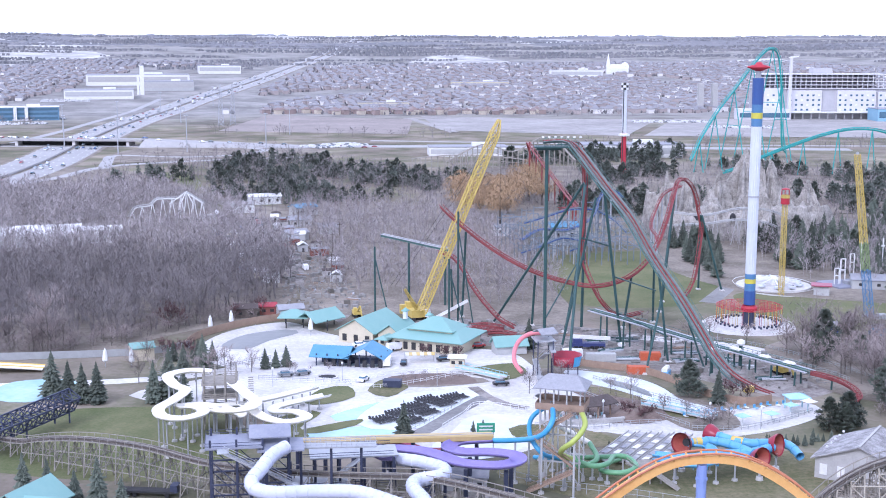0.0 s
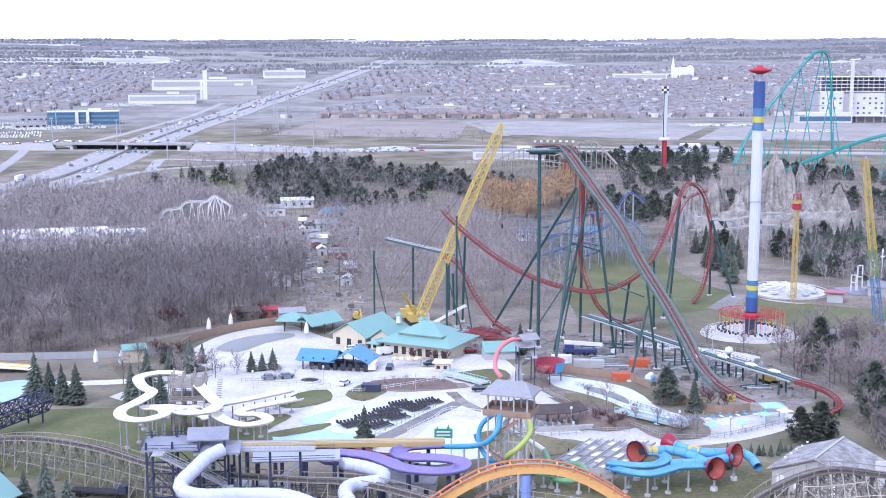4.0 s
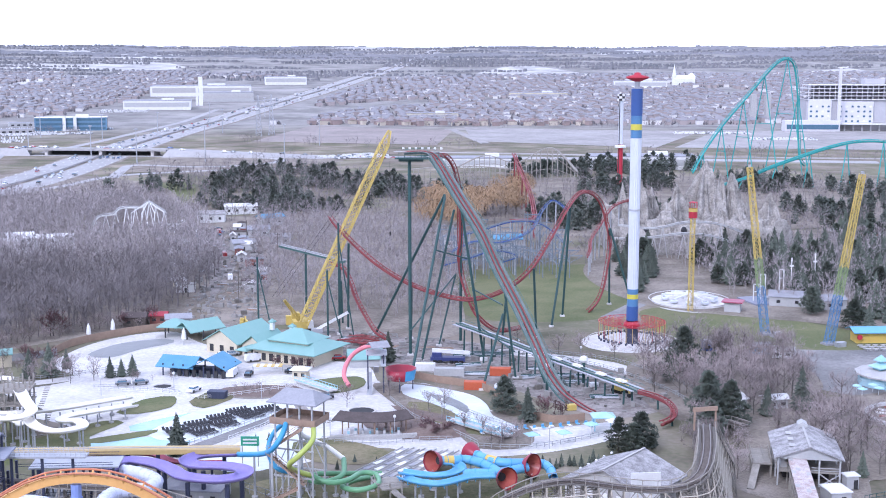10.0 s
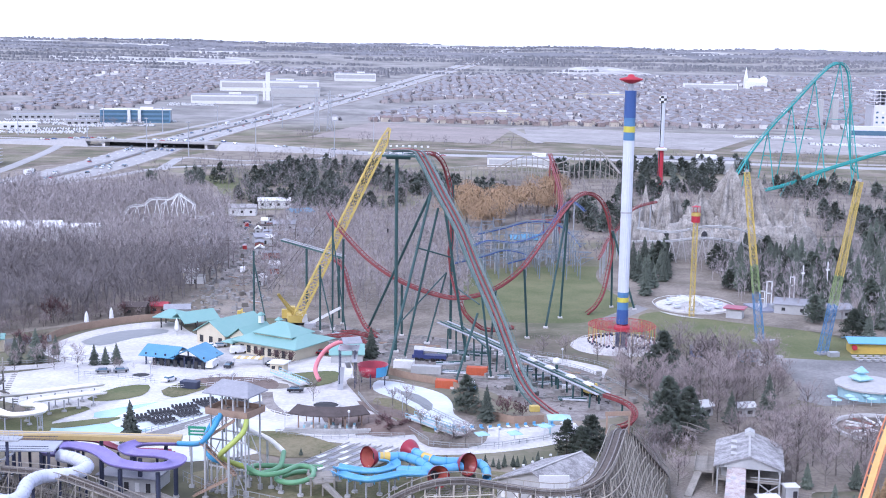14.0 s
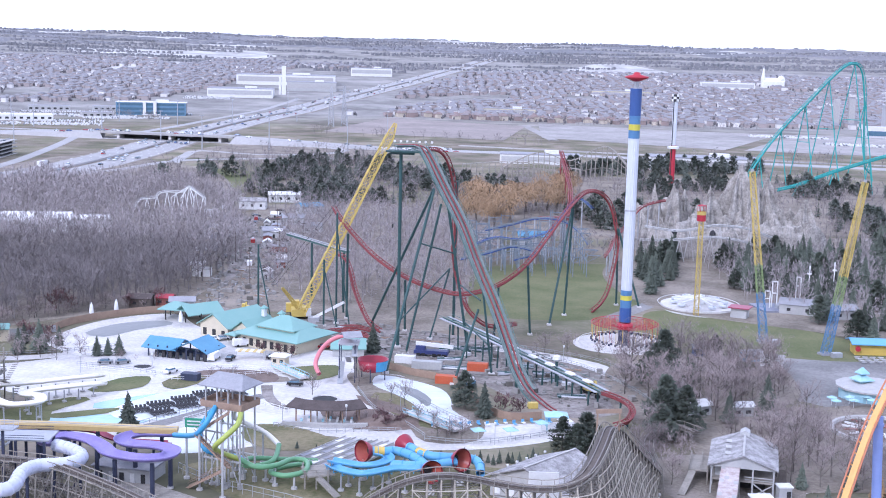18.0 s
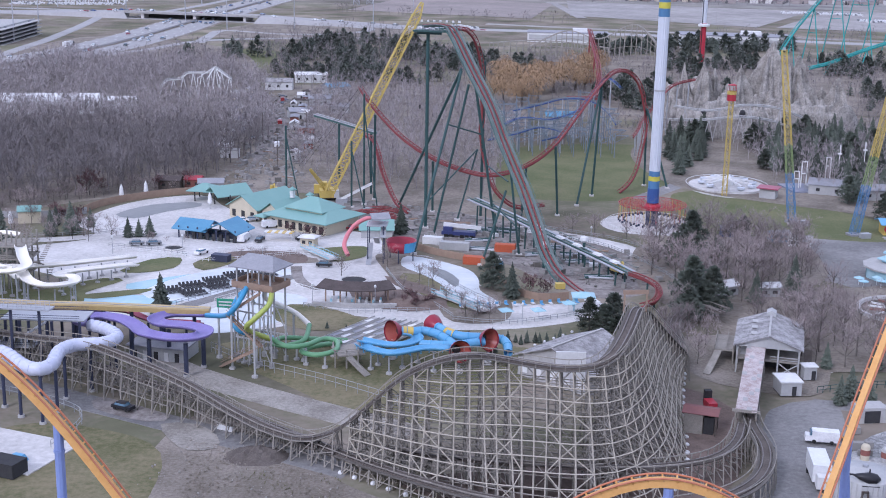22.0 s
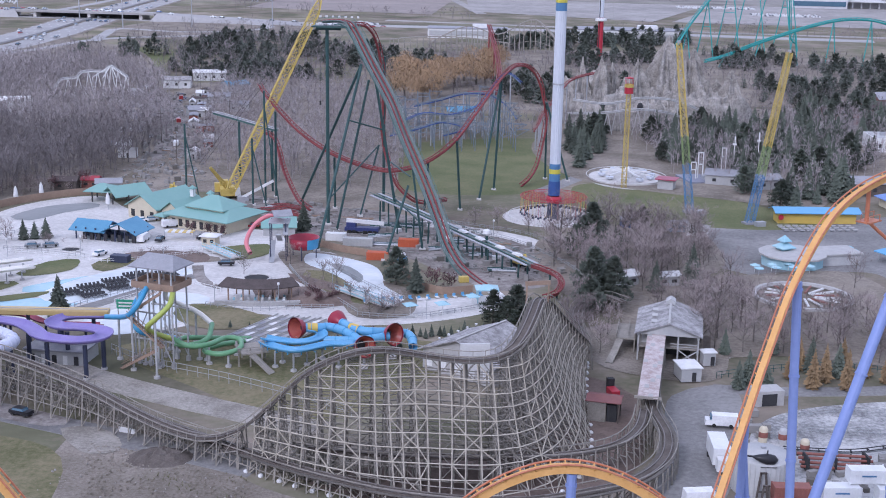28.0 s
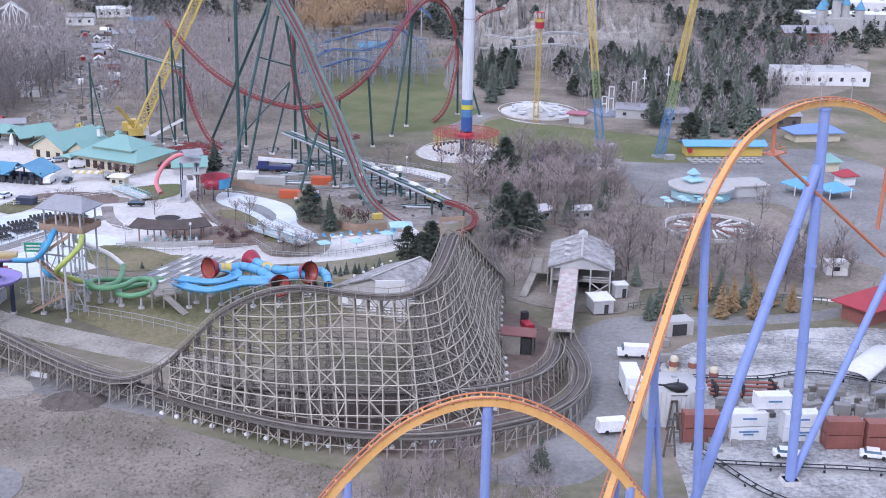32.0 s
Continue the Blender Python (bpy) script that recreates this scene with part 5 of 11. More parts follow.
def slingshots():
    for x0, y0, x1, y1, z1 in ((221.5, 425, 214, 426, 55.5), (238, 408, 247, 408, 54.5)):
        root = thing("catapult_tower", x0, y0, -4, "leaning lattice mast painted blue, green and yellow", "ride tower", "catapult ride masts")
        lattice(root, (x0, y0, -4), (x1, y1, z1), 2.6, 1.6, 24, YELLOW, "mast_section", 0.21, 0.11,
                [(0, 0.28, TOWERCYAN), (0.28, 0.44, MASTGREEN), (0.44, 1.0, YELLOW)])
        part("head_sheave", MB().box(x1, y1, z1, 1.0, 0.6, 0.9), STEELGREY, root)
        part("base_frame", MB().box(x0, y0, -4.1, 3.8, 3.8, 0.9, 15), GREYROOF, root)
        part("winch_housing", MB().box(x0 + 2.6, y0 - 4, -4.1, 3.4, 2, 2.0, 15), STEELGREY, root)
    root = thing("cabin_tower", 206, 468, -4, "yellow lattice mast with a red and yellow cabin on top", "ride tower")
    lattice(root, (206, 468, -4), (206, 468, 34), 1.7, 1.5, 18, YELLOW, "mast", 0.18, 0.09)
    part("cabin_floor", MB().lathe(206, 468, 32.5, [(0, 0), (1.7, 0), (1.7, 2.4), (0, 2.4)], 12), RED, root)
    part("cabin_band", MB().lathe(206, 468, 34.9, [(1.75, 0), (1.75, 1.2)], 12), YELLOW, root)
    fr = MB()
    for k in range(6):
        a = k * 1.0472
        fr.bar((206 + 1.6 * math.cos(a), 468 + 1.6 * math.sin(a), 36), (206 + 1.6 * math.cos(a), 468 + 1.6 * math.sin(a), 38.4), 0.14)
    part("cabin_frame", fr.lathe(206, 468, 38.3, [(1.7, 0), (1.7, 0.2), (0, 0.6)], 12), RED, root)
    x, y = 270.5, 904
    root = thing("drop_tower", x, y, -4, "red and white drop tower with a chequered top", "ride tower")
    part("lower_shaft", MB().tube([(x, y, -4), (x, y, 30)], 1.9, 8), RED, root)
    part("upper_shaft", MB().tube([(x, y, 30), (x, y, 63)], 1.7, 8), SILVER, root)
    part("rail", MB().bar((x - 1.4, y - 1.4, -4), (x - 1.4, y - 1.4, 62), 0.5), DARK, root)
    part("car_ring", MB().lathe(x, y, 27.5, [(1.9, 0), (4.2, 0.3), (4.2, 1.6), (1.9, 2.2)], 12), WHITE, root)
    for k in range(8):
        for j in range(3):
            a = k * 0.7854
            mb = MB().add([(x + r * math.cos(a + b), y + r * math.sin(a + b), 61.5 + j * 1.7 + h) for r in (2.2, 2.9) for b, h in ((0, 0), (0.7854, 0), (0.7854, 1.7), (0, 1.7))],
                          [(3, 2, 1, 0), (4, 5, 6, 7), (0, 1, 5, 4), (1, 2, 6, 5), (2, 3, 7, 6), (3, 0, 4, 7)])
            part("chequer_panel", mb, DARK if (k + j) % 2 else WHITE, root)


slingshots()


# ---- water park ----
def trough(w, d, t=0.15):
    """An open half-round flume, as an outline with thickness."""
    out = [(w * math.cos(math.pi + math.pi * k / 8), d + d * math.sin(math.pi + math.pi * k / 8)) for k in range(9)]
    inn = [((w - t) * math.cos(math.pi + math.pi * k / 8), d + (d - t) * math.sin(math.pi + math.pi * k / 8)) for k in range(9)]
    return out + inn[::-1]


def legs_under(root, line, every, r, material, drop=0.4, foot=True, name="support_column"):
    for i in range(every, len(line) - 1, every):
        x, y, z = line[i]
        g = gz(x, y)
        if z - g > 2:
            part(name, MB().tube([(x, y, g), (x, y, z - drop)], r, 8), material, root)
            if foot:
                part("footing", MB().cone(x, y, g - 0.1, 0.75, 0.65, 0.6, 8), STONEWALL, root)


def slide(name, label, runs, w, legs=5, leg_mat=STEELGREY, leg_r=0.22, seams=0, group=""):
    """An open slide; runs: (points, material) that follow one another."""
    first = runs[0][0][0]
    root = thing(name, float(first[0]), float(first[1]), gz(first[0], first[1]), label, "water slide", group)
    for pts, m in runs:
        line = spline(pts, 1.0)
        part("flume", MB().sweep(line, trough(w, w * 0.62)), m, root, flat=False)
        legs_under(root, line, legs, leg_r, leg_mat)
    return root


def tube_slide(name, label, runs, r, legs=6, leg_mat=NAVY, rib=True, leg_r=0.35):
    first = runs[0][0][0]
    root = thing(name, float(first[0]), float(first[1]), gz(first[0], first[1]), label, "water slide")
    for pts, m in runs:
        line = spline(pts, 0.9)
        part("tube", MB().tube(line, r, 14, False), m, root, flat=False)
        if rib:
            rb = MB()
            for i in range(1, len(line) - 1, 2):
                d = line[i + 1] - line[i - 1]
                d = d / np.linalg.norm(d)
                rb.tube([line[i] - d * 0.1, line[i] + d * 0.1], r * 1.06, 14)
            part("ring_flanging", rb, m, root, kind="stuff")
        legs_under(root, line, legs, leg_r, leg_mat, r * 0.9)
    return root


wA = [(-12.3, 319.6, 11.0), (-17.8, 322.2, 10.7), (-22.6, 318.4, 10.5), (-20.8, 310.5, 10.2), (-17.8, 305.8, 9.9), (-20.2, 298.6, 9.6), (-23.1, 292.5, 9.4), (-22.0, 287.1, 9.1), (-17.2, 285.9, 8.8), (-13.0, 290.8, 8.5), (-14.8, 296.8, 8.3), (-18.7, 299.1, 8.0), (-14, 303, 7), (-8, 301, 6.4), (-4, 296, 6)]
wB = [(-6.4, 305.9, 11.5), (-3.0, 298.2, 10.6), (-0.7, 293.8, 9.6), (-2.6, 291.4, 8.9), (-7.6, 292.7, 8.2), (-11.8, 297.7, 7.4), (-10.3, 303.4, 6.4), (-4.9, 308.2, 5.4), (1.7, 315.8, 4.2), (9.4, 325.5, 3.0), (14.9, 334.8, 1.6)]
wC = [(-4, 296, 9.0), (-1.9, 293.6, 8.0), (1.6, 288.7, 7.2), (6.4, 287.3, 6.5), (11.1, 292.7, 5.8), (8.4, 300.7, 5.0), (3.7, 304.2, 4.2), (4.6, 310.9, 3.5), (11.4, 318.3, 2.8), (17.8, 326.7, 1.6)]
for pts in (wA, wB, wC):
    slide("white_slide", "winding open white fibreglass water slide on posts", [(pts, SLIDEWHITE)], 1.5, 4, STEELGREY, 0.18, group="white slides")


def white_slide_tower():
    x, y = -9.5, 312
    root = thing("slide_stair_tower", x, y, gz(x, y), "weathered grey timber stair tower of the white slides", "tower")
    for dx in (-4, -1.3, 1.3, 4):
        for dy in (-4, 0, 4):
            part("post", MB().box(x + dx, y + dy, gz(x, y), 0.35, 0.35, 14.5), WOOD, root)
    for z in (4, 7.6, 11):
        part("deck", MB().box(x, y, z, 9, 9, 0.35), WOOD, root)
        for s in (-4.3, 4.3):
            part("railing", MB().bar((x - 4.5, y + s, z + 1.2), (x + 4.5, y + s, z + 1.2), 0.14).bar((x + s, y - 4.5, z + 1.2), (x + s, y + 4.5, z + 1.2), 0.14).bar((x - 4.5, y + s, z + 0.7), (x + 4.5, y + s, z + 0.7), 0.1), WOOD, root)
    for k, (z0, z1) in enumerate(((0, 4), (4, 7.6), (7.6, 11))):
        st = MB()
        for j in range(10):
            st.box(x + (6.2 if k % 2 else 7.6), y - 4 + j * 0.85, z0 + (z1 - z0) * (j if k % 2 == 0 else 9 - j) / 10, 1.3, 0.6, 0.12)
        part("stair_flight", st, WOOD, root)


white_slide_tower()


def steel_slide_tower():
    """The navy stair tower and walkway bridge behind the lilac tube."""
    root = thing("steel_slide_tower", -4, 244, 0, "navy steel slide tower with grey zigzag stairs", "tower")
    for x in (-9.5, -4.5, 0.5, 5.5):
        for y in (238, 246):
            part("post", MB().box(x, y, 0, 0.42, 0.42, 19), NAVY, root)
    for z in (5, 10, 15):
        br = MB()
        for y in (238, 246):
            br.bar((-9.5, y, z), (5.5, y, z), 0.3)
            for x in (-9.5, -4.5, 0.5):
                br.bar((x, y, z), (x + 5, y, z - 5), 0.16)
        for x in (-9.5, -4.5, 0.5, 5.5):
            br.bar((x, 238, z), (x, 246, z), 0.3)
        part("cross_bracing", br, NAVY, root)
    part("deck", MB().box(-5, 242, 17.2, 11, 9, 0.35), DECKBLUE, root)
    part("deck", MB().box(4, 241, 16.4, 9, 8, 0.35), DECKBLUE, root)
    for z0, z1, x0, x1, yy in ((0, 5, 6, -2, 236.6), (5, 10, -2, 6, 235.4), (10, 14, 6, -1, 236.6), (14, 17.3, -1, -7, 235.4)):
        st = MB()
        for s in (-0.75, 0.75):
            st.bar((x0, yy + s, z0 + 0.1), (x1, yy + s, z1 + 0.1), 0.16, 0.35).bar((x0, yy + s, z0 + 1.2), (x1, yy + s, z1 + 1.2), 0.1)
        for j in range(16):
            f = j / 16
            st.box(x0 + (x1 - x0) * f, yy, z0 + (z1 - z0) * f, 0.45, 1.4, 0.08)
        part("stair_flight", st, STEELGREY, root)
        part("landing", MB().box(x1, yy + 0.6, z1, 2.2, 3, 0.14), STEELGREY, root)
    rl = MB()
    for z in (17.9, 18.5):
        rl.bar((-10.5, 237.6, z), (0.5, 237.6, z), 0.09).bar((-10.5, 246.4, z), (0.5, 246.4, z), 0.09).bar((-10.5, 237.6, z), (-10.5, 246.4, z), 0.09)
    part("railing", rl, NAVY, root)
    part("awning", MB().gable(2, 244, 18.4, 7, 5, 1.4, 0), DECKBLUE, root, "blue ridge awning")
    walk_bridge = thing("slide_walkway", 18, 244, 0, "grey steel walkway with mesh railings to the slides", "walkway")
    part("deck", MB().box(15, 243, 15.2, 16, 3, 0.3, -4), STEELGREY, walk_bridge)
    for s in (-1.5, 1.5):
        rr = MB()
        for k in range(17):
            rr.bar((7 + k, 243.6 + s - k * 0.07, 15.4), (7 + k, 243.6 + s - k * 0.07, 16.6), 0.07)
        part("railing", rr.bar((7, 243.6 + s, 16.6), (23, 242.5 + s, 16.6), 0.1).bar((7, 243.6 + s, 16), (23, 242.5 + s, 16), 0.07), STEELGREY, walk_bridge)
    for x in (8, 14, 20):
        part("post", MB().box(x, 243, 0, 0.5, 0.5, 15.2), NAVY, walk_bridge)
    lower = thing("boarding_deck", 20, 250, 0, "navy steel boarding deck with grey stairs", "deck")
    part("deck", MB().box(19, 251, 11, 18, 7, 0.3), STEELGREY, lower)
    part("deck", MB().box(12, 248, 6, 12, 8, 0.3), STEELGREY, lower)
    for x in (6, 11, 16, 21, 27):
        for y in (247.5, 254):
            part("post", MB().box(x, y, 0, 0.5, 0.5, 11), NAVY, lower)
    for z, y in ((12.2, 247.6), (12.2, 254.4), (7.2, 244.2)):
        part("railing", MB().bar((8, y, z), (27, y, z), 0.1).bar((8, y, z - 0.5), (27, y, z - 0.5), 0.08), NAVY, lower)
    part("stair_flight", MB().bar((12, 245, 6), (20, 247, 11), 1.6, 0.25).bar((6, 245, 0), (12, 245, 6), 1.6, 0.25), STEELGREY, lower)


steel_slide_tower()

tube_slide("lilac_tube_slide", "ribbed lilac-white enclosed tube slide", [([(5.1, 237.5, 17.3), (2.3, 234.8, 16.6), (0.0, 229.7, 15.6), (-1.6, 226.8, 14.7), (-1.2, 224.6, 13.8), (2.5, 224.1, 12.9), (10.3, 226, 12.1), (18.3, 225.6, 11.6), (25, 219, 11.3), (28.6, 217.6, 11.2), (29.8, 221.0, 11.0), (28.7, 228.9, 10.8), (30.2, 234.2, 10.4), (35.3, 236.9, 10.1), (36.4, 242.4, 9.7), (32.3, 248.1, 9.4), (28.3, 250.9, 9.2)], TUBEWHITE)], 1.35, 7)
slide("purple_slide", "winding open purple raft slide on navy columns", [([(28.1, 252.1, 8.6), (25.6, 252.6, 8.5), (25.0, 255.3, 8.4), (28.2, 258.0, 8.3), (33.7, 256.2, 8.2), (37.8, 251.9, 8.1), (41.1, 247.4, 8.1), (47.8, 245.2, 8.0), (52.6, 247.1, 7.9), (53.0, 251.2, 7.9), (48.6, 254.3, 7.8), (42.3, 255.8, 7.7), (40.4, 259.7, 7.6), (43.5, 263.4, 7.6), (50.4, 264.2, 7.5)], PURPLE)], 1.9, 8, NAVY, 0.5)
slide("purple_slide", "second purple flume ending beside the mustard flume", [([(12, 262, 8.4), (20, 264.5, 7.4), (27, 265, 6.4), (33, 263, 5.6)], PURPLE)], 1.6, 8, NAVY, 0.4)
slide("pink_slide", "bright pink open slide", [([(20, 266.5, 8.0), (25, 268.5, 7), (31, 270.1, 6), (36, 269, 4.6), (41, 271.5, 3.4), (47, 275.5, 2)], PINK)], 1.2, 8, NAVY, 0.3)


def mustard_flume():
    root = thing("mustard_flume", 14, 266, 0, "long straight mustard-yellow covered flume on navy columns", "water slide")
    line = spline([(-4, 259, 11.5), (8, 263.5, 9.6), (24.4, 265.4, 9.0), (37.5, 265.4, 8.8), (51, 266, 8.4)], 2)
    part("flume", MB().sweep(line, [(-1.5, -0.5), (1.5, -0.5), (1.5, 0.5), (1.1, 0.7), (-1.1, 0.7), (-1.5, 0.5)]), MUSTARD, root)
    part("guard_rail", MB().sweep(line, [(1.6, 1.1), (1.7, 1.1), (1.7, 1.2), (1.6, 1.2)]), STEELGREY, root)
    legs_under(root, line, 3, 0.45, NAVY, 0.5)


mustard_flume()


def slide_tower():
    """The roofed timber tower with four slides."""
    cx, cy, rz = 64.5, 256.5, -24
    root = thing("slide_tower", cx, cy, 0, "timber slide tower with a grey hipped roof", "tower")
    c, s = math.cos(radians(rz)), math.sin(radians(rz))
    def at(u, v):
        return cx + u * c - v * s, cy + u * s + v * c
    for u in (-4.3, -1.4, 1.4, 4.3):
        for v in (-2.9, 2.9):
            part("post", MB().box(*at(u, v), 0, 0.3, 0.3, 22.6, rz), GREYWALL, root)
            part("footing", MB().box(*at(u, v), -0.1, 0.8, 0.8, 1.3, rz), STONEWALL, root)
    part("deck", MB().box(cx, cy, 17.4, 10.4, 7.2, 0.4, rz), FENCEWOOD, root)
    for u0, v0, u1, v1 in ((-5.2, -3.6, 5.2, -3.6), (5.2, -3.6, 5.2, 3.6), (5.2, 3.6, -5.2, 3.6), (-5.2, 3.6, -5.2, -3.6)):
        p, q = at(u0, v0), at(u1, v1)
        part("parapet", MB().bar((*p, 18.3), (*q, 18.3), 0.14, 1.15), FENCEWOOD, root, "brown boarded parapet")
    part("roof", MB().hip(cx, cy, 22.0, 9.8, 6.6, 2.3, rz, 0.8, 0.55), GREYROOF, root, "grey hipped shingle roof")
    for z in (6, 12):
        br = MB()
        for v in (-3.1, 3.1):
            br.bar((*at(-4.7, v), z), (*at(4.7, v), z), 0.3)
            br.bar((*at(-4.7, v), z - 6), (*at(-1.8, v), z), 0.18).bar((*at(4.7, v), z - 6), (*at(1.8, v), z), 0.18)
        part("cross_brace", br, GREYWALL, root)
    for a, b, za, zb in (((-6, -7), (4, -8.5), 0.2, 6), ((4, -6.4), (-5, -6.0), 6, 12), ((-5, -5), (3, -5), 12, 17.4)):
        p, q = at(*a), at(*b)
        flight = part("stair_flight", MB().bar((*p, za - 0.25), (*q, zb - 0.25), 0.3, 0.25), FENCEWOOD, root)
        for o in (-0.8, 0.8):
            part("stringer", MB().bar((p[0], p[1] + o, za), (q[0], q[1] + o, zb), 0.12, 0.35), FENCEWOOD, flight)
            part("handrail", MB().bar((p[0], p[1] + o, za + 1.1), (q[0], q[1] + o, zb + 1.1), 0.1), FENCEWOOD, flight)
        for j in range(16):
            f = j / 16
            part("tread", MB().box(p[0] + (q[0] - p[0]) * f, p[1] + (q[1] - p[1]) * f, za + (zb - za) * f, 0.45, 1.5, 0.08, rz), FENCEWOOD, flight)


slide_tower()
tube_slide("blue_body_slide", "bright blue body slide curling off the tower", [([(61.9, 255.0, 18.0), (61.2, 251.3, 16.4), (59.8, 250.4, 14.2), (58.2, 252.2, 12.2), (55.6, 256.9, 10.2), (50.8, 263.3, 8.2)], BLUESLIDE)], 0.58, 9, GREYWALL, False, 0.25)
tube_slide("lime_body_slide", "lime and green body slide spiralling below the tower", [([(67.5, 252.8, 17.6), (67.4, 248.4, 15.6), (64.6, 246.3, 13), (62.6, 248.3, 10.6), (63.4, 251.8, 8.2), (66.8, 254.6, 6.0)], LIMESLIDE), ([(66.8, 254.6, 6.0), (70.5, 252.8, 5.0), (74.4, 255.1, 4.6), (77.5, 260.8, 4.2), (80.5, 260.4, 3.9), (80.9, 255.3, 3.5), (77.0, 253.0, 3.1), (73.3, 256.1, 2.8), (76.0, 261.8, 2.2), (80.8, 266.9, 1.4)], GREENSLIDE)], 0.58, 9, GREYWALL, False, 0.25)
tube_slide("white_green_slide", "white and green body slide", [([(66.1, 258.5, 17.4), (64.1, 263.1, 13), (66.7, 268.7, 9.4), (70.2, 270.3, 7), (73.6, 267, 5.4)], SLIDEWHITE), ([(73.6, 267, 5.4), (73.4, 260, 4.2), (70, 257.5, 3.6), (66.5, 260, 3.0), (67.5, 266, 2.4), (74.5, 268.3, 1.6), (82, 270, 0.9)], GREENSLIDE)], 0.58, 9, GREYWALL, False, 0.25)
tube_slide("dark_blue_slide", "dark blue body slide behind the tower", [([(62.8, 258.5, 17.6), (59, 261.1, 14), (57.7, 257.7, 11), (59.5, 254.3, 8), (63.6, 258, 5.4), (66, 264, 3), (62, 272, 1)], BLUESLIDE)], 0.52, 9, GREYWALL, False, 0.22)


def raft_ride():
    root = thing("raft_bowl_slide", 100, 256, 0, "blue raft slide with red half-pipe funnels", "water slide")
    def funnel(x, y, z, yaw, r):
        d = np.array([math.cos(radians(yaw)), math.sin(radians(yaw)), 0.12])
        p = np.array([x, y, z], float)
        fn = part("funnel", MB().tube([p - d * 2.2, p - d * 1.2, p, p + d * 0.6], [1.1, 1.8, r, r * 1.04], 18, False), REDBOWL, root, "dark red funnel", flat=False)
        part("funnel_lining", MB().tube([p - d * 2.0, p - d * 1.0, p + d * 0.4], [0.9, r * 0.62, r * 0.94], 18, False), ORANGEBOWL, fn, "dull orange funnel lining", flat=False)
        # dark disc painted as the unlit inside of the funnel
        part("funnel_mouth", MB().tube([p - d * 1.9, p - d * 1.7], 0.9, 14), DARK, fn)
        part("support_column", MB().tube([(x, y, 0), (x, y, z - r * 0.8)], 0.3, 8), STEELGREY, root)
        part("footing", MB().cone(x, y, -0.1, 0.9, 0.8, 0.9, 8), CONCRETE, root)
    funnel(93.1, 260.6, 6.5, 222, 2.4)
    funnel(101.9, 266.6, 6.5, 120, 2.1)
    funnel(108.1, 252.6, 5.0, -68, 2.4)
    funnel(114.4, 258.6, 5.8, -50, 2.5)
    runs = [([(94.6, 260.9, 6.5), (98.1, 261.4, 6.4), (100.3, 262.1, 6.3), (103.3, 259.8, 6.2), (106.1, 256.6, 5.7), (107.6, 254.2, 5.2)], SKYSLIDE), ([(102.6, 265.4, 6.5), (105, 261.4, 6.5), (107.7, 259.1, 6.4), (109.8, 258.8, 6.3), (112.8, 259.6, 6.0)], SKYSLIDE),
            ([(113.4, 258.4, 5.4), (108.8, 256.3, 5.3), (105.6, 255.8, 5.2), (101.9, 256.2, 5.1), (99.3, 256.6, 5.0)], SKYSLIDE), ([(115.6, 260.8, 5.4), (117.4, 261.3, 5.1), (118.6, 259.6, 4.6), (118.8, 255.8, 3.8)], SKYSLIDE)]
    for pts, m in runs:
        line = spline(pts, 0.8)
        pipe = part("tube", MB().tube(line, 1.0, 12, False), m, root, flat=False)
        for i in range(2, len(line) - 1, 3):
            d = (line[i + 1] - line[i - 1]) / np.linalg.norm(line[i + 1] - line[i - 1])
            part("flange", MB().tube([line[i] - d * 0.07, line[i] + d * 0.07], 1.12, 12), BLUESLIDE, pipe, flat=False)
    for pts in ([(95.4, 261.0, 6.5), (97.6, 261.3, 6.4)], [(105, 261.4, 6.5), (107.0, 259.6, 6.4)]):
        part("yellow_section", MB().tube(spline(pts, 0.5), 1.08, 12, False), YELLOWSLIDE, root, flat=False)
    for pts in ([(86.0, 257.2, 3.8), (89.4, 252.6, 4.1), (93.7, 250.4, 4.3), (97.8, 251.8, 4.6), (100.8, 253.0, 4.8), (106.0, 252.6, 5.0)], [(86.0, 258.8, 4.3), (90.2, 256.1, 4.5), (93.5, 254.6, 4.7), (96.6, 255.0, 4.9), (98.8, 257.6, 5.1), (98.0, 260.0, 5.4), (95.4, 260.6, 5.6)]):
        line = spline(pts, 0.8)
        bed = part("flume", MB().sweep(line, trough(1.3, 1.0)), SKYSLIDE, root, flat=False)
        for i in range(2, len(line) - 1, 3):
            d = (line[i + 1] - line[i - 1]) / np.linalg.norm(line[i + 1] - line[i - 1])
            part("flange", MB().sweep([line[i] - d * 0.06, line[i] + d * 0.06], [(-1.42, -0.1), (1.42, -0.1), (1.42, 0.95), (1.3, 0.95), (1.24, 0.02), (-1.24, 0.02), (-1.3, 0.95), (-1.42, 0.95)]), BLUESLIDE, bed)
        legs_under(root, line, 6, 0.22, STEELGREY)
    deck = thing("raft_slide_deck", 84, 256, 0, "grey timber landing deck with stairs", "deck")
    part("deck", MB().box(83.5, 256.5, 3.0, 6, 7, 0.3, 20), WOOD, deck)
    for u, v in ((-2.5, -3), (2.5, -3), (-2.5, 3), (2.5, 3), (0, -3)):
        part("post", MB().box(83.5 + u, 256.5 + v, 0, 0.3, 0.3, 4.2, 20), WOOD, deck)
    part("railing", MB().bar((80.6, 253, 4.2), (86, 254.6, 4.2), 0.12).bar((80.6, 253, 4.2), (80, 259.4, 4.2), 0.12).bar((80.6, 253, 3.7), (86, 254.6, 3.7), 0.1), WOOD, deck)
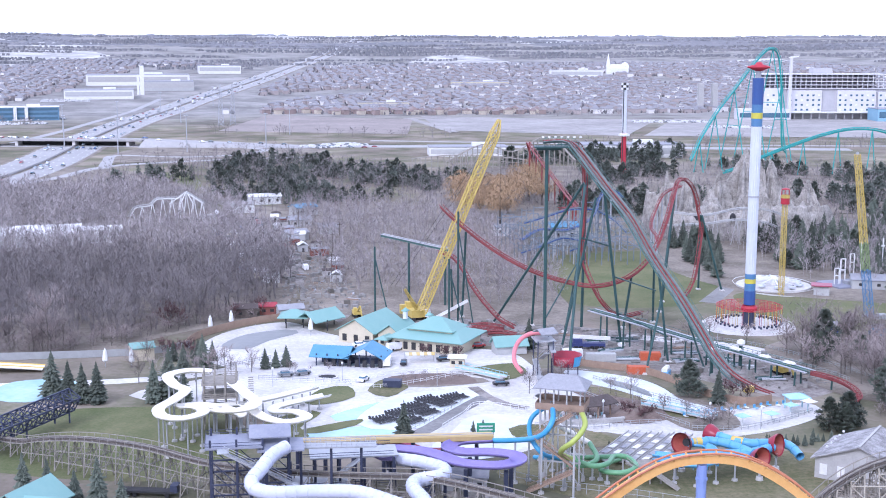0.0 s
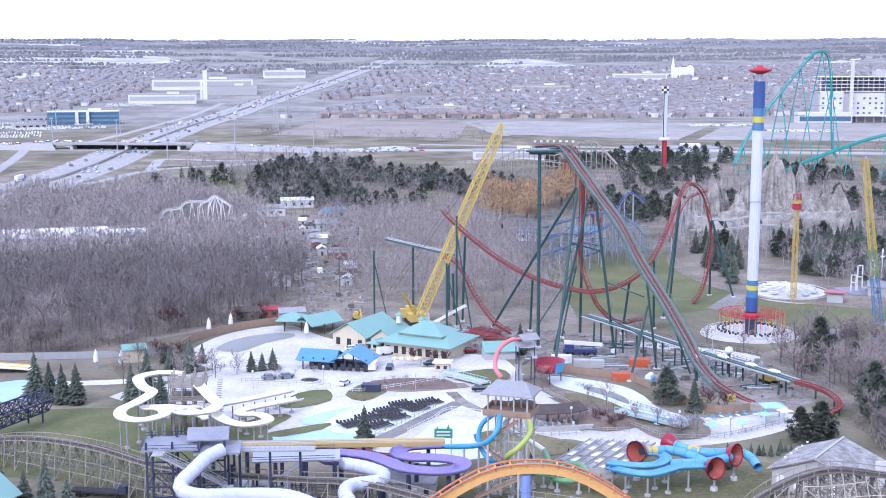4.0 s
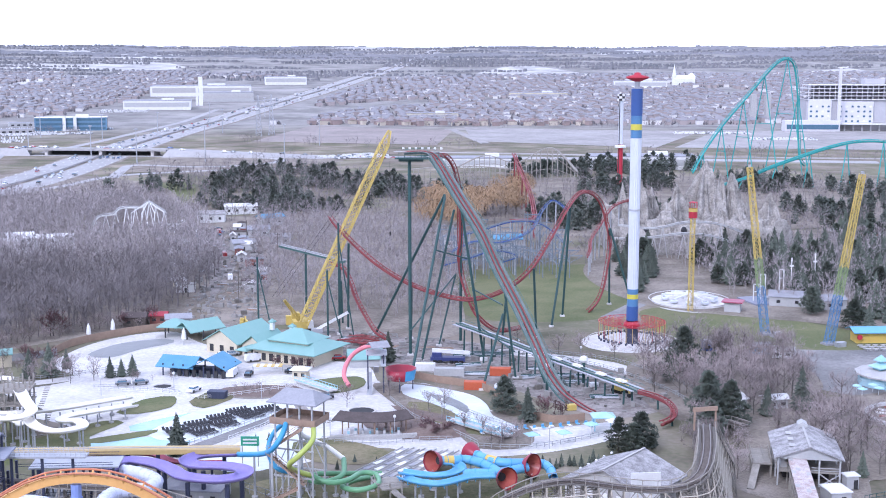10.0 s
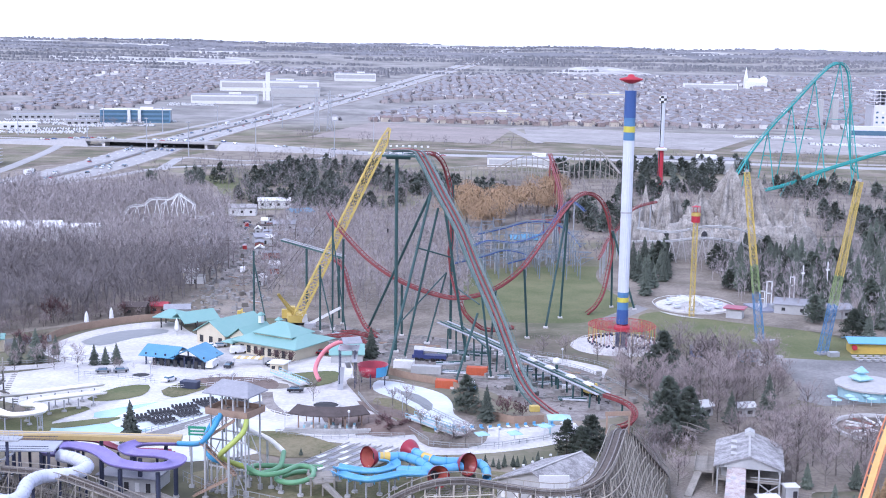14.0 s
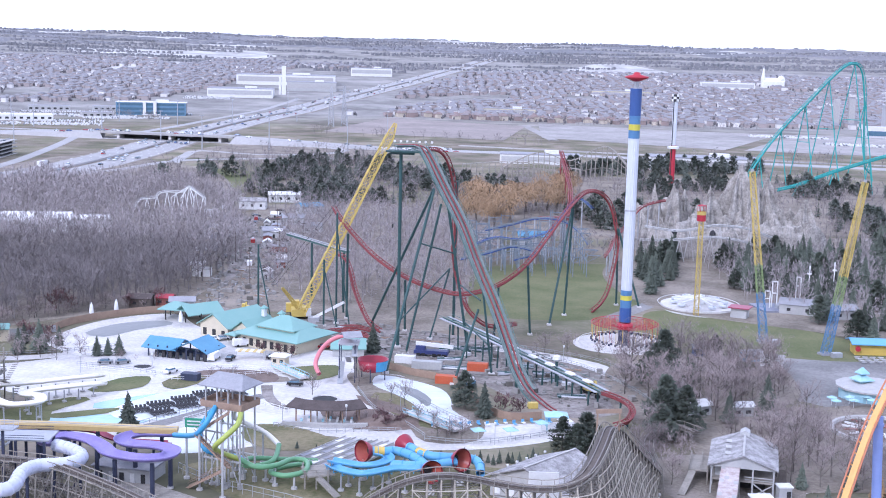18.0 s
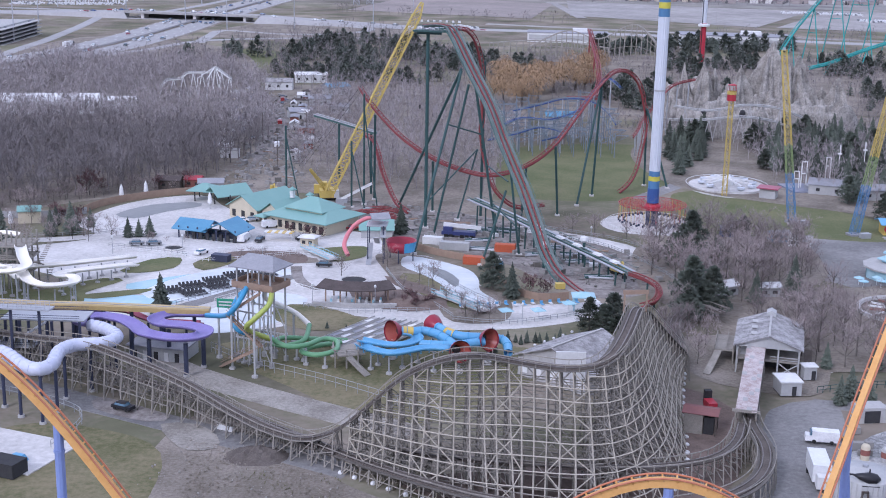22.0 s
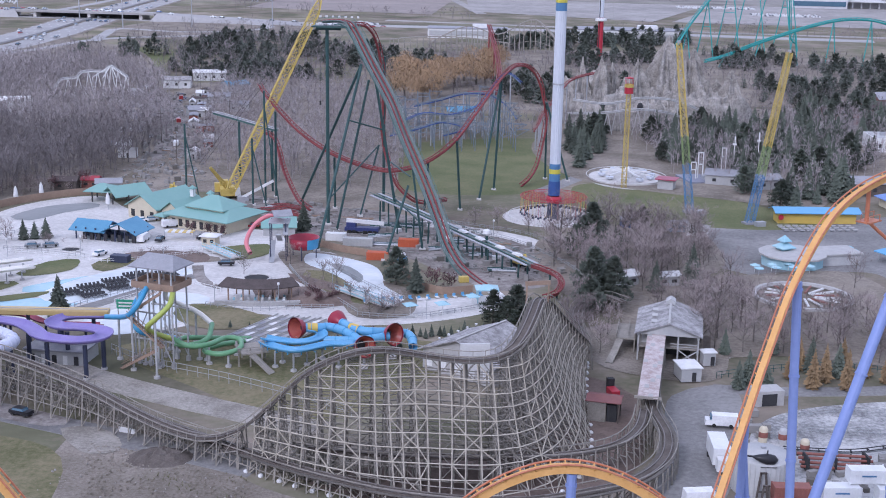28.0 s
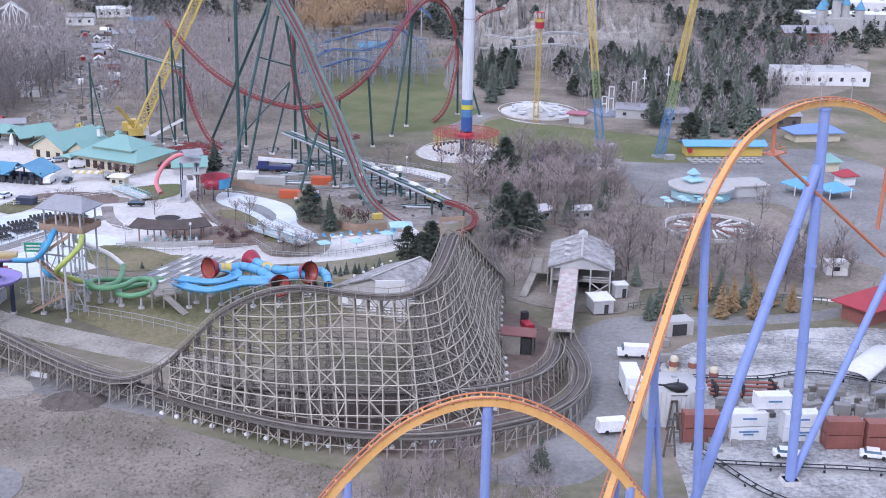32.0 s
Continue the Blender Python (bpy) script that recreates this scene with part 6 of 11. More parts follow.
    part("stair_flight", MB().bar((84, 252.6, 3), (88.5, 249, 0.1), 1.8, 0.2).bar((83.6, 251.9, 4.1), (88.1, 248.3, 1.2), 0.12), WOOD, deck)


raft_ride()


def racer_slide():
    """Straight mat lanes with pale checks behind the raft ride."""
    root = thing("mat_racer_lanes", 84, 272, 0, "pale straight mat-racer lanes side by side", "water slide")
    for k in range(6):
        a, b = np.array([75 + k * 2.6, 268.5 - k * 0.7, 0.6]), np.array([88 + k * 2.6, 281.5 - k * 0.7, 2.8])
        part("lane", MB().sweep([a, (a + b) / 2 - (0, 0, 0.1), b], [(-1.0, 0), (1.0, 0), (1.0, 0.5), (0.85, 0.5), (0.85, 0.15), (-0.85, 0.15), (-0.85, 0.5), (-1.0, 0.5)]), STONEWALL, root)
        for j in range(5):
            f = 0.12 + j * 0.19
            p = a + (b - a) * f
            part("grey_mat", MB().box(p[0], p[1], p[2] + 0.17, 2.2 + (j * 7 + k * 3) % 3 * 0.4, 1.3, 0.08, 45), GREYROOF if (j + k) % 2 else WHITE, root)


racer_slide()


def funnel_bowl():
    root = thing("bowl_slide", 89, 351, -2, "red and blue bowl slide with a pink entry flume", "water slide")
    prof = [(1.0, 0), (3.6, 0.5), (4.3, 3.3), (4.55, 3.4), (3.9, 0.2), (1.0, -0.3)]
    part("bowl", MB().lathe(89.5, 352, 1.2, prof, 24), REDBOWL, root, flat=False)
    part("blue_half", MB().add([(89.5 + r * math.cos(a), 352 + r * math.sin(a), 1.2 + z) for a in np.linspace(-1.3, 1.2, 10) for r, z in ((3.98, 0.3), (4.6, 3.35))], [(2 * i, 2 * i + 2, 2 * i + 3, 2 * i + 1) for i in range(9)]), BLUESLIDE, root, "blue panels of the bowl rim")
    line = spline([(83, 355.0, 10.6), (79.5, 356.5, 10), (76, 355, 8.4), (73.8, 351.5, 6), (73.2, 347.5, 3.6), (74.6, 344.4, 1.6)], 0.8)
    part("entry_flume", MB().tube(line, 0.65, 12, False), surface("faded_pink_fibreglass", (0.62, 0.22, 0.24), (0.55, 0.18, 0.20), 0.3, 0.4), root, "faded pink enclosed flume", flat=False)
    for x, y in ((80, 348), (84.5, 348), (80, 354), (84.5, 354), (86, 356), (93, 352), (89, 348)):
        part("post", MB().tube([(x, y, gz(x, y)), (x, y, 9.6 if x < 86 else 2.5)], 0.16, 8), NAVY, root)
    part("deck", MB().box(82.5, 352, 9.2, 6, 7, 0.3), STEELGREY, root)
    for z0, z1, y0, y1, xx in ((-1.6, 3, 346, 354, 80.4), (3, 6.4, 354, 347, 82.4), (6.4, 9.4, 347, 353, 84.4)):
        part("stair_flight", MB().bar((xx, y0, z0), (xx, y1, z1), 1.5, 0.25).bar((xx - 0.7, y0, z0 + 1), (xx - 0.7, y1, z1 + 1), 0.1).bar((xx + 0.7, y0, z0 + 1), (xx + 0.7, y1, z1 + 1), 0.1), STEELGREY, root)
    part("canopy", MB().gable(83, 352, 11.4, 4.5, 4, 1.0, 20), GREYROOF, root)


funnel_bowl()


def pavilion():
    cx, cy = 80.8, 304.5
    root = thing("shade_pavilion", cx, cy, 0, "open pavilion with a curved brown shingle roof", "pavilion")
    line = spline([(72.5, 306.5, 4.2), (76.5, 303.8, 4.4), (80.8, 303, 4.5), (85, 303.8, 4.4), (89, 306.5, 4.2)], 1)
    part("roof", MB().sweep(line, [(-3.6, -0.6), (0, 0.9), (3.6, -0.6), (3.6, -0.35), (0, 1.15), (-3.6, -0.35)]), BROWNROOF, root)
    for x, y in ((73, 303.5), (77, 301), (81, 300.3), (85, 301), (89, 304), (74.5, 309), (78, 306.8), (81, 306), (84, 306.8), (88, 309)):
        part("post", MB().box(x, y, 0, 0.35, 0.35, 4), FENCEWOOD, root)
    wall = MB()
    for k in range(24):
        for j in range(2):
            x = 70 + k * 0.9 + j * 0.4
            wall.box(x, 298.6 + 0.02 * (k - 12) ** 2 * 0.3, j * 0.6, 0.84, 0.8, 0.56, RNG_STONE.uniform(-4, 4))
    solo("stone_retaining_wall", wall, STONEWALL, "stacked pale stone retaining wall below the pavilion", "wall", kind="structure")
    for k in range(16):
        x, y = 74.5 + (k % 8) * 1.8, 302.4 + (k // 8) * 2.2
        ch = thing("deck_chair", x, y, 0.1, "white and turquoise plastic deck chair", "chair", "pavilion chairs")
        part("seat", MB().box(x, y, 0.35, 0.6, 0.6, 0.08), WHITE if k % 3 else POOL, ch)
        part("backrest", MB().box(x, y + 0.3, 0.4, 0.6, 0.08, 0.6), WHITE if k % 3 else POOL, ch)
        part("leg_frame", MB().box(x - 0.25, y, 0.1, 0.06, 0.6, 0.28).box(x + 0.25, y, 0.1, 0.06, 0.6, 0.28), WHITE, ch)


RNG_STONE = random.Random(3)
pavilion()


def lounger_rows():
    """Eight blocks of dark loungers standing head to foot on the white deck."""
    proto = None
    for cx, cy in ((31.3, 309), (36, 315), (38, 307.3), (41, 321.3), (42.8, 315), (45.4, 328), (48.6, 323.6), (52.8, 329.6)):
        for k in range(6):
            for e in (-1, 1):
                w, u = (k - 2.5) * 1.1, e * 1.35
                x, y = cx + 0.84 * w + 0.55 * u, cy + 0.55 * w - 0.84 * u
                if proto is None:
                    proto = thing("sun_lounger", x, y, 0.2, "dark mesh sun lounger on the white deck", "sun lounger", "lounger rows")
                    part("bed", MB().box(x, y, 0.5, 0.75, 2.5, 0.12, 33), DARK, proto)
                    part("backrest", MB().bar((x - 0.42, y + 0.62, 0.6), (x - 0.72, y + 1.08, 1.05), 0.7, 0.1), DARK, proto)
                    part("foot_frame", MB().box(x + 0.4, y - 0.6, 0.2, 0.6, 0.1, 0.3, 33), STEELGREY, proto)
                    part("head_frame", MB().box(x - 0.4, y + 0.6, 0.2, 0.6, 0.1, 0.3, 33), STEELGREY, proto)
                else:
                    copy_thing(proto, Matrix.Translation((x, y, gz(x, y) + 0.2)))


lounger_rows()


def railing(name, pts, h, material, label, every=2.5, boards=False, category="fence", group=""):
    """A fence along points: posts, rails, and boards where it is solid."""
    line = spline([(x, y, 0) for x, y in pts], every)
    root = thing(name, float(line[0][0]), float(line[0][1]), gz(line[0][0], line[0][1]), label, category, group, kind="structure")
    posts = MB()
    for p in line:
        posts.box(p[0], p[1], gz(p[0], p[1]), 0.12, 0.12, h)
    part("post_row", posts, material, root, kind="stuff")
    top = [(p[0], p[1], gz(p[0], p[1])) for p in line]
    if boards:
        part("boarding", MB().sweep(top, [(-0.06, 0.05), (0.06, 0.05), (0.06, h), (-0.06, h)]), material, root)
    else:
        for f in (0.5, 0.98):
            part("rail", MB().sweep(top, [(-0.05, h * f - 0.05), (0.05, h * f - 0.05), (0.05, h * f + 0.05), (-0.05, h * f + 0.05)]), material, root)
    return root


railing("board_fence", [(90, 372), (100, 361), (112, 351), (117, 338), (122, 318), (128, 310), (136, 312)], 2.2, FENCEWOOD, "brown timber board fence round the construction site", boards=True)
railing("board_fence", [(-24, 405), (-20, 424), (-4, 442), (14, 452)], 2.6, FENCEWOOD, "brown timber fence at the pool's edge", boards=True)
railing("grey_fence", [(-120, 404), (-85, 402), (-40, 402), (-22, 412)], 2.4, FENCEGREY, "grey board fence along the wood", boards=True)
railing("wire_fence", [(52, 262), (62, 253), (80, 243), (96, 232), (106, 224)], 2.4, FENCEGREY, "chain-link fence below the grass slope")
railing("wire_fence", [(-70, 258), (-30, 248), (10, 235), (30, 226), (36, 218), (34, 206)], 1.8, FENCEGREY, "dark wire fence beside the service road")
railing("deck_railing", [(2, 358), (20, 352), (34, 345), (46, 350), (60, 357), (72, 350)], 1.2, WHITE, "white promenade railing", 2.0)
railing("deck_railing", [(96, 346), (103, 330), (112, 312), (118, 304)], 1.2, FENCEGREY, "grey railing beside the lazy river", 2.0)
railing("deck_railing", [(45, 300), (52, 311), (58, 321), (70, 312)], 1.2, WHITE, "white railing round the wave pool", 2.0)
railing("road_railing", [(124, 412), (143, 400), (160, 385), (172, 353), (176, 330)], 1.2, FENCEGREY, "grey guard rail along the service road", 2.0)
railing("road_railing", [(120, 404), (138, 392), (153, 378), (164, 350), (168, 332)], 1.2, FENCEGREY, "grey guard rail along the service road", 2.0)
railing("green_fence", [(184, 246), (196, 250), (212, 252), (230, 247)], 1.6, GREENSTEEL, "dark green fence beside the road", 2.0)
railing("queue_rail", [(190, 222), (205, 226), (224, 222)], 1.2, FENCEGREY, "grey queue rail in the gravel yard", 2.0)
railing("queue_rail", [(186, 214), (200, 216), (226, 210), (236, 216)], 1.2, FENCEGREY, "grey queue rail in the gravel yard", 2.0)

railing("deck_railing", [(14, 346), (24, 350), (34, 357), (44, 363), (60, 361)], 1.2, WHITE, "white railing above the run-outs", 2.0)
railing("deck_railing", [(35, 296), (44, 309), (54, 325)], 1.2, STEELGREY, "grey railing beside the lounger deck", 2.0)
railing("deck_railing", [(86, 340), (92, 318), (100, 304), (106, 292)], 1.2, FENCEGREY, "grey railing beside the river bank", 2.0)
railing("deck_railing", [(106, 290), (118, 288), (132, 294), (142, 300)], 1.2, FENCEGREY, "grey railing of the splash deck", 2.0)
railing("deck_railing", [(68, 298), (80, 294), (92, 296), (100, 296)], 1.2, FENCEGREY, "grey railing below the pavilion", 2.0)
railing("deck_railing", [(0, 362), (14, 358), (26, 352)], 1.2, FENCEGREY, "grey railing beside the drive", 2.0)
railing("deck_railing", [(-30, 372), (-12, 378), (4, 390)], 1.2, FENCEGREY, "grey railing along the promenade", 2.0)


def footbridge(x0, y0, x1, y1, label):
    root = thing("footbridge", x0, y0, gz(x0, y0), label, "bridge", "turquoise footbridges")
    z0, z1 = gz(x0, y0) + 0.9, gz(x1, y1) + 0.9
    part("deck", MB().bar((x0, y0, z0), (x1, y1, z1), 3.0, 0.4), CONCRETE, root)
    d = np.array([x1 - x0, y1 - y0]) / math.hypot(x1 - x0, y1 - y0)
    for s in (-1.5, 1.5):
        part("parapet", MB().bar((x0 - d[1] * s, y0 + d[0] * s, z0 + 0.35), (x1 - d[1] * s, y1 + d[0] * s, z1 + 0.35), 0.12, 0.4), POOL, root, "turquoise parapet")
        rl = MB().bar((x0 - d[1] * s, y0 + d[0] * s, z0 + 1.25), (x1 - d[1] * s, y1 + d[0] * s, z1 + 1.25), 0.12)
        for k in range(13):
            px, py = x0 - d[1] * s + (x1 - x0) * k / 12, y0 + d[0] * s + (y1 - y0) * k / 12
            rl.bar((px, py, z0 + (z1 - z0) * k / 12), (px, py, z0 + (z1 - z0) * k / 12 + 1.25), 0.09)
        part("handrail", rl, POOL, root)


footbridge(59.5, 364, 70, 348.5, "turquoise footbridge over the lazy river")
footbridge(101, 313, 114, 296, "turquoise footbridge beside the river bank")


def umbrellas():
    for x, y, m in ((127, 291, POOL), (135, 297.5, POOL), (119, 290, POOL), (141, 300, WHITE)):
        u = thing("fixed_parasol", x, y, 0, "turquoise square shade umbrella", "umbrella", "shade umbrellas")
        part("pole", MB().tube([(x, y, 0), (x, y, 3.2)], 0.09, 6), WHITE, u)
        part("canopy", MB().hip(x, y, 3.0, 3, 3, 0.7, 20, 0.1, 0.02, 0.08), m, u)
    for x, y in ((-16, 434), (-9, 441), (-46, 386), (-38, 384), (18, 424)):
        u = thing("closed_parasol", x, y, gz(x, y), "tall folded white parasol", "umbrella", "folded parasols")
        part("pole", MB().tube([(x, y, gz(x, y)), (x, y, gz(x, y) + 2)], 0.12, 6), STEELGREY, u)
        part("canopy", MB().lathe(x, y, gz(x, y) + 1.6, [(0.2, 0), (0.9, 0.6), (0.6, 3.2), (0.0, 4.6)], 8), WHITE, u)
    st = thing("splash_kiosk", 139, 303, 0, "turquoise kiosk with a pale roof", "kiosk")
    part("roof", MB().hip(139, 303, 3.4, 5, 4, 0.9, 0, 0.5, 0.2), POOL, st)
    for u, v in ((-2.4, -1.8), (2.4, -1.8), (-2.4, 1.8), (2.4, 1.8)):
        part("post", MB().box(139 + u, 303 + v, 0, 0.3, 0.3, 3.4), POOL, st)
    for k in range(14):
        x, y = 108 + k * 2.3, 300.5 + 0.5 * k + (k % 3) * 0.6
        c = thing("blue_lounge_chair", x, y, 0.2, "blue and white lounge chair on the deck", "chair", "deck lounge chairs")
        part("seat", MB().box(x, y, 0.3, 0.8, 1.4, 0.12, 20), SKYSLIDE if k % 2 else WHITE, c)
        part("backrest", MB().box(x - 0.2, y + 0.6, 0.4, 0.8, 0.15, 0.7, 20), SKYSLIDE, c)
    sign = thing("green_sign_board", 52, 279, 0, "green sign board with white bars on two posts", "sign")
    part("board", MB().box(52, 279, 5.2, 4.2, 0.25, 2.2, -5), surface("sign_green", (0.06, 0.33, 0.20), None, 0.5, 0.6), sign)
    for z in (5.7, 6.5):
        part("writing_bar", MB().box(52, 278.83, z, 3.2, 0.06, 0.35, -5), WHITE, sign)
    for u in (-1.8, 1.8):
        part("post", MB().box(52 + u, 279.2, 0, 0.2, 0.2, 5.4), WOOD, sign)
    for x, y in ((86, 300), (112, 294), (123, 288), (99, 317), (4, 352), (24, 356), (50, 344), (70, 300), (130, 398), (148, 384)):
        l = thing("lamp_post", x, y, gz(x, y), "thin grey lamp post", "lamp post", "park lamp posts")
        pole = part("pole", MB().tube([(x, y, gz(x, y)), (x, y, gz(x, y) + 5)], 0.09, 6), STEELGREY, l)
        part("lantern", MB().lathe(x, y, gz(x, y) + 4.9, [(0.1, 0), (0.35, 0.3), (0.3, 0.7), (0, 0.9)], 8), WHITE, pole)


umbrellas()


# ---- buildings of the park ----
def windows(root, x, y, z, w, d, h, rz, n, ww=1.4, wh=1.5, material=DARK, side=-1):
    c, s = math.cos(radians(rz)), math.sin(radians(rz))
    for j in range(n):
        u, v = (j + 0.5) / n * w - w / 2, side * (d / 2 + 0.03)
        part("window", MB().box(x + u * c - v * s, y + u * s + v * c, z + h, ww, 0.12, wh, rz), material, root)


def side_windows(root, x, y, z, w, d, h, rz, n, ww=1.4, wh=1.5, material=DARK, side=-1):
    c, s = math.cos(radians(rz)), math.sin(radians(rz))
    for j in range(n):
        v, u = (j + 0.5) / n * d - d / 2, side * (w / 2 + 0.03)
        part("window", MB().box(x + u * c - v * s, y + u * s + v * c, z + h, 0.12, ww, wh, rz), material, root)


def teal_complex():
    rz, z = -32, -3.8
    root = thing("teal_roof_hall", 58, 398, z, "cream hall with a two-tier teal hipped roof", "building")
    part("wall", MB().box(58, 399, z - 0.5, 23, 18, 5.3, rz), CREAM, root)
    part("lower_roof", MB().hip(58, 399, z + 4.6, 24, 19, 3.4, rz, 1.3, 0.45), TEALROOF, root)
    part("upper_roof", MB().hip(58, 399, z + 7.0, 15, 11, 3.4, rz, 0.7, 0.2), TEALROOF, root)
    part("upper_wall", MB().box(58, 399, z + 5.6, 15, 11, 1.4, rz), CREAM, root)
    windows(root, 58, 399, z, 23, 18, 1.0, rz, 8, 1.5, 2.4)
    side_windows(root, 58, 399, z, 23, 18, 1.2, rz, 5, 1.3, 2.0)
    for k, (x, y) in enumerate(((56, 403), (49, 411))):
        cup = thing("roof_cupola", x, y, z + 9, "small white cupola with a teal cap", "cupola", "roof cupolas")
        cb = part("base", MB().box(x, y, z + 7.5, 1.3, 1.3, 2.6, rz), WHITE, cup)
        part("cap", MB().hip(x, y, z + 10.1, 1.5, 1.5, 1.0, rz, 0.3, 0.02), TEALROOF, cb)
    b2 = thing("teal_gable_hall", 38, 418, -4, "cream gabled hall with a teal metal roof", "building")
    part("wall", MB().wall_gable(38, 418, -4.2, 20, 13, 4.6, 3.6, 55), CREAM, b2)
    part("roof", MB().gable(38, 418, 0.5, 20, 13, 3.7, 55, 1.0), TEALROOF, b2)
    windows(b2, 38, 418, -4, 20, 13, 0.8, 55, 5, 1.3, 1.8, DARK, 1)
    side_windows(b2, 38, 418, -4, 20, 13, 0.6, 55, 3, 1.6, 2.4)
    b3 = thing("teal_link_building", 47, 407, -4, "low cream link building with a teal roof", "building")
    part("wall", MB().wall_gable(46.5, 408.5, -4.2, 12, 9, 4.2, 3, 55), CREAM, b3)
    part("roof", MB().gable(46.5, 408.5, 0.1, 12, 9, 3.2, 55, 0.9), TEALROOF, b3)
    part("porch_roof", MB().hip(42, 402.5, -0.6, 8, 4, 1.0, 55, 0.5, 0.6), TEALROOF, b3)
    side_windows(b3, 46.5, 408.5, -4, 12, 9, 0.8, 55, 3, 1.2, 1.8)
    b4 = thing("teal_pavilion", 17, 438, -4, "open pavilion with two teal roofs on dark posts", "pavilion")
    part("roof", MB().hip(13, 440, -0.4, 9, 9, 2.2, -10, 0.8, 0.15), TEALROOF, b4)
    part("roof", MB().gable(22, 437, -0.6, 13, 9, 2.6, 40, 0.8), TEALROOF, b4)
    for x, y in ((10, 436), (16, 436), (10, 444), (16, 444), (18, 432), (24, 430), (21, 442), (27, 440)):
        part("post", MB().box(x, y, -4, 0.4, 0.4, 3.8), DARK, b4)
    b5 = thing("teal_pump_house", 80, 387, -3.3, "small pale building with a teal gable roof", "building")
    part("wall", MB().wall_gable(79.5, 387, -3.5, 10, 6, 3.4, 1.8, 5), GREYWALL, b5)
    part("roof", MB().gable(79.5, 387, 0, 10, 6, 2.2, 5, 0.7), TEALROOF, b5)
    b6 = thing("blue_roof_pavilion", 28, 379, -3.2, "dark navy open pavilion with bright blue gable roofs", "pavilion")
    part("roof", MB().gable(23, 381, 0.2, 11, 9, 2.2, -20, 0.8), BLUEROOF, b6)
    part("roof", MB().gable(33.5, 377.5, 0.4, 10, 11, 2.8, 70, 0.8), BLUEROOF, b6)
    for u in range(7):
        for v in (-4, 4):
            x, y = 19 + u * 3.2 + v * 0.34, 382 - u * 1.15 + v * 0.94
            part("post", MB().box(x, y, gz(x, y), 0.4, 0.4, 3.8), NAVY, b6)
    part("counter", MB().box(28.5, 381, -3.4, 18, 3, 2.4, -20), NAVY, b6)
    for k in range(8):
        x, y = 20.5 + k * 2.3, 377.2 - k * 0.83
        part("turnstile_panel", MB().box(x, y, gz(x, y), 1.2, 0.4, 2.2, -20), DARK, b6)
    kiosk = thing("cream_kiosk", 60, 370, -2.7, "cream kiosk with a white flat roof", "kiosk")
    part("wall", MB().box(60, 370, -2.9, 4.4, 3.6, 3.2, -15), CREAM, kiosk)
    part("roof", MB().hip(60, 370, 0.3, 4.6, 3.8, 0.7, -15, 0.6, 0.3), WHITE, kiosk)
    windows(kiosk, 60, 370, -2.7, 4.4, 3.6, 1.2, -15, 2, 1.1, 1.0)
    tent = thing("striped_canopy", 50, 377, -3, "yellow and white striped canopy on thin posts", "canopy")
    for k in range(8):
        part("stripe", MB().box(45.5 + k * 1.15, 378 - k * 0.1, 0 - 0.3, 1.1, 3.4, 0.2, -5), YELLOWSLIDE if k % 2 else WHITE, tent)
    for u in (45, 54):
        for v in (376.4, 379.4):
            part("post", MB().box(u, v, gz(u, v), 0.15, 0.15, 2.9), STEELGREY, tent)
    hut = thing("cream_hut", -36, 396, -3.5, "cream pump hut with a teal roof", "hut")
    part("wall", MB().box(-36, 396, -3.7, 7, 5, 4.4, 15), CREAM, hut)
    part("roof", MB().gable(-36, 396, 0.7, 7, 5, 1.2, 15, 0.4), TEALROOF, hut)
    dump = thing("blue_skip", 37.5, 346, -1.7, "dark blue metal skip", "skip")
    part("body", MB().box(37.5, 346, -1.5, 5, 2.6, 2.0, -15, 1.05), NAVY, dump)
    rest = thing("restroom_block", 42, 259, 0, "low grey building under the purple slide", "building")
    part("wall", MB().box(42, 259, -0.2, 13, 8, 3.2, -12), GREYWALL, rest)
    part("roof", MB().box(42, 259, 3.0, 14, 9, 0.35, -12), GREYROOF, rest)
    for k in range(5):
        u = -5 + k * 2.5
        part("door", MB().box(42 + u * 0.978 - 4.05 * 0.208, 259 - u * 0.208 - 4.05 * 0.978, 0, 1.0, 0.15, 2.1, -12), WHITE if k % 2 else DARK, rest)
    isl = thing("round_planter", 20, 361, -2.2, "round dark planter in the drive", "planter")
    part("kerb", MB().lathe(20, 361, -2.3, [(3.2, 0), (3.2, 0.5), (2.7, 0.55), (2.6, 0.2)], 20), CONCRETE, isl)
    part("soil", MB().lathe(20, 361, -2.0, [(2.65, 0), (0, 0.5)], 20), DARK, isl)
    pl2 = thing("round_planter", 76, 327, -1, "oval dark planter on the deck", "planter")
    part("kerb", MB().lathe(78, 327, -1.1, [(4.0, 0), (4.0, 0.5), (3.5, 0.55), (3.4, 0.2)], 20), CONCRETE, pl2)
    part("soil", MB().lathe(78, 327, -0.8, [(3.45, 0), (0, 0.4)], 20), DARK, pl2)
    lb = thing("teal_roof_restaurant", -46, 260, 0, "cream building with pale teal gable roofs", "building")
    part("wall", MB().wall_gable(-46, 252, -0.2, 12, 10, 4, 3, 60), CREAM, lb)
    part("roof", MB().gable(-46, 252, 3.9, 12, 10, 3.2, 60, 0.9), TEALROOF, lb)
    part("wall", MB().wall_gable(-40, 246, -0.2, 12, 9, 3.4, 2.6, -20), CREAM, lb)
    part("roof", MB().gable(-40, 246, 3.3, 12, 9, 2.8, -20, 0.9), TEALROOF, lb)


teal_complex()


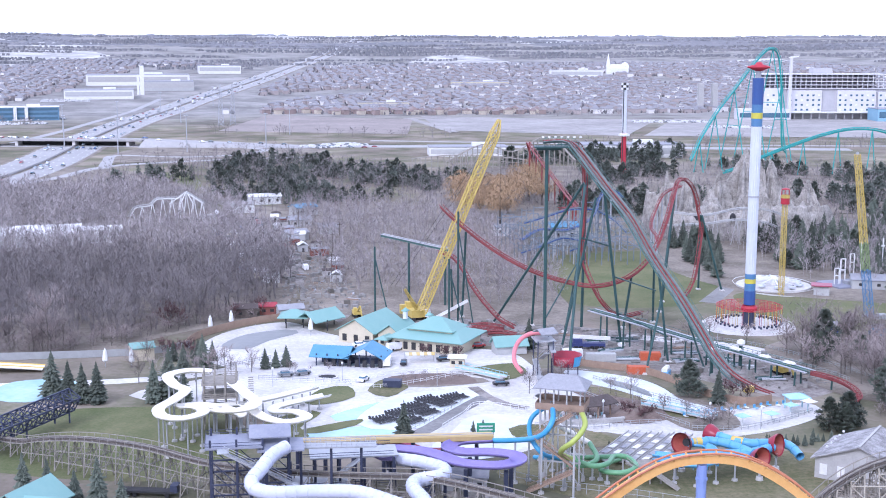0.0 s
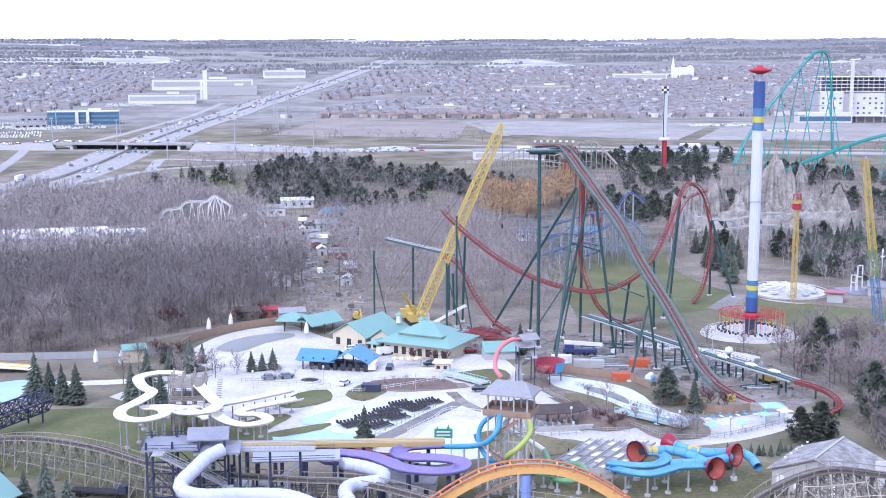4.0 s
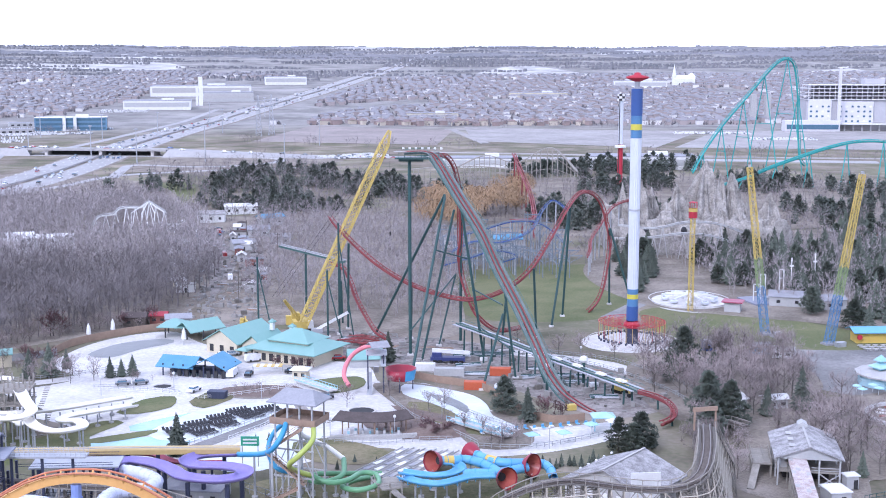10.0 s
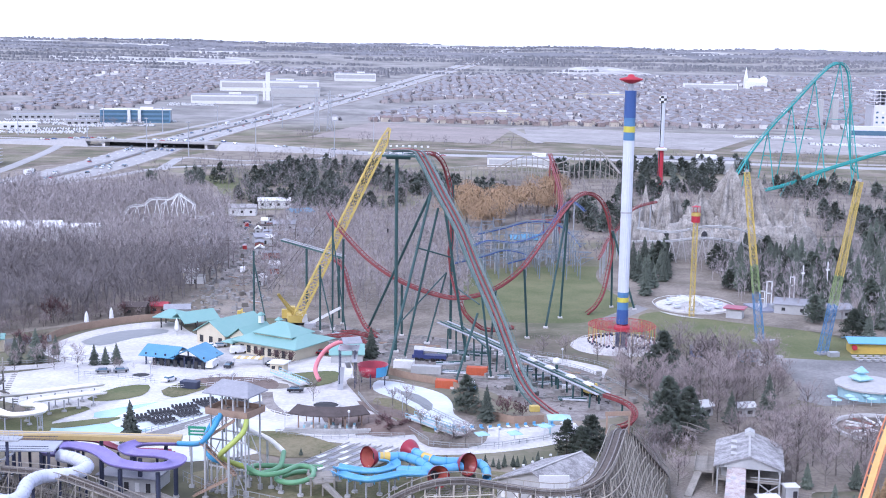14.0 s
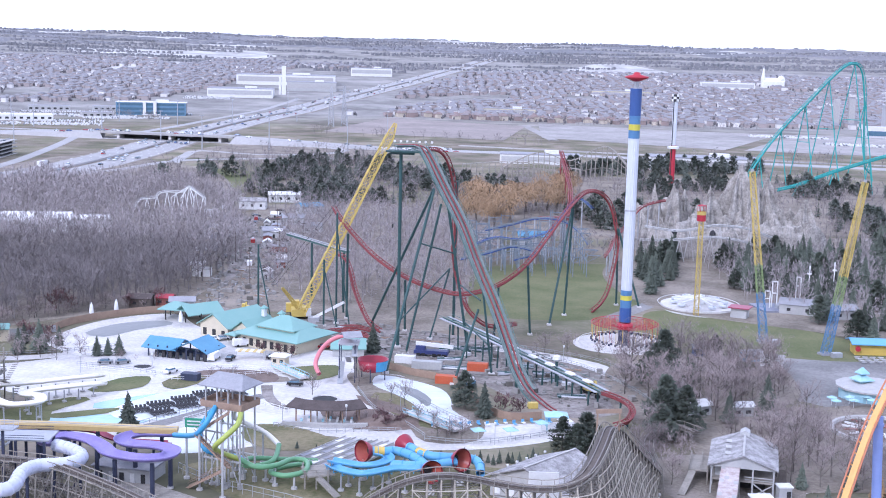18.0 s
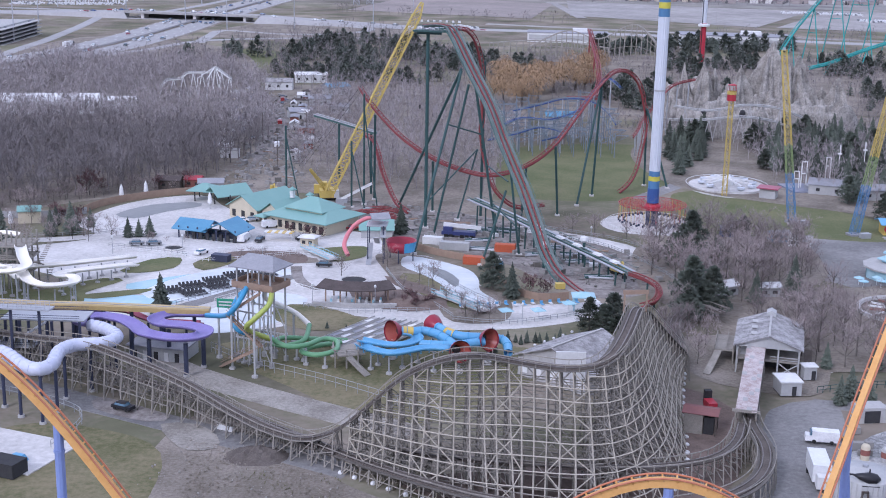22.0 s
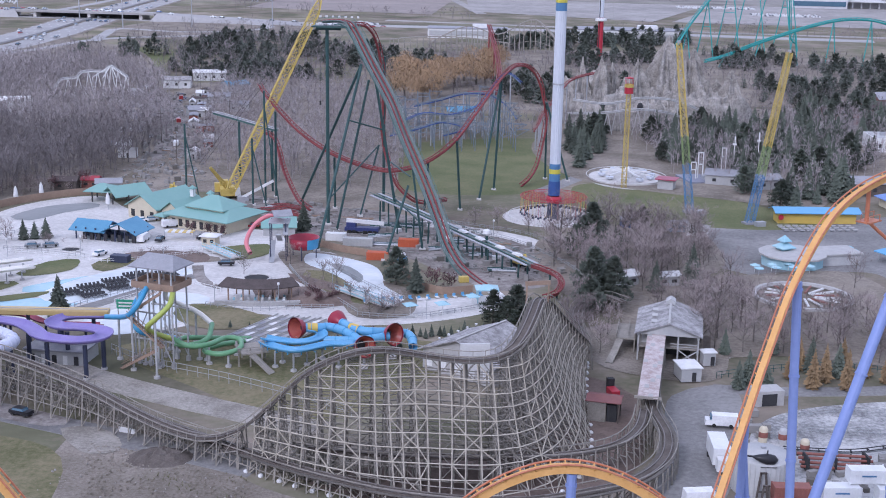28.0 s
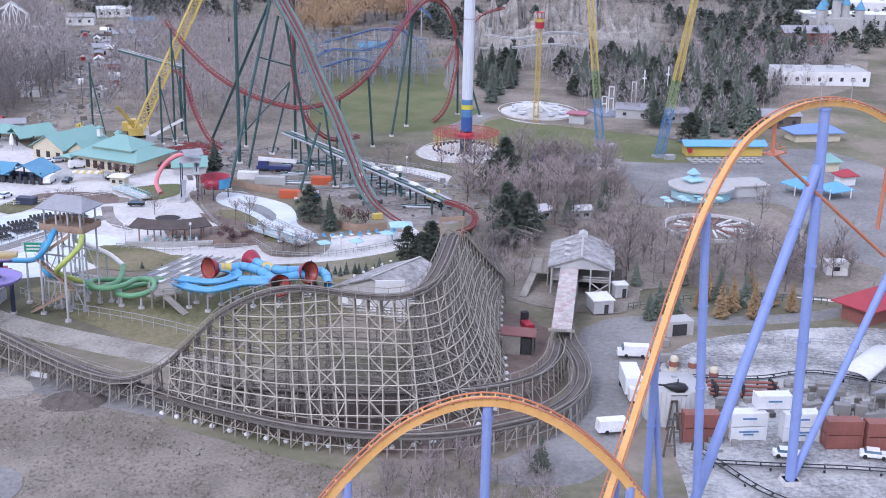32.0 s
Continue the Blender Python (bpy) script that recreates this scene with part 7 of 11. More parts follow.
def arena():
    """The low stone building with a broad patched roof behind the fan."""
    root = thing("stone_arena_building", 130, 251, 0, "pale stone hall with a broad patched grey roof", "building")
    part("wall", MB().wall_gable(133.6, 252.9, -0.2, 17, 19, 4.8, 3.6, 49), STONEWALL, root)
    part("roof", MB().gable(133.6, 252.9, 4.7, 17, 19, 3.7, 49, 0.9), OLDROOF, root)
    part("ridge_cap", MB().bar((127.6, 246, 8.75), (139.6, 259.8, 8.75), 0.5, 0.2), STONEWALL, root)
    side_windows(root, 133.6, 252.9, 0, 17, 19, 1.0, 49, 5, 1.6, 2.4, WHITE)
    for k in range(5):
        part("roof_vent", MB().box(124.5 + k * 2.2, 254.8 + k * 2.5, 6.0, 0.5, 0.4, 0.35, 49), WHITE, root)
    board = thing("lattice_screen", 129, 216, 0, "white lattice screen standing in the timber structure", "screen")
    part("board", MB().box(129, 214, 13.6, 5.5, 0.3, 5.2), WHITE, board)
    for u in (-2.4, 2.4):
        part("post", MB().box(129 + u, 214.3, 0, 0.3, 0.3, 18.6), WOOD, board)


arena()


def station():
    root = thing("coaster_station", 177, 264, 0, "grey barn-like coaster station with a patched gable roof", "building")
    cx, cy, rz = 177.7, 265.2, 76
    c, s = math.cos(radians(rz)), math.sin(radians(rz))
    def at(u, v):
        return cx + u * c - v * s, cy + u * s + v * c
    part("roof", MB().gable(cx, cy, 6.6, 18.4, 13.6, 2.5, rz, 0.7), OLDROOF, root, "patched pale shingle roof")
    part("ridge_cap", MB().bar((*at(-9.9, 0), 9.4), (*at(9.9, 0), 9.4), 0.5, 0.14), STONEWALL, root)
    (ax, ay), (bx, by) = at(-9.3, 6.8), at(-9.3, -6.8)
    mx, my = at(-9.3, 0)
    part("gable_wall", MB().add([(ax, ay, 6.3), (bx, by, 6.3), (mx, my, 9.0), (ax + 0.1, ay + 0.4, 6.3), (bx + 0.1, by + 0.4, 6.3), (mx + 0.1, my + 0.4, 9.0)], [(0, 1, 2), (5, 4, 3), (0, 3, 4, 1), (1, 4, 5, 2), (2, 5, 3, 0)]), GREYWALL, root, "grey boarded gable")
    for v in (-6.7, 6.7):
        part("eave_beam", MB().bar((*at(-9.2, v), 6.2), (*at(9.2, v), 6.2), 0.3, 0.5), GREYWALL, root)
    part("platform", MB().box(cx, cy, 3.2, 18, 13.4, 0.45, rz), WOOD, root)
    part("back_wall", MB().box(*at(9, 0), 3.4, 0.3, 13, 3.1, rz), GREYWALL, root)
    part("control_room", MB().box(*at(-5, 4.4), 3.6, 4, 3, 2.6, rz), GREYWALL, root)
    # solid dark box stands in for the shade under the platform
    part("dark_undercroft", MB().box(*at(2.5, 0), 0, 12, 10, 3.2, rz), DARK, root)
    for u in (-9, -3, 3, 9):
        for v in (-6.6, -2.2, 2.2, 6.6):
            part("post", MB().box(*at(u, v), 0, 0.34, 0.34, 6.5, rz), GREYWALL, root)
    br = MB()
    for v0, v1 in ((-6.6, -2.2), (-2.2, -6.6)):
        br.bar((*at(-9.1, v0), 0.2), (*at(-9.1, v1), 3.2), 0.22)
    part("cross_brace", br.bar((*at(-9.1, -6.6), 4.5), (*at(-9.1, -0.5), 4.5), 0.14).bar((*at(-9.1, -6.6), 3.9), (*at(-9.1, -0.5), 3.9), 0.12), GREYWALL, root)
    part("cupola", MB().wall_gable(*at(7.5, 0), 8.6, 3, 2.2, 1.2, 0.6, rz), GREYWALL, root)
    for k in range(3):
        part("roof_patch", MB().box(*at(-5 + k * 4.5, 3.2), 8.28, 2.2, 1.6, 0.06, rz), STONEWALL, root)
    part("side_deck", MB().box(*at(1.5, 9.6), 3.0, 11, 4.6, 0.3, rz), WOOD, root)
    for k in range(6):
        for v in (7.6, 11.7):
            part("side_deck_post", MB().box(*at(-3.8 + k * 2.1, v), 0, 0.26, 0.26, 4.3, rz), WOOD, root)
    for v in (7.6, 9.2, 11.7):
        part("side_deck_railing", MB().bar((*at(-4, v), 4.3), (*at(7, v), 4.3), 0.14).bar((*at(-4, v), 3.8), (*at(7, v), 3.8), 0.1), WOOD, root)
    part("exit_ramp", MB().bar((*at(-4, 10.8), 3.0), (*at(-13, 12.6), 0.2), 1.6, 0.25), WOOD, root)
    part("rear_stair", MB().bar((*at(2, -8.6), 3.2), (*at(-6, -8.6), 0.2), 1.6, 0.25).bar((*at(2, -9.4), 4.2), (*at(-6, -9.4), 1.2), 0.12), WOODDARK, root)
    ramp = thing("covered_track_ramp", 168, 240, 0, "covered track tunnel with a long rusty patched roof", "ramp")
    rust = surface("rusty_patched_roof", (0.36, 0.285, 0.265), (0.54, 0.49, 0.47), 0.7, 0.9, bump=0.4, spread=0.25)
    p, q = np.array([173.4, 258.5, 6.3]), np.array([163.0, 218.6, 6.3])
    dv = (q - p) / np.linalg.norm(q - p)
    sd = np.array([-dv[1], dv[0], 0])
    part("roof", MB().bar(p, q, 4.0, 0.3), rust, ramp)
    for k in range(14):
        for j in range(4):
            if (k * 7 + j * 3) % 5 < 3:
                m = p + dv * (1.5 + k * 2.9 + (j % 2) * 0.8) + sd * (-1.5 + j) + (0, 0, 0.15)
                part("roof_sheet", MB().bar(m, m + dv * 1.9, 0.92, 0.07), rust if (k + j) % 3 else STONEWALL, ramp)
    part("end_beam", MB().bar(q + sd * 2.6, q - sd * 2.6, 0.4, 0.5), WOOD, ramp)
    for k in range(8):
        for w in (-1.9, 1.9):
            m = p + (q - p) * (k / 7) + sd * w
            part("post", MB().box(m[0], m[1], 0, 0.26, 0.26, 6.2, 75), WOOD, ramp)
    part("side_beam", MB().bar(p + sd * 1.9 - (0, 0, 1.8), q + sd * 1.9 - (0, 0, 1.8), 0.2, 0.5).bar(p - sd * 1.9 - (0, 0, 1.8), q - sd * 1.9 - (0, 0, 1.8), 0.2, 0.5), WOOD, ramp)
    sh = thing("red_roof_shed", 155, 225, 0, "open timber shed with a dull red roof", "shed")
    part("roof", MB().gable(155.6, 223.6, 4.3, 6.4, 4.4, 0.5, -17, 0.3, 0.15), surface("dull_red_metal", (0.24, 0.11, 0.10), (0.19, 0.09, 0.09), 0.4, 0.8), sh)
    part("wall", MB().box(154.4, 223.9, -0.2, 3.6, 4.0, 4.5, -17), WOOD, sh)
    # dark box painted as the shade inside the open bay
    part("shadowed_bay", MB().box(157.2, 223.2, 0, 1.9, 3.4, 3.6, -17), DARK, sh)
    for u, v in ((3.0, -2.0), (3.0, 2.0)):
        part("post", MB().box(155.6 + u * 0.956 + v * 0.292, 223.6 - u * 0.292 + v * 0.956, 0, 0.25, 0.25, 4.3, -17), WOODDARK, sh)
    for x, y, w, d in ((177.6, 246, 4.4, 5.4), (184.2, 254.6, 2.8, 2.4)):
        h = thing("white_site_hut", x, y, 0, "white boxy site hut with a flat roof", "hut", "white site huts")
        part("wall", MB().box(x, y, 0.3, w, d, 2.9, 5), GREYWALL, h)
        part("roof", MB().box(x, y, 3.2, w + 0.5, d + 0.5, 0.25, 5), WHITE, h)
        part("door", MB().box(x + 0.8, y - d / 2 - 0.05, 0.4, 0.9, 0.1, 2.0, 5), DARK, h)
        part("skid", MB().box(x, y, 0, w, d * 0.7, 0.3, 5), DARK, h)
    loco = thing("red_track_car", 159.5, 235, 0, "small red and black maintenance loader", "vehicle")
    part("body", MB().box(159.5, 235, 0.5, 1.8, 3.2, 1.4, 10), RED, loco)
    part("mast", MB().box(159.3, 237.4, 0.4, 1.4, 1.2, 3.0, 10), DARK, loco)
    part("wheels", MB().box(159.5, 234, 0, 2.1, 0.8, 0.8, 10).box(159.5, 236.2, 0, 2.1, 0.8, 0.8, 10), TYRE, loco)


station()


def container(x, y, z, rz, material, label, L=6.1, bars=None):
    root = thing("shipping_container", x, y, z, label, "container", "stacked containers")
    mb = MB().box(x, y, z + 0.1, L, 2.44, 2.4, rz)
    c, s = math.cos(radians(rz)), math.sin(radians(rz))
    part("body", mb, material, root)
    rib = MB()
    n = int(L / 0.45)
    for k in range(n):
        u = -L / 2 + (k + 0.5) * L / n
        for v in (-1.25, 1.25):
            rib.box(x + u * c - v * s, y + u * s + v * c, z + 0.2, 0.2, 0.1, 2.2, rz)
    part("corrugation", rib, material, root)
    fr = MB()
    for u in (-L / 2, L / 2):
        for v in (-1.22, 1.22):
            fr.box(x + u * c - v * s, y + u * s + v * c, z, 0.22, 0.22, 2.6, rz)
    part("corner_frame", fr, material, root)
    if bars:
        for dz, w in bars:
            v = -1.33
            part("writing_bar", MB().box(x - v * s, y + v * c, z + dz, w, 0.06, 0.28, rz), TOWERCYAN, root)
    return root


def yard():
    for x, y, z in ((187.8, 182, 0), (187.8, 182, 2.6), (192.4, 183, 5.2), (196.8, 181, 0), (196.8, 181, 2.6)):
        container(x, y, z, -2, CONTWHITE, "white shipping container in a stack", 6.1, [(1.4, 2.4)] if z > 0 else [(1.6, 3.4), (1.1, 1.8)])
    for x, y, z in ((179.6, 182, 0), (179.6, 182, 2.6), (203.0, 177.6, 0), (203.0, 177.6, 2.6), (209.6, 176.2, 0), (209.6, 176.2, 2.6)):
        container(x, y, z, -4, CONTRED, "rust-red shipping container in a stack")
    for x, y, z, m, l in ((120.5, 369, -2.6, SITEORANGE, "orange site container on bare ground"), (105, 370, -2.6, GREYWALL, "grey site office trailer"), (111, 351, -2, SITEORANGE, "small orange skip container"), (98, 378, -3, WHITE, "white site cabin on gravel")):
        container(x, y, z, -8, m, l, 6.1 if m is not GREYWALL else 9.0)
    silo = thing("grey_tank", 177.4, 191.5, 0, "squat grey corrugated tank with a shallow cone top", "tank")
    part("body", MB().lathe(177.4, 191.5, 0, [(5.0, 0), (5.0, 6.4), (4.8, 6.6), (0.5, 7.6), (0, 7.6)], 40), GREYWALL, silo, flat=False)
    for k in range(36):
        a = k * 0.17453
        part("wall_rib", MB().box(177.4 + 5.02 * math.cos(a), 191.5 + 5.02 * math.sin(a), 0, 0.1, 0.16, 6.4, math.degrees(a)), GREYWALL, silo)
    part("roof_vent", MB().lathe(177.4, 191.5, 7.5, [(0.5, 0), (0.5, 0.5), (0, 0.7)], 10), STEELGREY, silo)
    heli = thing("dark_helicopter_prop", 176.6, 187.4, 0, "black helicopter prop mounted on a pole beside the tank", "prop")
    part("fuselage", MB().tube([(178.6, 187.2, 7.2), (178.0, 187.2, 7.3), (176.8, 187.3, 7.4), (175.4, 187.4, 7.6), (174.4, 187.5, 7.8)], [0.3, 0.85, 1.0, 0.6, 0.2], 12), PAINTBLACK, heli, flat=False)
    part("tail_boom", MB().tube([(174.6, 187.5, 7.8), (171.4, 187.8, 8.1)], [0.2, 0.1], 8), PAINTBLACK, heli)
    part("tail_fin", MB().box(171.3, 187.8, 7.2, 0.6, 0.1, 1.9), PAINTBLACK, heli)
    part("rotor_mast", MB().tube([(176.8, 187.3, 8.2), (176.8, 187.3, 9.0)], 0.12, 6), PAINTBLACK, heli)
    part("skid", MB().bar((175.6, 186.6, 6.2), (178.4, 186.4, 6.2), 0.1).bar((175.7, 188.1, 6.2), (178.5, 187.9, 6.2), 0.1), PAINTBLACK, heli)
    part("pole", MB().tube([(176.8, 187.3, 0), (176.8, 187.3, 6.6)], 0.2, 8), STEELGREY, heli)
    for k, (x, y) in enumerate(((184, 212), (187.5, 211), (190, 206))):
        t = thing("rusty_tank_prop", x, y, 0, "pale and rusty cylindrical tank prop", "prop", "tank props")
        part("body", MB().lathe(x, y, 0, [(0.85, 0), (0.85, 2.6), (0.6, 3.0), (0, 3.1)], 14), GREYWALL if k % 2 else CREAM, t, flat=False)
        part("rust_band", MB().lathe(x, y, 1.0, [(0.88, 0), (0.88, 1.1)], 14), CONTRED, t)
    pipes = thing("rusty_pipe_rack", 193, 198, 0, "rusty red pipe rack between the props", "pipework")
    for k in range(4):
        part("pipe", MB().tube([(187, 199 + k * 0.8, 0.8 + k * 0.5), (200, 197 + k * 0.8, 0.8 + k * 0.5)], 0.28, 8), CONTRED, pipes)
    for x in (188, 193, 199):
        part("stand", MB().box(x, 199.4, 0, 0.3, 3.4, 2.8), DARK, pipes)
    can = thing("white_arched_canopy", 220, 204, 0, "white arched fabric canopy on posts", "canopy")
    line = [(214, 198, 3.6), (220, 204, 3.7), (226, 210, 3.6)]
    part("cover", MB().sweep(line, [(3 * math.cos(math.pi * k / 8), 1.3 * math.sin(math.pi * k / 8)) for k in range(9)] + [(2.8 * math.cos(math.pi * k / 8), 1.1 * math.sin(math.pi * k / 8)) for k in range(8, -1, -1)]), WHITE, can, flat=False)
    for x, y in line_posts(214, 198, 226, 210, 4, 2.6):
        part("post", MB().tube([(x, y, 0), (x, y, 3.7)], 0.12, 6), STEELGREY, can)
    gr = thing("grey_roof_canopy", 220, 190, 0, "open shelter with a grey sheet roof", "shelter")
    part("roof", MB().gable(222, 190, 4.2, 14, 8, 1.6, 35, 0.4), GREYROOF, gr)
    for x, y in line_posts(216, 186, 228, 194, 4, 3.6):
        part("post", MB().tube([(x, y, 0), (x, y, 4.3)], 0.14, 6), STEELGREY, gr)
    rr = thing("red_roof_pavilion", 236, 238, 0, "pavilion with a bright red hipped roof", "pavilion")
    part("roof", MB().hip(236.5, 238.5, 3.8, 14, 9, 3.0, 30, 0.8, 0.4), REDROOF, rr)
    part("wall", MB().box(236.5, 238.5, -0.2, 12, 7, 4.0, 30), CONTRED, rr)
    portal = thing("stone_underpass", 190, 232, 0, "grey underpass portal with a dark opening", "portal")
    part("surround", MB().box(190.6, 232, -0.2, 6, 4, 3.4, 8), STONEWALL, portal)
    # dark sheet on the front, painted as the shade in the passage
    part("opening", MB().box(190.7, 229.98, 0.1, 3.2, 0.2, 2.5, 8), DARK, portal)


def line_posts(x0, y0, x1, y1, n, half):
    d = np.array([x1 - x0, y1 - y0]) / math.hypot(x1 - x0, y1 - y0)
    return [(x0 + (x1 - x0) * k / (n - 1) - d[1] * s, y0 + (y1 - y0) * k / (n - 1) + d[0] * s) for k in range(n) for s in (-half, half)]


yard()


def monorail_track():
    """Low dark ride rails winding through the gravel yard."""
    for pts in ([(176, 172, 1.2), (186, 170, 1.2), (198, 168, 1.2), (212, 166, 1.2), (224, 172, 1.2)], [(178, 176, 1.0), (184, 160, 1.2), (196, 150, 1.4), (210, 150, 1.4)], [(186, 206, 1.4), (198, 204, 1.6), (210, 206, 1.6), (222, 200, 1.4)]):
        root, line = coaster("low_ride_track", "low dark ride track on short posts in the gravel yard", pts, 1.2, DARK, FENCEGREY, 0.2, 0.1, 0.5, 2.0, group="yard ride tracks")
        for i in range(2, len(line), 5):
            x, y, z = line[i]
            part("post", MB().box(x, y, 0, 0.3, 0.3, max(0.3, z - 0.3)), DARK, root)
    for x, y in ((172.5, 176), (175, 181), (178, 178), (176, 186)):
        b = thing("timber_trestle", x, y, 0, "dark timber trestle bent", "trestle", "yard trestles")
        part("frame", MB().bar((x - 1, y, 0), (x - 0.4, y, 5.5), 0.3).bar((x + 1, y, 0), (x + 0.4, y, 5.5), 0.3).bar((x - 0.9, y, 2), (x + 0.9, y, 2), 0.2).bar((x - 0.6, y, 5.4), (x + 0.6, y, 5.4), 0.3), WOODDARK, b)


monorail_track()


# ---- mountain and other rides ----
def mountain():
    cx, cy = 254, 644
    rng = random.Random(8)
    peaks = [(216, 642, 34, 9), (226, 640, 36, 9), (232, 646, 33, 8), (238, 634, 26, 9), (244.3, 641, 35, 9.5), (252, 648, 30, 10), (260.6, 644, 47, 15), (266.5, 640, 40, 10), (274, 642, 41, 10.5), (280, 634, 25, 9), (287, 644, 24, 9), (292.5, 636, 30, 10.5), (209, 636, 22, 8),
             (222, 624, 21, 8), (233, 618, 20, 8), (248, 620, 23, 8), (262, 624, 26, 9), (272, 616, 22, 8), (283, 612, 20, 7), (291, 622, 19, 7), (298, 630, 14, 7)]
    nx, ny = 240, 150
    mb = MB()
    for j in range(ny):
        for i in range(nx):
            x, y = 200 + 108 * i / (nx - 1), 602 + 68 * j / (ny - 1)
            e = max(0.0, 1 - ((x - 254) / 49) ** 4 - ((y - 637) / 32) ** 4)
            wx, wy = x + 2.2 * noise.noise((x / 6, y / 6, 4)), y + 2.2 * noise.noise((x / 6, y / 6, 14))
            base = 17 * min(1.0, e * 5) * (0.75 + 0.8 * noise.noise((x / 11, y / 11, 1)))
            h = 0.0
            for k, (px, py, ph, pr) in enumerate(peaks):
                a = math.atan2(wy - py, wx - px)
                d = math.hypot(wx - px, wy - py) / (pr * (1 + 0.28 * math.sin(a * 5 + k) + 0.16 * math.sin(a * 11 + 2 * k)))
                h = max(h, ph * max(0.0, 1 - d) ** 0.95)
            k = min(1.0, e * 4)
            crag = 4.2 * abs(noise.noise((x / 4.5, y / 4.5, 5))) + 1.6 * noise.noise((x / 1.8, y / 1.8, 9)) - 1.0
            z = max(base, h) + crag * k
            ledge = 3.4
            z = 0.45 * z + 0.55 * ledge * (math.floor(z / ledge) + smooth(0.45, 1.0, z / ledge - math.floor(z / ledge)))
            mb.v.append((x, y, -5 + max(0.0, z) if e > 0.01 else -5.5))
    mb.f = [(j * nx + i, j * nx + i + 1, (j + 1) * nx + i + 1, (j + 1) * nx + i) for j in range(ny - 1) for i in range(nx - 1)]
    root = thing("artificial_mountain", cx, cy, -4, "grey sculpted concrete mountain with sharp spires", "mountain")
    part("rock_shell", mb, ROCK, root)
    # dark solids set on the rock as the shade inside caves
    for x, y, z, w, h in ((286, 606.5, 0, 7, 8), (240, 608, 10, 3, 4), (222, 612, 10, 3, 3)):
        part("cave_mouth", MB().lathe(x, y, -4 + z, [(w / 2, 0), (w / 2, h * 0.6), (w * 0.3, h * 0.9), (0, h)], 10), DARK, root)
    for pts in ([(206, 604, 12), (222, 598, 11), (238, 597, 14), (254, 598, 13), (268, 602, 8)], [(204, 606, 5), (220, 595, 7), (236, 593, 9), (252, 596, 7), (262, 600, 3)]):
        r, line = coaster("mountain_coaster_track", "pale coaster track along the mountain's foot", pts, 1.4, GREYWALL, GREYWALL, 0.3, 0.15, 0.7, 2.5, group="mountain tracks")
        for i in range(4, len(line) - 1, 9):
            x, y, z = line[i]
            for s in (-2.5, 2.5):
                column(r, (x + s, y, -4), (x, y, z - 0.6), 0.24, STONEWALL, n=6)


mountain()


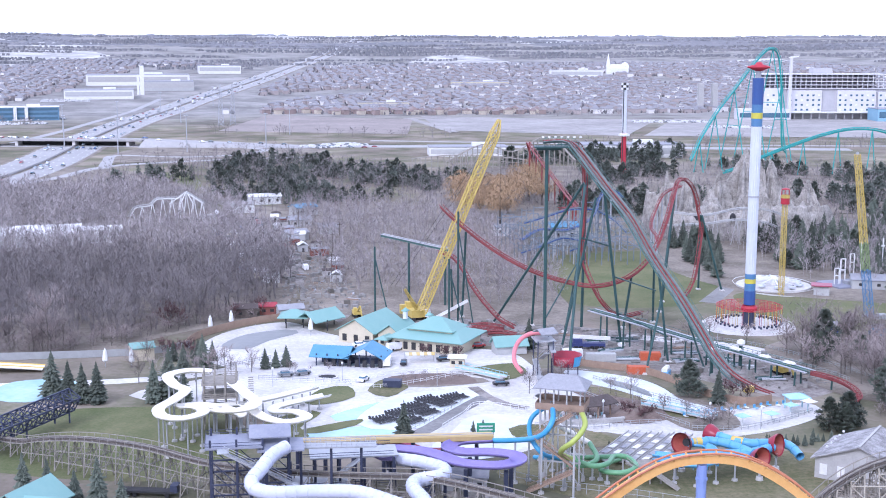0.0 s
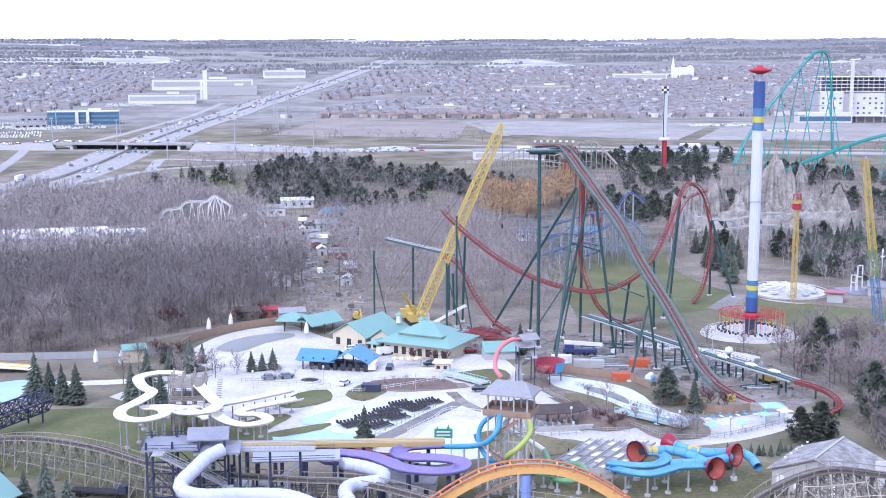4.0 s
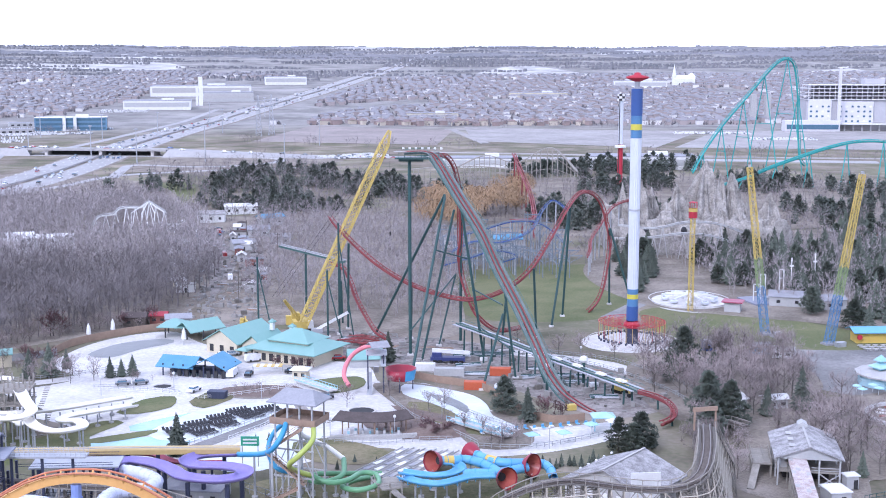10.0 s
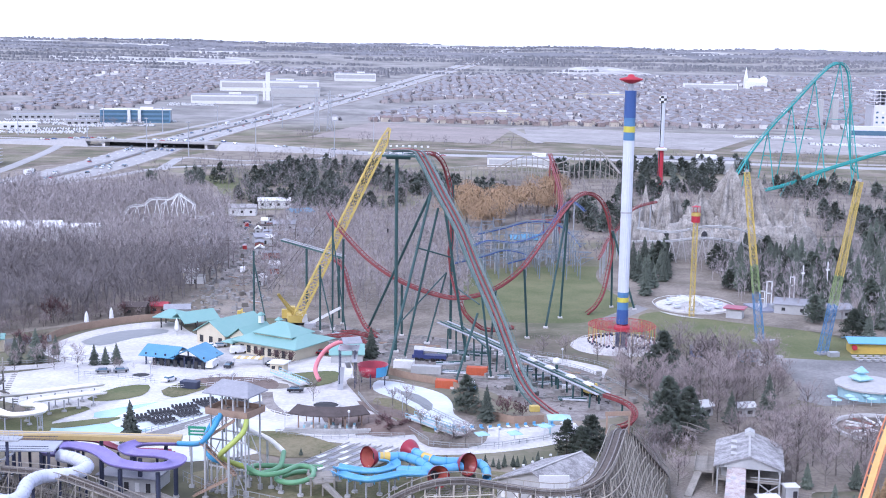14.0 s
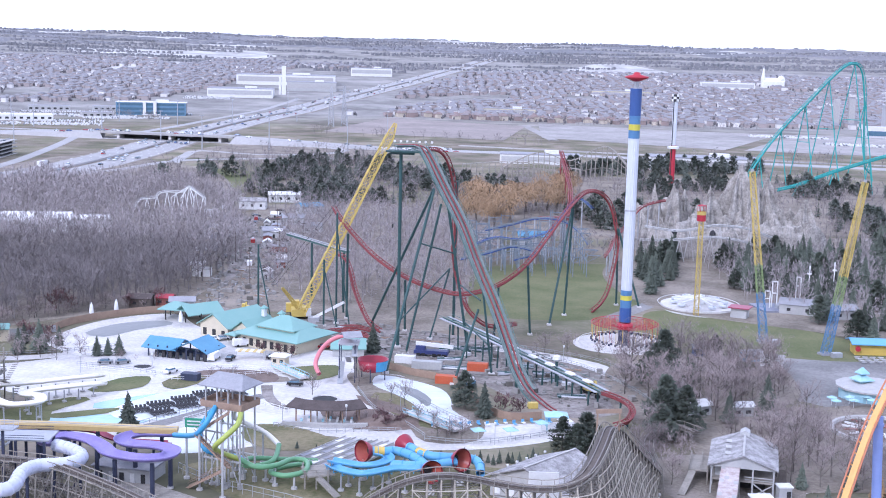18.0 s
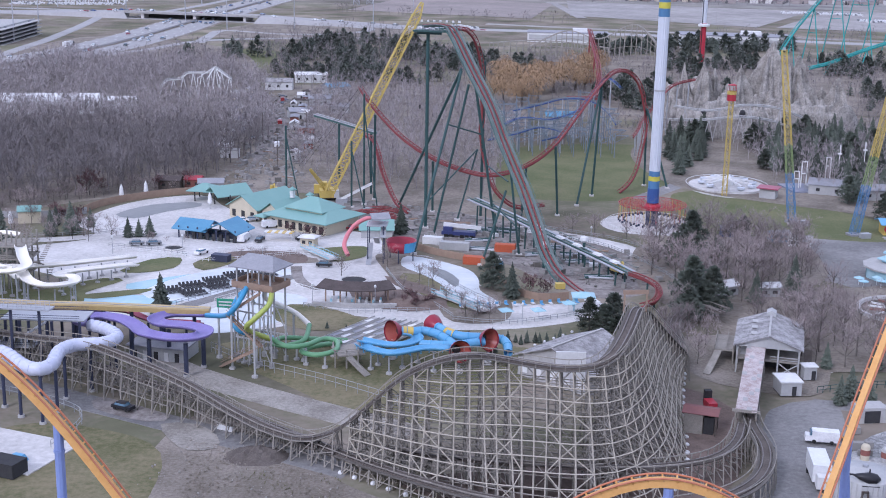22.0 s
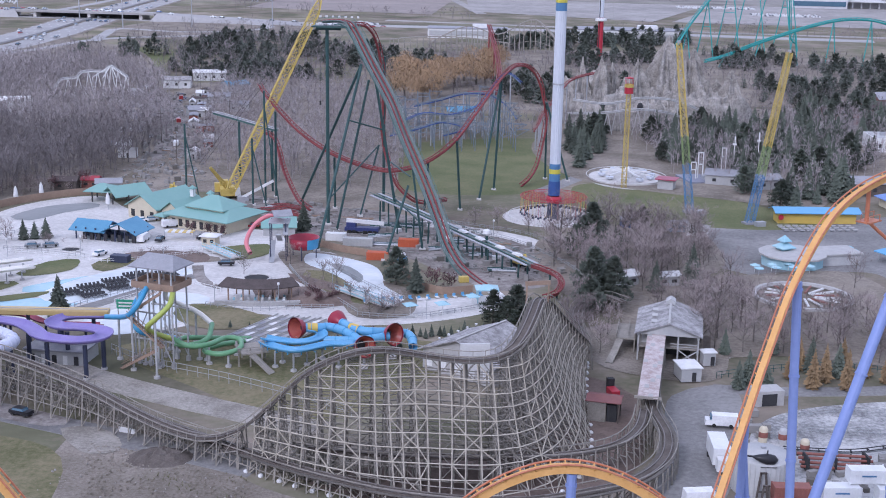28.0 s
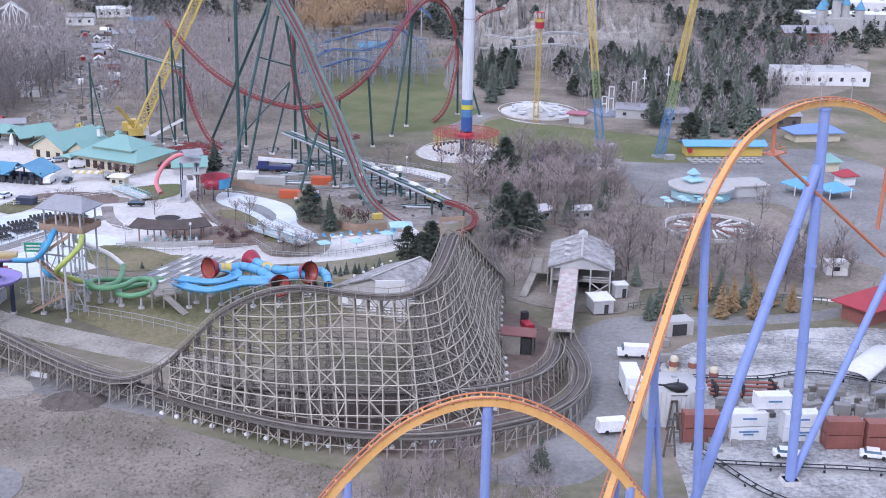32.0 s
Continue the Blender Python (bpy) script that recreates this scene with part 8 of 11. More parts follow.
def flat_rides():
    x, y, z = 210.5, 486, -4
    r = thing("spider_ride", x, y, z, "pale flat ride with white arms on a round platform", "ride")
    part("platform", MB().lathe(x, y, z, [(15, 0), (15, 0.9), (0, 1.0)], 32), CONCRETE, r)
    for k in range(10):
        a = k * 0.628
        p = (x + 10 * math.cos(a), y + 12 * math.sin(a))
        part("arm", MB().bar((x, y, z + 3.5), (*p, z + 2.6), 0.6), WHITE, r)
        part("car", MB().lathe(p[0], p[1], z + 1.0, [(0.4, 0), (1.5, 0.5), (1.6, 1.3), (0.9, 1.5)], 10), SILVER, r)
    part("hub", MB().lathe(x, y, z + 1, [(2.2, 0), (1.6, 3), (0, 3.6)], 14), WHITE, r)
    fence = MB().tube([(x + 16 * math.cos(k * 0.13), y + 19 * math.sin(k * 0.13), z + 1.3) for k in range(49)], 0.12, 5)
    part("ring_rail", fence, WHITE, r)
    b = thing("pink_roof_booth", 222.5, 467, z, "ride booth with a magenta slanted roof", "booth")
    part("roof", MB().box(222.5, 467, -0.2, 8, 7, 0.4, -25), PINK, b)
    part("wall", MB().box(222.5, 467, z, 6.0, 5.0, 3.7, -25), GREYWALL, b)
    f = thing("white_frame_ride", 241, 484, z, "white steel ride frame with tall posts", "ride")
    for x0, y0, w, h, t in ((237, 484, 2.0, 7.5, 0.35), (240, 485, 2.0, 11.2, 0.4), (256, 509, 1.8, 9, 0.4)):
        part("portal_frame", MB().box(x0 - w / 2, y0, z, t, t, h).box(x0 + w / 2, y0, z, t, t, h).box(x0, y0, z + h - t, w + t, t, t).box(x0, y0, z + h * 0.55, w + t, t, t), WHITE, f)
    for x0, y0, h in ((260.5, 510, 12.5), (271, 511, 14)):
        part("post", MB().tube([(x0, y0, z), (x0, y0, z + h)], 0.2, 8), WHITE, f)
        part("post_head", MB().box(x0, y0, z + h - 2.6, 1.6, 0.4, 0.7).box(x0, y0, z + h - 0.5, 0.5, 0.5, 1.6), WHITE, f)
    part("equipment_box", MB().box(244, 484, z + 0.7, 7, 3, 1.4, 10), STEELGREY, f)
    part("equipment_box", MB().box(250, 492, z, 5, 3, 2.2, 10), STEELGREY, f)
    part("platform", MB().box(243, 486, z, 20, 16, 0.7, 10), DECKBLUE, f)
    long = thing("blue_roof_arcade", 262, 412, -4, "long yellow arcade with a wavy sky-blue roof", "building")
    part("wall", MB().box(262, 412, -4.2, 27, 6, 4.2, -2), YELLOWSLIDE, long)
    part("roof", MB().gable(262, 412, -0.1, 29, 8, 1.2, -2, 0.5), SKYSLIDE, long)
    part("sign_disc", MB().tube([(249, 408.4, -1.6), (249, 408.0, -1.6)], 0.9, 14), RED, long)
    for k in range(30):
        tx, ty = 247 + (k % 10) * 2.6, 396 + (k // 10) * 3.2
        t = thing("picnic_table", tx, ty, gz(tx, ty) + 0.1, "pale picnic table with two benches", "table", "arcade tables")
        part("top", MB().box(tx, ty, gz(tx, ty) + 0.75, 1.8, 0.9, 0.1), STONEWALL, t)
        part("bench", MB().box(tx, ty - 0.8, gz(tx, ty) + 0.4, 1.8, 0.35, 0.1).box(tx, ty + 0.8, gz(tx, ty) + 0.4, 1.8, 0.35, 0.1), STONEWALL, t)
        part("leg", MB().box(tx, ty, gz(tx, ty), 0.9, 0.9, 0.75), STEELGREY, t)
    aq = thing("turquoise_restaurant", 236, 348, -2, "turquoise fantasy building with a small pagoda top", "building")
    part("wall", MB().lathe(233, 347, -2.2, [(9, 0), (9, 3.6), (8, 3.8)], 12), POOL, aq)
    part("roof_slab", MB().lathe(233, 347, 1.5, [(10, 0), (10, 0.5), (0, 1.0)], 12), STONEWALL, aq)
    part("pagoda", MB().hip(231, 349, 3.0, 4, 4, 1.6, 20, 0.5, 0.1).box(231, 349, 2, 3, 3, 1.2, 20).hip(231, 349, 4.9, 2.4, 2.4, 1.6, 20, 0.3, 0.05), POOL, aq)
    part("wing", MB().box(246, 350, -2, 14, 9, 3.6, 10), GREYWALL, aq)
    part("wing_roof", MB().box(246, 350, 1.6, 15, 10, 0.4, 10), STONEWALL, aq)
    for k in range(16):
        tx, ty = 219 + (k % 8) * 5.2, 337 - (k // 8) * 4 + (k % 8) * 0.9 + (18 if k % 8 > 3 else 0)
        u = thing("turquoise_parasol", tx, ty, gz(tx, ty), "turquoise parasol over a table", "umbrella", "restaurant parasols")
        part("pole", MB().tube([(tx, ty, gz(tx, ty)), (tx, ty, gz(tx, ty) + 2.3)], 0.06, 6), WHITE, u)
        part("canopy", MB().lathe(tx, ty, gz(tx, ty) + 2.1, [(1.5, 0), (1.5, 0.1), (0, 0.6)], 8), POOL, u)
    aw = thing("blue_canopy_stall", 264, 332, -1, "stall with sky-blue tent roofs", "stall")
    part("roof", MB().hip(266, 350, 1.0, 9, 8, 2.4, 20, 0.6, 0.1).hip(274, 345, 0.8, 8, 7, 2.2, 20, 0.6, 0.1), SKYSLIDE, aw)
    for x0, y0 in ((262, 346), (270, 347), (262, 354), (270, 353), (278, 342), (271, 341), (278, 348)):
        part("post", MB().box(x0, y0, gz(x0, y0), 0.25, 0.25, 3.2), WHITE, aw)
    bl = thing("whale_ride_building", 305, 436, -3, "blue ride building with a curved roof", "building")
    part("wall", MB().box(305, 436, -4.2, 18, 9, 3.4, 5), CREAM, bl)
    part("roof", MB().hip(305, 436, -0.8, 20, 11, 2.6, 5, 0.5, 0.5), surface("periwinkle_roof", (0.14, 0.22, 0.46), (0.18, 0.27, 0.52), 0.2, 0.5), bl)
    tp = thing("teal_tent_stall", 289, 384, -2, "small stall with a pale teal tent roof", "stall")
    part("roof", MB().hip(289, 384, 0.2, 6, 6, 2.4, 10, 0.5, 0.02), TEALROOF, tp)
    part("wall", MB().box(289, 384, -3.2, 5, 5, 3.4, 10), CREAM, tp)
    rs = thing("red_roof_stall", 285, 362, -2, "white stall with a red roof", "stall")
    part("roof", MB().hip(285, 362, 0.8, 6, 5, 1.8, 10, 0.4, 0.2), REDROOF, rs)
    part("wall", MB().box(285, 362, -2.6, 5, 4, 3.4, 10), WHITE, rs)
    wh = thing("white_cabin", 241, 268, 0, "white cabin with a grey hatch", "hut")
    part("wall", MB().box(241, 268, 0.2, 5, 3.6, 3.0, -10), WHITE, wh)
    part("roof", MB().box(241, 268, 3.2, 5.4, 4, 0.25, -10), WHITE, wh)
    part("hatch", MB().box(240.4, 266.15, 1.4, 1.6, 0.1, 1.0, -10), DARK, wh)
    rd = thing("dismantled_round_ride", 223, 307, 0, "pale round ride base with parts laid out", "ride")
    part("rim", MB().lathe(223, 307, 0, [(13, 0), (13, 0.9), (12, 0.9), (11.8, 0.2)], 32), STONEWALL, rd)
    for k in range(18):
        a = k * 0.349
        part("frame_piece", MB().bar((223 + 3 * math.cos(a), 307 + 3 * math.sin(a), 0.6), (223 + 10 * math.cos(a), 307 + 10 * math.sin(a), 0.7), 0.5, 0.4), WHITE if k % 3 else CONTRED, rd)


flat_rides()


def back_lots():
    """Roofs, stalls and old rides seen through the trees."""
    rng = random.Random(14)
    for x, y, w, d, h, rz, wm, rm, lab in ((359, 560, 42, 20, 6, -5, WHITE, GREYWALL, "long white flat-roofed hall"), (460, 760, 60, 20, 9, -5, GREYWALL, WHITE, "pale hall behind the trees"), (505, 820, 60, 24, 10, 0, WHITE, WHITE, "white hall behind the trees"), (381, 660, 24, 14, 6, 20, CONTRED, BROWNROOF, "brick hall with a brown roof"), (352, 640, 18, 12, 6, -10, CONTRED, BROWNROOF, "brick hall with a brown roof"),
                                              (405, 690, 30, 16, 7, 0, CONTRED, GREYROOF, "brick hall with a grey roof"), (20, 640, 12, 8, 4, 20, GREYWALL, GREYROOF, "grey shed on the service street"), (-3, 640, 11, 7, 4, 70, GREYWALL, OLDROOF, "grey shed on the service street"), (24, 690, 12, 9, 4, 10, GREYWALL, GREYROOF, "pale shed among the trees"), (28, 735, 14, 9, 5, 30, GREYWALL, BLUEROOF, "shed with a blue roof"), (-8, 752, 16, 9, 5, 0, WHITE, OLDROOF, "white shed among the trees"),
                                              (38, 660, 10, 8, 4, 0, GREYWALL, GREYROOF, "pale shed among the trees"), (6, 790, 20, 8, 5, 10, WHITE, WHITE, "white hall among conifers"), (12, 455, 9, 6, 3.6, 10, GREYWALL, GREYROOF, "grey hut at the wood's edge"), (-4, 458, 8, 6, 3.6, 0, WOODDARK, BROWNROOF, "brown hut at the wood's edge"), (4, 462, 6, 5, 3.2, 0, CONTRED, REDROOF, "red hut at the wood's edge"), (178, 322, 7, 5, 3, 30, GREYWALL, WHITE, "small white-roofed hut among bare trees"), (190, 322, 6, 4, 3, 10, GREYWALL, WHITE, "white stall among bare trees"),
                                              (248, 478, 14, 9, 4, -20, GREYWALL, GREYROOF, "grey ride station"), (262, 470, 10, 8, 4, 10, GREYWALL, GREYROOF, "grey shed beside the conifers"), (300, 460, 16, 10, 5, 0, WOODDARK, GREYROOF, "dark shed among conifers"), (152, 610, 14, 10, 9, 0, GREYWALL, BLUEROOF, "blue and grey ride station"), (128, 640, 10, 8, 5, 0, WHITE, OLDROOF, "pale stall"), (210, 395, 6, 4, 3, 10, BLUEROOF, GREYROOF, "blue booth"), (215, 388, 7, 4, 3, -20, WHITE, STONEWALL, "white booth"), (195, 402, 5, 4, 3, 0, TOWERBLUE, GREYROOF, "blue booth with a grey roof")):
        z = gz(x, y)
        root = thing("park_building", x, y, z, lab + " in the park", "building", "back-lot buildings")
        if w > 33:
            part("wall", MB().box(x, y, z - 0.2, w, d, h + 0.7, rz), wm, root)
            part("roof", MB().box(x, y, z + h + 0.5, w - 1, d - 1, 0.15, rz), rm, root)
            for j in range(4):
                part("roof_unit", MB().box(x - w * 0.36 + j * w * 0.24, y + (j % 2) * 3, z + h + 0.65, 2.6, 2, 1.5, rz), STEELGREY, root)
        else:
            part("wall", MB().wall_gable(x, y, z - 0.2, w, d, h, d * 0.18, rz), wm, root)
            part("roof", MB().gable(x, y, z + h - 0.1, w, d, d * 0.19, rz, 0.5), rm, root)
        windows(root, x, y, z, w, d, h * 0.35, rz, max(2, int(w / 5)), 1.4, h * 0.3)
    tent = thing("white_marquee", -116, 640, -4, "long low white marquee roof among bare trees", "tent")
    part("cover", MB().wall_gable(-118, 640, -4, 66, 18, 6.2, 3.6, 8), WHITE, tent)
    part("side_cover", MB().wall_gable(-76, 646, -4, 20, 9, 6.8, 1.6, 8), WHITE, tent)
    castle = thing("toy_castle", 432, 712, -4, "pale fantasy castle with blue cone roofs", "building")
    part("wall", MB().box(432, 712, -4, 26, 14, 12), STONEWALL, castle)
    for k, (u, v, h) in enumerate(((-12, -6, 17), (12, -6, 17), (0, 0, 22), (-6, 4, 18), (7, 3, 19))):
        t = part("turret", MB().lathe(432 + u, 712 + v, -4, [(2.6, 0), (2.6, h), (3, h + 0.4)], 10), STONEWALL, castle)
        part("cone_roof", MB().cone(432 + u, 712 + v, -4 + h + 0.4, 3.2, 0.1, 5.5, 10), BLUEROOF, t)
    # white lattice coaster in the wood
    pts = [(-68, 701, 1.2), (-65, 703, 6.2), (-61, 705, 7), (-57, 705, 7.4), (-54, 706, 10.2), (-50, 707, 10.9), (-42, 707, 11), (-39, 706, 13.2), (-37, 705, 14.0), (-33, 703, 12), (-27.5, 702, 8.5)]
    r, line = coaster("white_wood_coaster", "pale old coaster rising above bare trees", pts, 1.4, GREYWALL, WHITE, 0.4, 0.2, 0.9, 2.0)
    for i in range(2, len(line) - 1, 3):
        x, y, z = line[i]
        for s in (-1.6, 1.6):
            column(r, (x + s * 1.4, y + s, -4), (x, y, z - 0.6), 0.28, WHITE, n=5)
    for dx, dy in ((-9, -6), (-3, -8), (4, -7), (9.5, -2)):
        part("guy_frame", MB().bar((-37, 705, 14), (-37 + dx, 705 + dy, 8), 0.35).bar((-37 + dx, 705 + dy, 8), (-37 + dx, 705 + dy, -4), 0.3), WHITE, r)
    # blue and grey steel coaster behind the lawn
    for k, pts in enumerate(([(128, 590, 10), (140, 596, 12), (152, 598, 15), (164, 596, 15), (172, 590, 11), (176, 580, 6)], [(120, 560, 6), (132, 572, 9), (146, 576, 8), (160, 586, 12), (168, 600, 20), (174, 606, 24), (180, 600, 20)], [(116, 540, 4), (128, 552, 5), (140, 560, 7), (150, 556, 5), (140, 548, 3)])):
        r, line = coaster("steel_family_coaster", "grey and blue steel coaster loops behind the lawn", pts, 1.3, (WEBSTEEL, TOWERBLUE, WEBSTEEL)[k], (TOWERBLUE, WEBSTEEL, TOWERBLUE)[k], 0.3, 0.15, 0.7, 2.0, group="steel coaster loops")
        for i in range(3, len(line) - 1, 4):
            x, y, z = line[i]
            column(r, (x, y, -4), (x, y, z - 0.6), 0.35, STEELGREY, n=6)
    web = MB()
    for x in range(118, 176, 6):
        for y in range(545, 606, 10):
            h = 5 + 12 * abs(noise.noise((x / 17, y / 23, 3.3))) + (5 if y > 580 else 0)
            web.bar((x, y, -4), (x, y, h), 0.35, caps=False)
            web.bar((x, y, h - 1), (x + 6, y, h - 1), 0.3, caps=False).bar((x, y, h * 0.4), (x + 6, y, h - 1), 0.2, caps=False).bar((x, y, h * 0.45), (x, y + 10, h * 0.45), 0.3, caps=False)
    part("trestle_web", web, WEBSTEEL, r, "dense grey steel trestle", kind="stuff")
    pts = [(158, 640, 10), (172, 662, 8), (178, 700, 8), (184, 760, 12), (184.5, 820, 24), (184.5, 842, 29), (188, 850, 22), (196, 870, 8)]
    r, line = coaster("red_inverted_coaster", "dark red coaster climbing behind the lawn", pts, 2.4, REDTRACK, REDTRACK, 0.6, 0.25, 1.2, 3.0, step=3)
    for i in range(4, len(line) - 1, 6):
        x, y, z = line[i]
        column(r, (x, y, -4), (x, y, z - 1), 0.5, REDTRACK, n=6)
    pts = [(180, 545, 6), (184, 560, 7), (188, 580, 8), (196, 600, 12), (206, 615, 20), (220, 630, 22)]
    r, line = coaster("red_boomerang_track", "dull red coaster track running to the mountain", pts, 1.4, REDTRACK, REDTRACK, 0.35, 0.15, 0.8, 2.0)
    for i in range(4, len(line) - 1, 5):
        x, y, z = line[i]
        column(r, (x, y, -4), (x, y, z - 1), 0.35, STEELGREY, n=6)
    # old wooden coaster far behind
    for pts in ([(150, 985, 3), (180, 990, 16), (205, 992, 10), (225, 990, 20), (234, 988, 22), (242, 984, 16), (252, 975, 4)], [(120, 960, 8), (150, 965, 10), (180, 968, 9), (210, 962, 6)]):
        line = spline(pts, 4)
        r = thing("far_wooden_coaster", float(line[0][0]), float(line[0][1]), -4, "grey wooden coaster hills beyond the trees", "roller coaster", "far wooden coaster")
        part("track_bed", MB().sweep(line, [(-1.5, -0.6), (1.5, -0.6), (1.5, 0), (-1.5, 0)]), WOOD, r)
        bents = MB()
        for i, p in enumerate(line):
            for s in (-2, 2):
                bents.bar((p[0] + s * 0.3, p[1] + s * 1.5, -4), (p[0], p[1] + s * 0.6, p[2]), 0.5, caps=False)
            if i:
                q = line[i - 1]
                for f in (0.35, 0.7):
                    bents.bar((p[0], p[1] - 1.5, -4 + (p[2] + 4) * f), (q[0], q[1] - 1.5, -4 + (q[2] + 4) * f), 0.35, caps=False)
        part("trestle_timberwork", bents, WOOD, r, kind="stuff")


back_lots()


def site_clutter():
    rng = random.Random(17)
    for k in range(46):
        x, y = rng.uniform(60, 150), rng.uniform(330, 430)
        if not inside(x, y, [(50, 428), (61, 443), (105, 424), (136, 400), (160, 362), (160, 336), (146, 320), (131, 338), (121, 358), (100, 380), (84, 396)]):
            continue
        z = gz(x, y) + 0.1
        kind = rng.random()
        if kind < 0.45:
            p = thing("steel_pipe_stack", x, y, z, "stack of green steel pipes on bare ground", "pipes", "stored pipes")
            for j in range(4):
                a = rng.uniform(-0.3, 0.3)
                part("pipe", MB().tube([(x - 4, y + j * 0.8 - 3.9 * a, z + 0.35), (x + 4, y + j * 0.8 + 3.9 * a, z + 0.35)], 0.35, 8), GREENSTEEL if j % 2 else STEELGREY, p)
        elif kind < 0.75:
            b = thing("pallet_load", x, y, z, "wrapped pallet load on the construction site", "pallet", "site pallets")
            part("load", MB().box(x, y, z + 0.15, rng.uniform(1.4, 2.6), rng.uniform(1.2, 2), rng.uniform(0.8, 1.6), rng.uniform(0, 90)), rng.choice([WHITE, STEELGREY, FENCEWOOD, CONTWHITE]), b)
            part("pallet", MB().box(x, y, z, 1.4, 1.4, 0.15), FENCEWOOD, b)
        else:
            b = thing("timber_pile", x, y, z, "pile of weathered timber beams", "timber", "timber piles")
            for j in range(4):
                part("beam", MB().box(x + rng.uniform(-0.4, 0.4), y + j * 0.5, z + 0.02, 5, 0.3, 0.3, rng.uniform(-10, 10)), FENCEWOOD, b)
    for k in range(16):
        f = rng.random()
        x, y = 30 - 26 * f + rng.uniform(-8, 10), 470 + 230 * f
        z = gz(x, y) + 0.1
        b = thing("stored_beam_bundle", x, y, z, "bundle of pale beams beside the service street", "timber", "street material bundles")
        rz = rng.uniform(0, 180)
        for j in range(3):
            part("beam", MB().box(x + j * 0.5, y + j * 0.6, z + 0.02, rng.uniform(3, 6), 0.4, 0.4, rz + rng.uniform(-6, 6)), (FENCEWOOD, STONEWALL, STEELGREY)[j], b)
    street = MB()
    for k in range(900):
        f = rng.random()
        side = rng.choice([-1, -1, 1, 1, 0])
        x, y = 30 - 27 * f + side * rng.uniform(5, 13) + rng.uniform(-4, 4), 462 + 260 * f
        s = rng.choice([0.4, 0.6, 0.9, 1.2, 2.0])
        street.box(x, y, gz(x, y), s * rng.uniform(0.6, 1.8), s * rng.uniform(0.3, 0.9), min(2.4, s) * rng.uniform(0.3, 0.9), rng.uniform(0, 180), rng.choice([1, 1, 0.7]))
    tagged(new("street_rubble", mesh_data("street_rubble", street, CLUTTER)), "heaps of crates, planks and machine parts along the service street", "rubble", kind="stuff")
    rub = MB()
    zone = [(46, 432), (61, 448), (105, 427), (137, 402), (162, 366), (168, 338), (150, 318), (134, 334), (122, 356), (100, 378), (82, 396)]
    for x, y in scatter(zone, 2.7, rng, 0.7):
        if rng.random() < 0.72:
            z = gz(x, y) + 0.1
            if rng.random() < 0.3:
                a, L = rng.uniform(-0.5, 0.5), rng.uniform(1.5, 5)
                rub.bar((x, y, z + 0.2), (x + L * math.cos(a), y + L * math.sin(a), z + 0.2), 0.3)
            else:
                s = rng.choice([0.3, 0.45, 0.6, 0.9, 1.5])
                rub.box(x, y, z, s * rng.uniform(0.7, 1.8), s * rng.uniform(0.4, 1), min(1.6, s) * rng.uniform(0.4, 1), rng.uniform(0, 180))
    tagged(new("site_rubble", mesh_data("site_rubble", rub, CLUTTER)), "scattered pipes, crates and timber on the construction site", "rubble", kind="stuff")
    yard = MB()
    for poly, gap in (([(186, 200), (204, 204), (226, 196), (222, 186), (190, 188)], 2.4), ([(176, 176), (186, 196), (190, 190), (182, 172)], 2.2), ([(176, 212), (186, 226), (190, 222), (182, 208)], 2.4)):
        for x, y in scatter(poly, gap, rng, 0.6):
            if rng.random() < 0.6:
                s = rng.choice([0.6, 0.9, 1.3, 1.8])
                yard.box(x, y, 0.1, s * rng.uniform(0.8, 2.2), s * rng.uniform(0.5, 1), s * rng.uniform(0.5, 1.2), rng.uniform(-20, 20))
    tagged(new("yard_machine_parts", mesh_data("yard_machine_parts", yard, CLUTTER)), "racks, pumps and machine parts stored on gravel", "machine parts", kind="stuff")
    stones = MB()
    for x, y in scatter([(54, 216), (66, 220), (88, 194), (104, 182), (124, 164), (128, 122), (70, 112), (52, 150)], 1.7, rng, 0.8):
        if rng.random() < 0.35:
            s = rng.choice([0.1, 0.14, 0.2, 0.3])
            stones.box(x, y, 0.1, s * 1.4, s, s * 0.7, rng.uniform(0, 180), 0.6)
    tagged(new("loose_stones", mesh_data("loose_stones", stones, ROCK)), "loose stones on bare earth", "stones", kind="stuff")
    mob = thing("mobile_crane", 106, 389, -3.3, "dark blue mobile crane with a white telescopic boom", "crane")
    part("chassis", MB().box(106, 389, -2.4, 11, 2.8, 1.2, -10).box(102.6, 389.6, -1.2, 3, 2.6, 1.4, -10), surface("dark_blue_crane_paint", (0.035, 0.045, 0.13), (0.05, 0.06, 0.16), 0.3, 0.4), mob)
    part("boom", MB().bar((101, 390, 0.8), (113, 387.6, 0.2), 1.0, 1.1), WHITE, mob)
    for u in (-4, -2.4, 1.2, 2.8, 4.4):
        part("wheel", MB().box(106 + u * 0.985, 389 - u * 0.17, -3.3, 1.2, 3.0, 1.2, -10), TYRE, mob)
    tel = thing("boom_lift", 66, 436, -4, "white boom lift leaning beside the crane", "lift")
    part("boom", MB().bar((63, 437, -2), (74, 434, 4.5), 0.9, 1.0), WHITE, tel)
    part("base", MB().box(63, 437, -4, 4, 2.4, 2.2), STEELGREY, tel)
